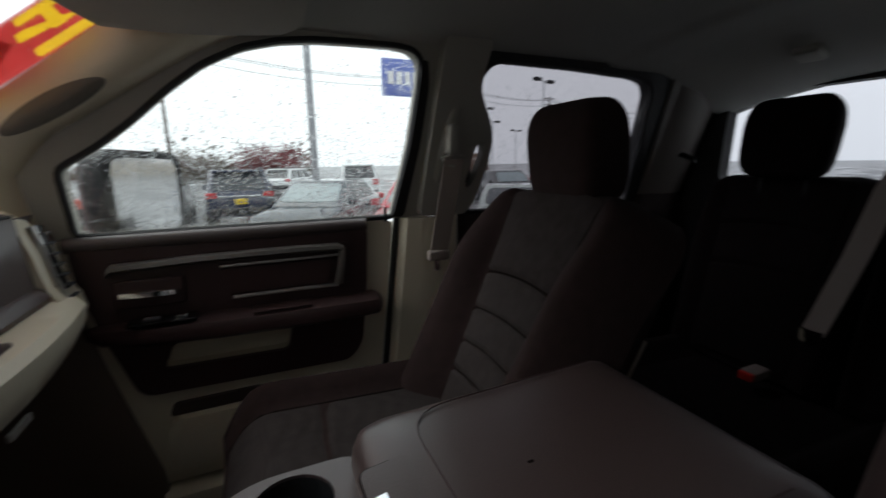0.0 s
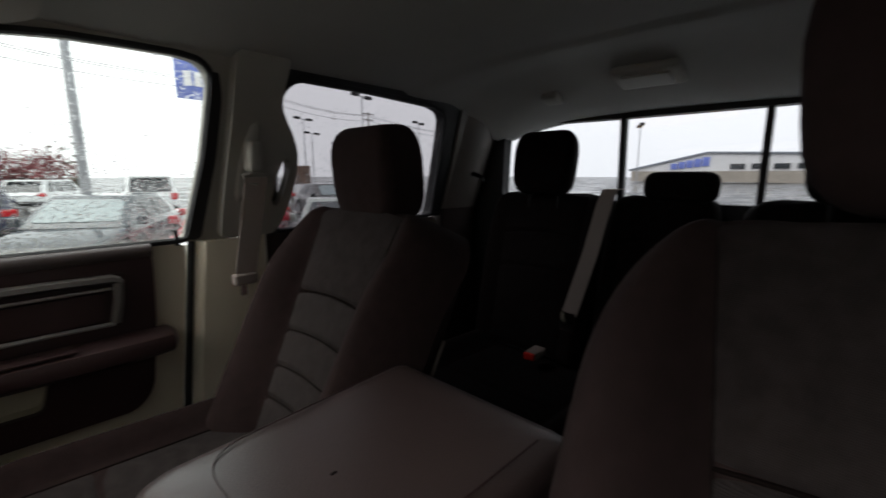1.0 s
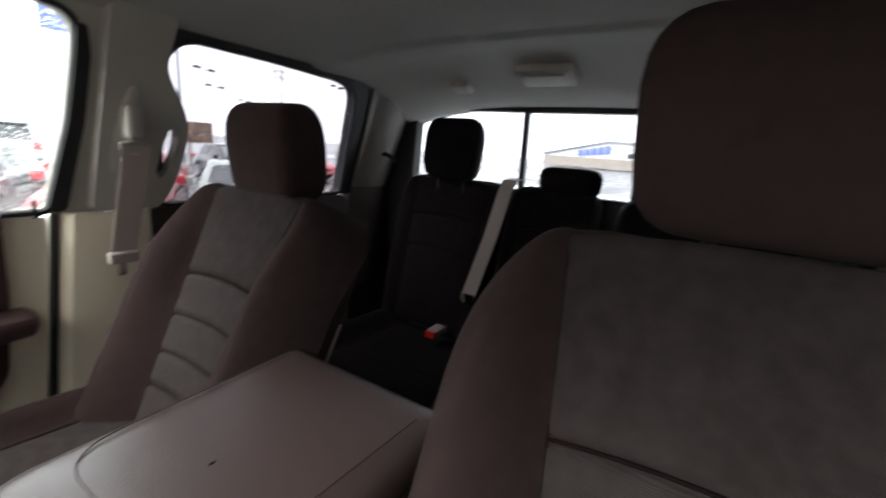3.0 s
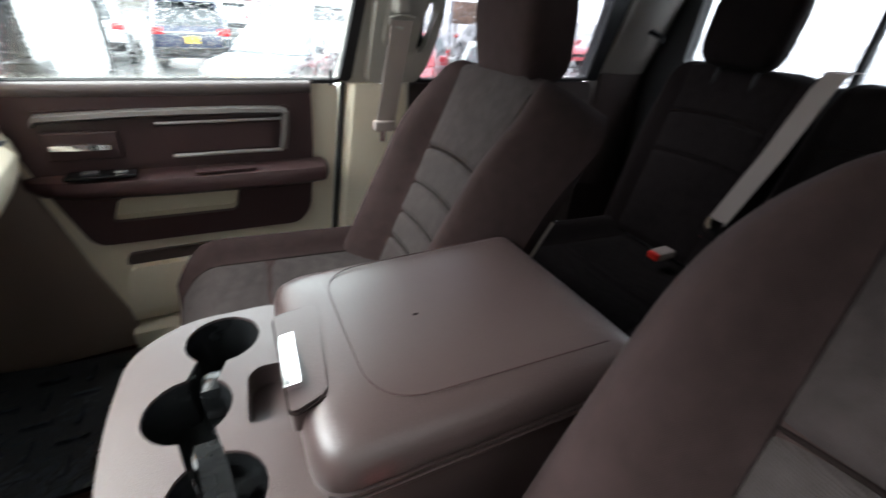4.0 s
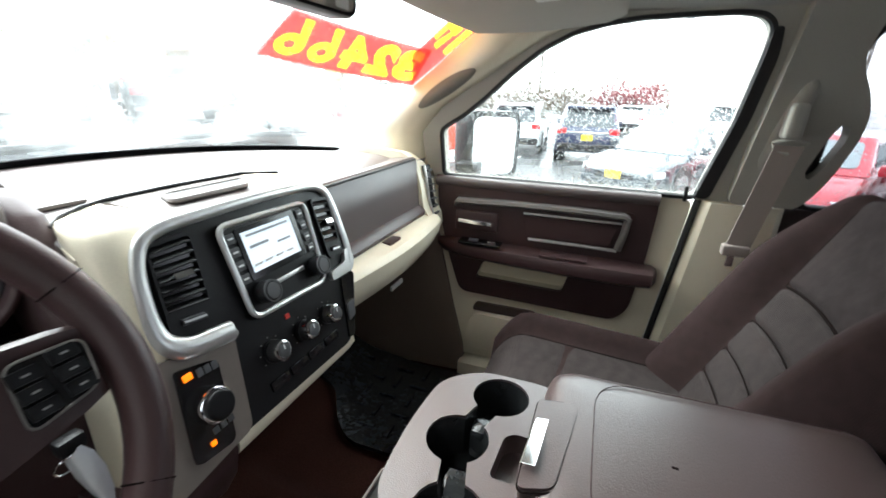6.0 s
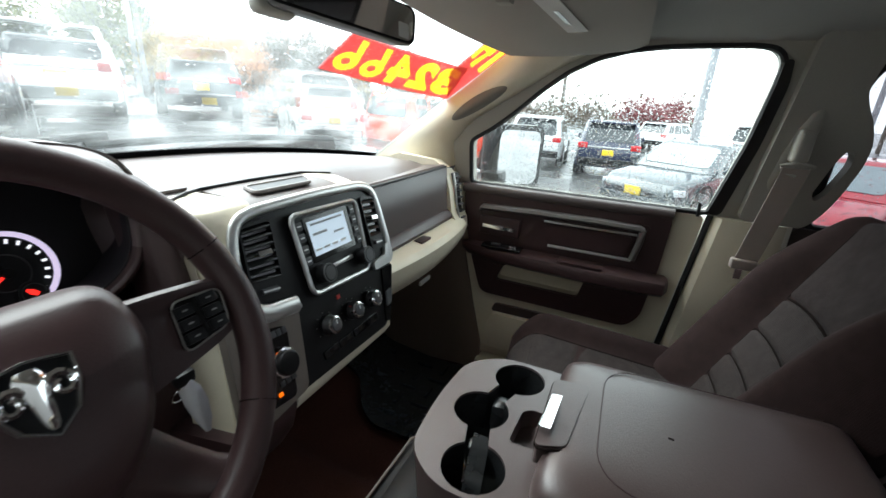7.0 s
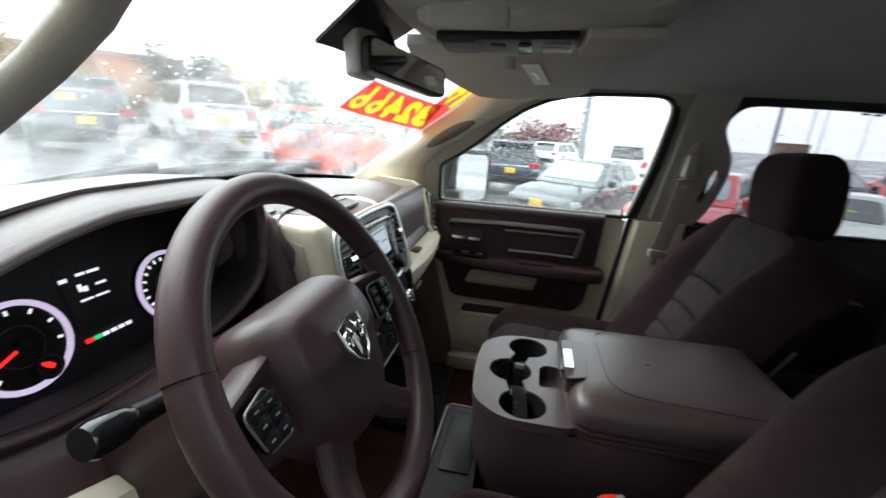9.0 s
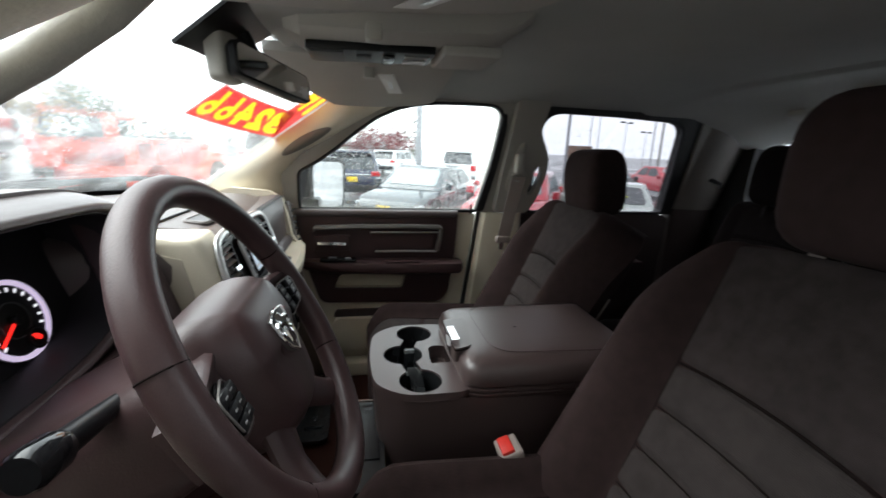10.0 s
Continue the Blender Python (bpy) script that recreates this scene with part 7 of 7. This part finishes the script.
    if plate_end == "front":
        part("number_plate", box(0.016, 0.068, -0.16, 0.16, low + 0.17, low + 0.33, 0.01), PLATE_Y, car, "yellow dealer plate")
    elif plate_end == "rear":
        part("number_plate", box(-L - 0.068, -L - 0.012, -0.16, 0.16, belt - 0.30, belt - 0.14, 0.01), PLATE_Y, car, "yellow dealer plate")
    mid = (at[0] - 0.5 * L * math.cos(radians(heading)), at[1] - 0.5 * L * math.sin(radians(heading)))
    car.matrix_world = pose(at[0], at[1], ground_z(*mid), 0, 0, heading)
    return car


def rear_at(p, heading, L):
    """The nose's place for a vehicle whose tail is at p."""
    h = radians(heading)
    return (p[0] + L * math.cos(h), p[1] + L * math.sin(h), 0)


C_BLUE, C_RED = paint("dark blue", (0.012, 0.018, 0.05)), paint("red", (0.38, 0.022, 0.035))
C_ORANGE, C_WHITE, C_DARK = paint("orange red", (0.62, 0.055, 0.02)), paint("white", (0.70, 0.72, 0.73)), paint("dark grey", (0.05, 0.055, 0.06))
C_SLATE = paint("dark slate", (0.035, 0.045, 0.055), 0.12)
C_SILVER, C_BLACK = paint("silver", (0.40, 0.41, 0.42)), paint("black", (0.012, 0.012, 0.014))
# the row seen through the passenger window
vehicle("sedan", "dark slate sedan with a yellow plate, parked facing the truck", (0.30, 8.45, 0), -122, "sedan", C_SLATE, "front")
vehicle("suv", "dark blue suv with a yellow plate, parked tail on", rear_at((-0.46, 13.0), 92, 4.75), 92, "suv", C_BLUE, "rear", 0.97)
vehicle("suv", "white suv parked tail on beside the blue one", rear_at((-2.85, 13.8), 94, 4.75), 94, "suv", C_WHITE, "rear", 0.97)
vehicle("sedan", "bright red sedan parked facing the truck", (2.40, 7.0, 0), -122, "sedan", C_RED)
pale_car = vehicle("sedan", "pale green-grey coupe with a yellow-green windscreen sticker", (4.2, 5.9, 0), -122, "coupe", paint("pale green grey", (0.30, 0.34, 0.31)))
part("price_sticker", box(-1.72, -1.712, 0.20, 0.34, 0.99, 1.05), surface("green yellow sticker", (0.55, 0.62, 0.05), 0.5, var=0.1, bump=0), pale_car, "yellow-green windscreen sticker", smooth=False)
vehicle("sedan", "black sedan parked further along the lot", (9.8, 13.6, 0), -100, "sedan", C_BLACK)
vehicle("sedan", "red hatchback parked at the row's end", (14.2, 15.0, 0), -96, "sedan", C_RED)
vehicle("van", "white van parked beyond the row", rear_at((4.6, 20.0), 80, 5.05), 80, "van", C_WHITE)
# the row seen through the windscreen
vehicle("boxy_suv", "bright orange-red boxy suv parked at an angle", rear_at((-5.5, 8.9), 76, 4.25), 76, "boxy", C_ORANGE, None, 1.05)
vehicle("van", "white minivan with a yellow plate, parked tail on", rear_at((-7.95, 9.95), 142, 5.05), 142, "van", C_WHITE, "rear")
vehicle("suv", "dark grey suv with a yellow plate, parked tail on", rear_at((-9.4, 7.05), 145, 4.75), 145, "suv", C_DARK, "rear")
vehicle("suv", "white suv with a yellow plate, parked tail on", rear_at((-9.3, 4.12), 150, 4.75), 150, "suv", C_WHITE, "rear")
vehicle("suv", "dark grey suv with yellow plate and rain-wet tail", rear_at((-8.3, 2.05), 155, 4.75), 155, "suv", C_DARK, "rear")
vehicle("suv", "white suv parked far off before the red-leaved tree", rear_at((1.05, 26.0), 60, 4.75), 60, "suv", C_WHITE, None, 0.9)
# beside the driver
vehicle("pickup", "silver pickup truck parked before the white brick building", (6.2, -5.9, 0), 200, "pickup", C_SILVER)

# ---- lamp posts, wires, signs ----
POLE = surface("galvanised pole", (0.30, 0.31, 0.33), 0.5, metal=0.4, var=0.15, bump=0.1)
SIGN_BLUE = surface("blue sign", (0.13, 0.18, 0.50), 0.5, var=0.25, broad=6, bump=0)
WOOD = surface("weathered pole wood", (0.10, 0.085, 0.07), 0.9, var=0.25, fine=30, bump=0.4)


def lamp_post(x, y, h, heads, r=0.065):
    lp = thing("street_lamp", "tall grey car-lot lamp post", "lamp post", (x, y, 0), "lamp posts")
    part("pole", tube([(0, 0, -0.4), (0, 0, h)], [r, r * 0.7], 10), POLE, lp)
    part("base", moved(disc(r * 2.2, 0.8, 16, 0.03), Matrix.Translation((0, 0, -0.35))), surface("concrete base", (0.35, 0.34, 0.32), 0.9) if "concrete base" not in bpy.data.materials else bpy.data.materials["concrete base"], lp)
    for k in range(heads):
        a = math.tau * k / heads + 0.4
        part("arm", tube([(0, 0, h - 0.1), (math.cos(a) * 0.9, math.sin(a) * 0.9, h)], 0.035, 6), POLE, lp)
        part("lamp_head", moved(box(-0.40, 0.40, -0.24, 0.24, -0.13, 0.13, 0.05), pose(math.cos(a) * 1.1, math.sin(a) * 1.1, h, 0, 0, math.degrees(a))), BLACK, lp, "dark lamp head")


for p in ((1.72, 13.5, 11.0, 2, 0.12), (8.2, 15.7, 7.0, 2, 0.07), (26.4, 46.0, 8.0, 2), (30.7, 51.5, 7.0, 2), (38.6, 39.2, 8.0, 2), (44.0, 65.6, 7.0, 2), (53.0, 72.6, 6.0, 2), (46.0, 14.5, 6.5, 2), (-20.0, 12.5, 10.0, 2, 0.12), (24.0, 31.5, 8.5, 2)):
    lamp_post(*p)


def utility_pole(x, y, h):
    up = thing("utility_pole", "wooden utility pole with crossarms", "utility pole", (x, y, 0), "utility poles")
    part("pole", tube([(0, 0, -0.4), (0, 0, h)], [0.16, 0.11], 10), WOOD, up)
    for z in (h - 0.4, h - 1.3):
        part("crossarm", box(-1.1, 1.1, -0.06, 0.06, z, z + 0.13, 0.01), WOOD, up)


for p in ((19.0, 46.0, 11.5), (43.7, 56.0, 11.5), (-6.0, 40.0, 11.5)):
    utility_pole(*p)
for z, dy in ((11.0, 0), (10.1, 0.0), (11.0, 0.8)):
    pts = []
    for (x0, y0), (x1, y1) in (((-6.0, 40.0), (19.0, 46.0)), ((19.0, 46.0), (43.7, 56.0)), ((43.7, 56.0), (80.0, 64.0))):
        pts += [(x0 + (x1 - x0) * k / 8, y0 + (y1 - y0) * k / 8 + dy, z - 3.2 * (k / 8) * (1 - k / 8)) for k in range(8)]
    solid("power_line", tube(pts, 0.025, 5), BLACK, "thin black overhead power line", "power line")
flag = thing("hanging_sign", "faded blue sign board on a post with pale bars", "sign", (4.15, 12.0, 0))
part("post", tube([(0.72, 0.05, -0.4), (0.72, 0.05, 4.7)], 0.06, 8), POLE, flag)
part("board", box(-0.60, 0.66, -0.03, 0.03, 3.52, 4.55, 0.02), SIGN_BLUE, flag, "faded blue board")
for k in range(4):
    part("print_bar", box(-0.42 + 0.25 * k, -0.24 + 0.25 * k, -0.042, -0.032, 3.85, 4.2), WHITE_PRINT, flag, smooth=False)

# ---- trees ----
LEAF = {}


def leaf_mat(key, col):
    if key not in LEAF:
        LEAF[key] = surface("leaves " + key, col, 0.7, var=0.35, broad=1.5, fine=12, bump=0)
    return LEAF[key]


BARK = surface("grey bark", (0.09, 0.075, 0.065), 0.95, var=0.3, fine=20, bump=0.5)


def tree(x, y, h, spread, key, col, label, leaves=1500, low=0.25, seed=0, cone=False):
    r = random.Random(seed)
    t = thing("tree", label, "tree", (x, y, 0), "trees")
    bm = bmesh.new()
    tube([(0, 0, -0.4), (0.1, 0.05, h * 0.3), (0.0, 0.1, h * (0.95 if cone else 0.6))], [0.035 * h, 0.026 * h, 0.008 * h], 8, bm=bm)
    tips = []
    for k in range(16):
        a, z0 = r.random() * math.tau, h * (low + 0.30 * r.random())
        l = spread * (0.45 + 0.55 * r.random())
        p1 = Vector((math.cos(a) * l * 0.5, math.sin(a) * l * 0.5, z0 + h * 0.16))
        p2 = Vector((math.cos(a) * l * 0.9, math.sin(a) * l * 0.9, z0 + h * (0.2 + 0.25 * r.random())))
        tube([(0, 0.05, z0), p1, p2], [0.012 * h, 0.007 * h, 0.002 * h], 5, bm=bm)
        tips += [p1, p2]
        for j in range(2):
            q = p1.lerp(p2, 0.5) + Vector((r.uniform(-1, 1), r.uniform(-1, 1), r.uniform(0.2, 1))) * spread * 0.28
            tube([p1, q], [0.005 * h, 0.0015 * h], 4, bm=bm)
            tips.append(q)
    part("trunk", bm, BARK, t, "grey branching trunk")
    lb = bmesh.new()
    for k in range(leaves):
        if cone:
            f = r.random()
            rad = spread * (1 - f) * math.sqrt(r.random())
            a = r.random() * math.tau
            c = Vector((math.cos(a) * rad, math.sin(a) * rad, h * (0.10 + 0.9 * f) - 0.15 * rad))
        else:
            c = tips[r.randrange(len(tips))] + Vector((r.gauss(0, 1), r.gauss(0, 1), r.gauss(0, 0.8))) * spread * 0.17
        s = (0.018 + 0.016 * r.random()) * h ** 0.6 * 1.3
        a, b = Vector((r.gauss(0, 1), r.gauss(0, 1), r.gauss(0, 1))).normalized(), Vector((r.gauss(0, 1), r.gauss(0, 1), r.gauss(0, 1))).normalized()
        vs = [lb.verts.new(c + a * s), lb.verts.new(c + b * s * 0.7), lb.verts.new(c - a * s), lb.verts.new(c - b * s * 0.7)]
        lb.faces.new(vs)
    part("crown", lb, leaf_mat(key, col), t, smooth=False)


R = ("red", (0.16, 0.035, 0.04))
O = ("orange", (0.42, 0.15, 0.03))
Y = ("yellow", (0.45, 0.28, 0.05))
G = ("green", (0.075, 0.115, 0.045))
B = ("brown", (0.13, 0.10, 0.08))
tree(1.3, 29.5, 3.5, 2.2, *R, "dark red-leaved tree behind the parked cars", 3600, 0.1, seed=1)
tree(0.0, 30.5, 3.1, 1.6, *R, "dark red-leaved tree behind the parked cars", 2200, 0.1, seed=3)
for k in range(5):
    tree(-2.6 - 1.9 * k, 30.0 + 0.6 * (k % 2), 2.9 - 0.12 * k, 1.6, *B, "thin grey-brown tree behind the parked cars", 1500, 0.1, seed=4 + k)
for k, (x, y, h, s, c, lab, n, cone) in enumerate((
        (-30, 16.2, 8.6, 1.8, G, "dark green conifer beyond the lot", 4000, True), (-28.5, 18.2, 8.4, 1.8, G, "dark green conifer beyond the lot", 4000, True), (-27.0, 17.6, 4.6, 1.7, Y, "yellow autumn tree beyond the lot", 3000, False),
        (-21.5, 24.0, 5.8, 2.3, B, "thin grey-brown tree beyond the lot", 3400, False), (-20.0, 25.5, 6.0, 2.5, B, "thin grey-brown tree beyond the lot", 3400, False), (-19, 27, 5.0, 2.2, O, "rusty autumn tree beyond the lot", 2600, False),
        (-25.8, 19.0, 4.7, 2.0, Y, "yellow tree in front of the brick building", 3000, False), (-30.5, 12.5, 5.2, 2.0, O, "orange autumn tree beyond the lot", 2600, False), (-31, 9, 7.6, 3.2, G, "green tree beyond the lot", 3000, False), (-15, 27.0, 5.4, 2.2, G, "pale green tree beyond the lot", 3000, False),
        (-17, 26.0, 5.0, 2.0, Y, "yellowing tree beyond the lot", 2600, False), (-32, 5, 7.0, 3.2, Y, "yellowing tree beyond the lot", 2600, False))):
    tree(x, y, h, s, *c, lab, n, 0.15, seed=20 + k, cone=cone)
D = ("bush", (0.10, 0.092, 0.082))
for k, (x, y) in enumerate(((-23.5, 17.5), (-22.3, 19.0), (-21.0, 20.2), (-19.8, 21.3), (-18.4, 22.2), (-17.2, 23.2), (-24.6, 15.8), (-25.6, 14.0))):
    tree(x, y, 3.1 + 0.25 * (k % 3), 1.5, *D, "dark grey leafless bush beyond the lot", 1500, 0.05, seed=60 + k)
tree(-25.5, 17.0, 4.4, 1.3, *Y, "yellow autumn tree beyond the lot", 2600, 0.15, seed=80)
tree(-26.5, 15.0, 7.2, 2.2, "olive", (0.14, 0.15, 0.05), "olive-green tree beyond the lot", 3000, 0.15, seed=81)
tree(-24.5, 10.0, 6.4, 2.4, "olive", (0.14, 0.15, 0.05), "olive-green tree beyond the lot", 3000, 0.15, seed=82)
hedge = bmesh.new()
hr = random.Random(9)
for k in range(14000):
    a = hr.uniform(-1.2, 1.7)
    d = hr.uniform(58, 66)
    c = Vector((-math.cos(a) * d, math.sin(a) * d, abs(hr.gauss(0, 1.0)) * (1.2 + 0.5 * math.sin(a * 9) + 0.4 * math.sin(a * 23))))
    s = hr.uniform(0.15, 0.38)
    u, v = Vector((hr.gauss(0, 1), hr.gauss(0, 1), hr.gauss(0, 1))).normalized(), Vector((hr.gauss(0, 1), hr.gauss(0, 1), hr.gauss(0, 1))).normalized()
    hedge.faces.new([hedge.verts.new(q) for q in (c + u * s, c + v * s, c - u * s, c - v * s)])
solid("far_woods", hedge, leaf_mat("far", (0.12, 0.11, 0.08)), "distant line of autumn woods round the lot", "woods", "stuff", smooth=False)

# ---- buildings ----
BRICK_WHITE = surface("white painted brick", (0.72, 0.72, 0.70), 0.7, var=0.06, bump=0.1, each=0.06)
MORTAR = surface("white mortar", (0.60, 0.60, 0.58), 0.9)
CONCRETE_W = surface("pale wall panel", (0.62, 0.62, 0.62), 0.8, var=0.08, bump=0.1)
STONE_G = surface("tan stone base", (0.30, 0.27, 0.23), 0.9, var=0.3, broad=2, fine=10, bump=0.4)
ROOFING = surface("grey roof metal", (0.20, 0.22, 0.25), 0.5, var=0.1)
PANE_GREY = surface("grey reflecting window", (0.16, 0.155, 0.17), 0.15, var=0.15, broad=1, bump=0)

shop = thing("dealer_building", "white painted brick building with tall grey windows", "building")
part("wall", box(13.05, 18.0, -24.0, -3.6, 0, 6.6), MORTAR, shop, "white mortar wall", smooth=False)
part("roof", box(12.7, 18.3, -24.3, -3.3, 6.6, 6.95, 0.04), ROOFING, shop, "grey metal roof edge")
WINS = [(-7.35 - 2.45 * k, -5.25 - 2.45 * k) for k in range(6)]
for y0, y1 in WINS:
    w = part("window", box(13.0, 13.06, y0, y1, 1.75, 5.55, 0.01), PANE_GREY, shop, "tall grey window")
    part("frame", plate([(y0 - 0.08, 1.66), (y1 + 0.08, 1.66), (y1 + 0.08, 5.64), (y0 - 0.08, 5.64)], [[(y0 + 0.02, 1.77), (y1 - 0.02, 1.77), (y1 - 0.02, 5.53), (y0 + 0.02, 5.53)]], lambda a, b, d: (12.99 - d, a, b), 0.05), GREY_PLASTIC, w, smooth=False)
bme = mesh("brick", box(-0.02, 0.02, -0.195, 0.195, -0.09, 0.09, 0.008, 1), BRICK_WHITE, smooth=False)
count, rest_v, rest_f = 0, [], []
for row in range(33):
    z = 0.10 + 0.20 * row
    for col in range(51):
        y = -3.85 - 0.4 * col - (0.2 if row % 2 else 0)
        if any(y0 - 0.22 < y < y1 + 0.22 and 1.6 < z < 5.7 for y0, y1 in WINS):
            continue
        if y > -8.2 and count < 300:
            b = new("brick", bme)
            b.parent, b.location = shop, (13.04, y, z)
            count += 1
        else:
            n = len(rest_v)
            rest_v += [(13.02 + dx, y + dy, z + dz) for dx in (0, 0.04) for dy in (-0.195, 0.195) for dz in (-0.09, 0.09)]
            rest_f += [(n, n + 1, n + 3, n + 2), (n, n + 4, n + 5, n + 1), (n + 2, n + 3, n + 7, n + 6), (n, n + 2, n + 6, n + 4), (n + 1, n + 5, n + 7, n + 3)]
rest = bpy.data.meshes.new("brickwork")
rest.from_pydata(rest_v, [], rest_f)
rest.materials.append(BRICK_WHITE)
rest_ob = tagged(new("brickwork", rest), "white painted bricks", kind="stuff")
rest_ob.parent = shop

far_shop = thing("showroom", "far white gabled showroom with blue letter shapes", "building")
GAB = [(33, 0), (33, 2.4), (18.5, 5.7), (5, 5.2), (-6, 4.8), (-6, 0)]
part("wall", plate(GAB, [], lambda a, b, d: (100 + d, a, b), 12.0), CONCRETE_W, far_shop, "white panel wall", smooth=False)
part("roof", loft([[(99.6, y, z), (99.6, y, z + 0.35), (112.5, y, z + 0.35), (112.5, y, z)] for y, z in ((33.6, 2.3), (18.5, 5.75), (5, 5.25), (-6.5, 4.85))]), ROOFING, far_shop, "grey roof edge", smooth=False)
part("base", box(99.7, 99.9, -6, 33, 0, 2.2), STONE_G, far_shop, "tan stone base")
for k in range(5):
    part("sign_letter", box(99.75, 99.95, 18.0 + 1.45 * k, 19.25 + 1.45 * k, 3.2 - 0.16 * k, 5.0 - 0.30 * k, 0.05), SIGN_BLUE, far_shop, "blue letter shape")
for k in range(4):
    part("sign_letter", box(99.75, 99.95, 26.4 + 0.8 * k, 27.0 + 0.8 * k, 1.4 - 0.08 * k, 2.1 - 0.1 * k, 0.03), SIGN_BLUE, far_shop, "small blue letter shape")
for k in range(6):
    part("window", box(99.75, 99.95, -5 + 3.4 * k, -2.6 + 3.4 * k, 2.6, 3.6), CAR_GLASS, far_shop, "dark showroom window", smooth=False)
board = thing("billboard", "dark roadside billboard on two posts", "billboard")
part("board", box(12.6, 14.2, 24.1, 24.3, 1.0, 2.15, 0.03), surface("billboard print", (0.16, 0.10, 0.07), 0.6, var=0.8, broad=2.5, fine=9), board)
for dx in (12.9, 13.9):
    part("post", tube([(dx, 24.2, -0.4), (dx, 24.2, 1.0)], 0.07, 8), WOOD, board)
brownb = thing("brick_building", "low orange-brown building beyond the trees", "building", (-30.0, 25.5, 0))
brownb.rotation_euler = (0, 0, radians(-40))
part("wall", box(-5, 5, -4.5, 4.5, 0, 4.7), surface("orange brick far", (0.58, 0.27, 0.14), 0.9, var=0.15), brownb, smooth=False)
part("roof", box(-5.2, 5.2, -4.7, 4.7, 4.7, 5.0), ROOFING, brownb, smooth=False)
for k in range(3):
    part("window", box(5.0, 5.06, -3.8 + 2.8 * k, -2.6 + 2.8 * k, 0.9, 2.0), CAR_GLASS, brownb, "dark window", smooth=False)

# unseen wall, added to block sky light from the driver's side
solid("wall_light_block", box(-12.0, 2.4, -8.0, -2.20, -0.1, 5.0, 0.02), surface("grey light-blocking wall", (0.15, 0.145, 0.14), 0.85, var=0.12, broad=1.2, fine=40, bump=0.3), "unseen grey wall added beside the driver to block side light", "wall", "structure")

# passenger door mirror outside
dm = thing("door_mirror", "black door mirror outside the passenger window", "door mirror")
DM = pose(-0.345, 1.075, 1.545, 0, 0, -36)
mo2 = rounded([(-0.120, -0.120), (0.120, -0.125), (0.125, 0.115), (-0.118, 0.122)], 0.045, 5)
part("housing", moved(loft([[(d, y * k, z * k) for y, z in mo2] for d, k in ((-0.110, 0.55), (-0.09, 0.80), (-0.05, 0.96), (-0.01, 1.0), (0.012, 0.98))]), DM), BLACK, dm, "black mirror housing")
part("glass", moved(plate([(y * 0.80, z * 0.82) for y, z in mo2], [], lambda a, b, d: (0.0125 + d, a, b), 0.004), DM), MIRROR, dm, "mirror glass", smooth=False)
part("arm", box(-0.43, -0.36, 0.92, 1.03, 1.45, 1.50, 0.015), BLACK, dm)

# ---- the parked truck's own outside ----
truck = thing("truck_body", "white pickup body round the cab, on black tyres", "truck body", kind="structure")


def bonnet(u, v):
    x, y = -2.15 + 1.22 * u, (v - 0.5) * 1.66
    return (x, y, 1.24 + 0.24 * u - 0.10 * abs(v - 0.5) ** 3 * 8 - 0.06 * max(0.0, 0.15 - u) * 6)


part("bonnet", sheet(bonnet, 20, 16, 0.02), WHITE_PAINT, truck, "white bonnet")
for s in (-1, 1):
    part("fender", loft([[(x, s * yy, z) for yy, z in ((0.80, zt), (0.90, zt - 0.05), (0.955, zt - 0.20), (0.96, zb), (0.80, zb))] for x, zt, zb in ((-2.18, 1.16, 0.62), (-2.0, 1.22, 0.60), (-1.85, 1.26, 0.92), (-1.45, 1.34, 1.02), (-1.05, 1.42, 0.92), (-0.95, 1.45, 0.60), (-0.50, 1.47, 0.60))]), WHITE_PAINT, truck, "white front fender")
    part("rocker", box(-0.50, 1.50, min(s * 0.80, s * 0.94), max(s * 0.80, s * 0.94), 0.48, 0.62, 0.03), WHITE_PAINT, truck, "white rocker panel")
    part("bed_side", loft([[(x, s * yy, z) for yy, z in ((0.80, 1.42), (0.92, 1.42), (0.965, 1.25), (0.965, zb), (0.80, zb))] for x, zb in ((1.56, 0.60), (1.95, 0.60), (2.10, 0.95), (2.50, 1.05), (2.90, 0.95), (3.05, 0.60), (3.40, 0.62))]), WHITE_PAINT, truck, "white bed side")
    for x in (-1.45, 2.50):
        w = part("wheel", moved(disc(0.40, 0.26, 28, 0.04), Matrix.Translation((x, s * 0.66, 0.40)) @ Matrix.Rotation(radians(-90 * s), 4, "X")), TYRE, truck, "black tyre")
        part("rim", moved(disc(0.25, 0.02, 24, 0.005), Matrix.Translation((x, s * 0.915, 0.40)) @ Matrix.Rotation(radians(-90 * s), 4, "X")), ALLOY, w)
part("nose", box(-2.24, -2.12, -0.90, 0.90, 0.62, 1.16, 0.05), BLACK, truck, "black grille and bumper")
part("bed_floor", box(1.56, 3.40, -0.82, 0.82, 0.85, 0.92), WHITE_PAINT, truck, "white bed floor", smooth=False)
part("tailgate", box(3.36, 3.44, -0.85, 0.85, 0.70, 1.40, 0.02), WHITE_PAINT, truck, "white tailgate")
part("frame_rail", box(-2.1, 3.3, -0.45, 0.45, 0.50, 0.72, 0.02), BLACK, truck, "black frame rail")
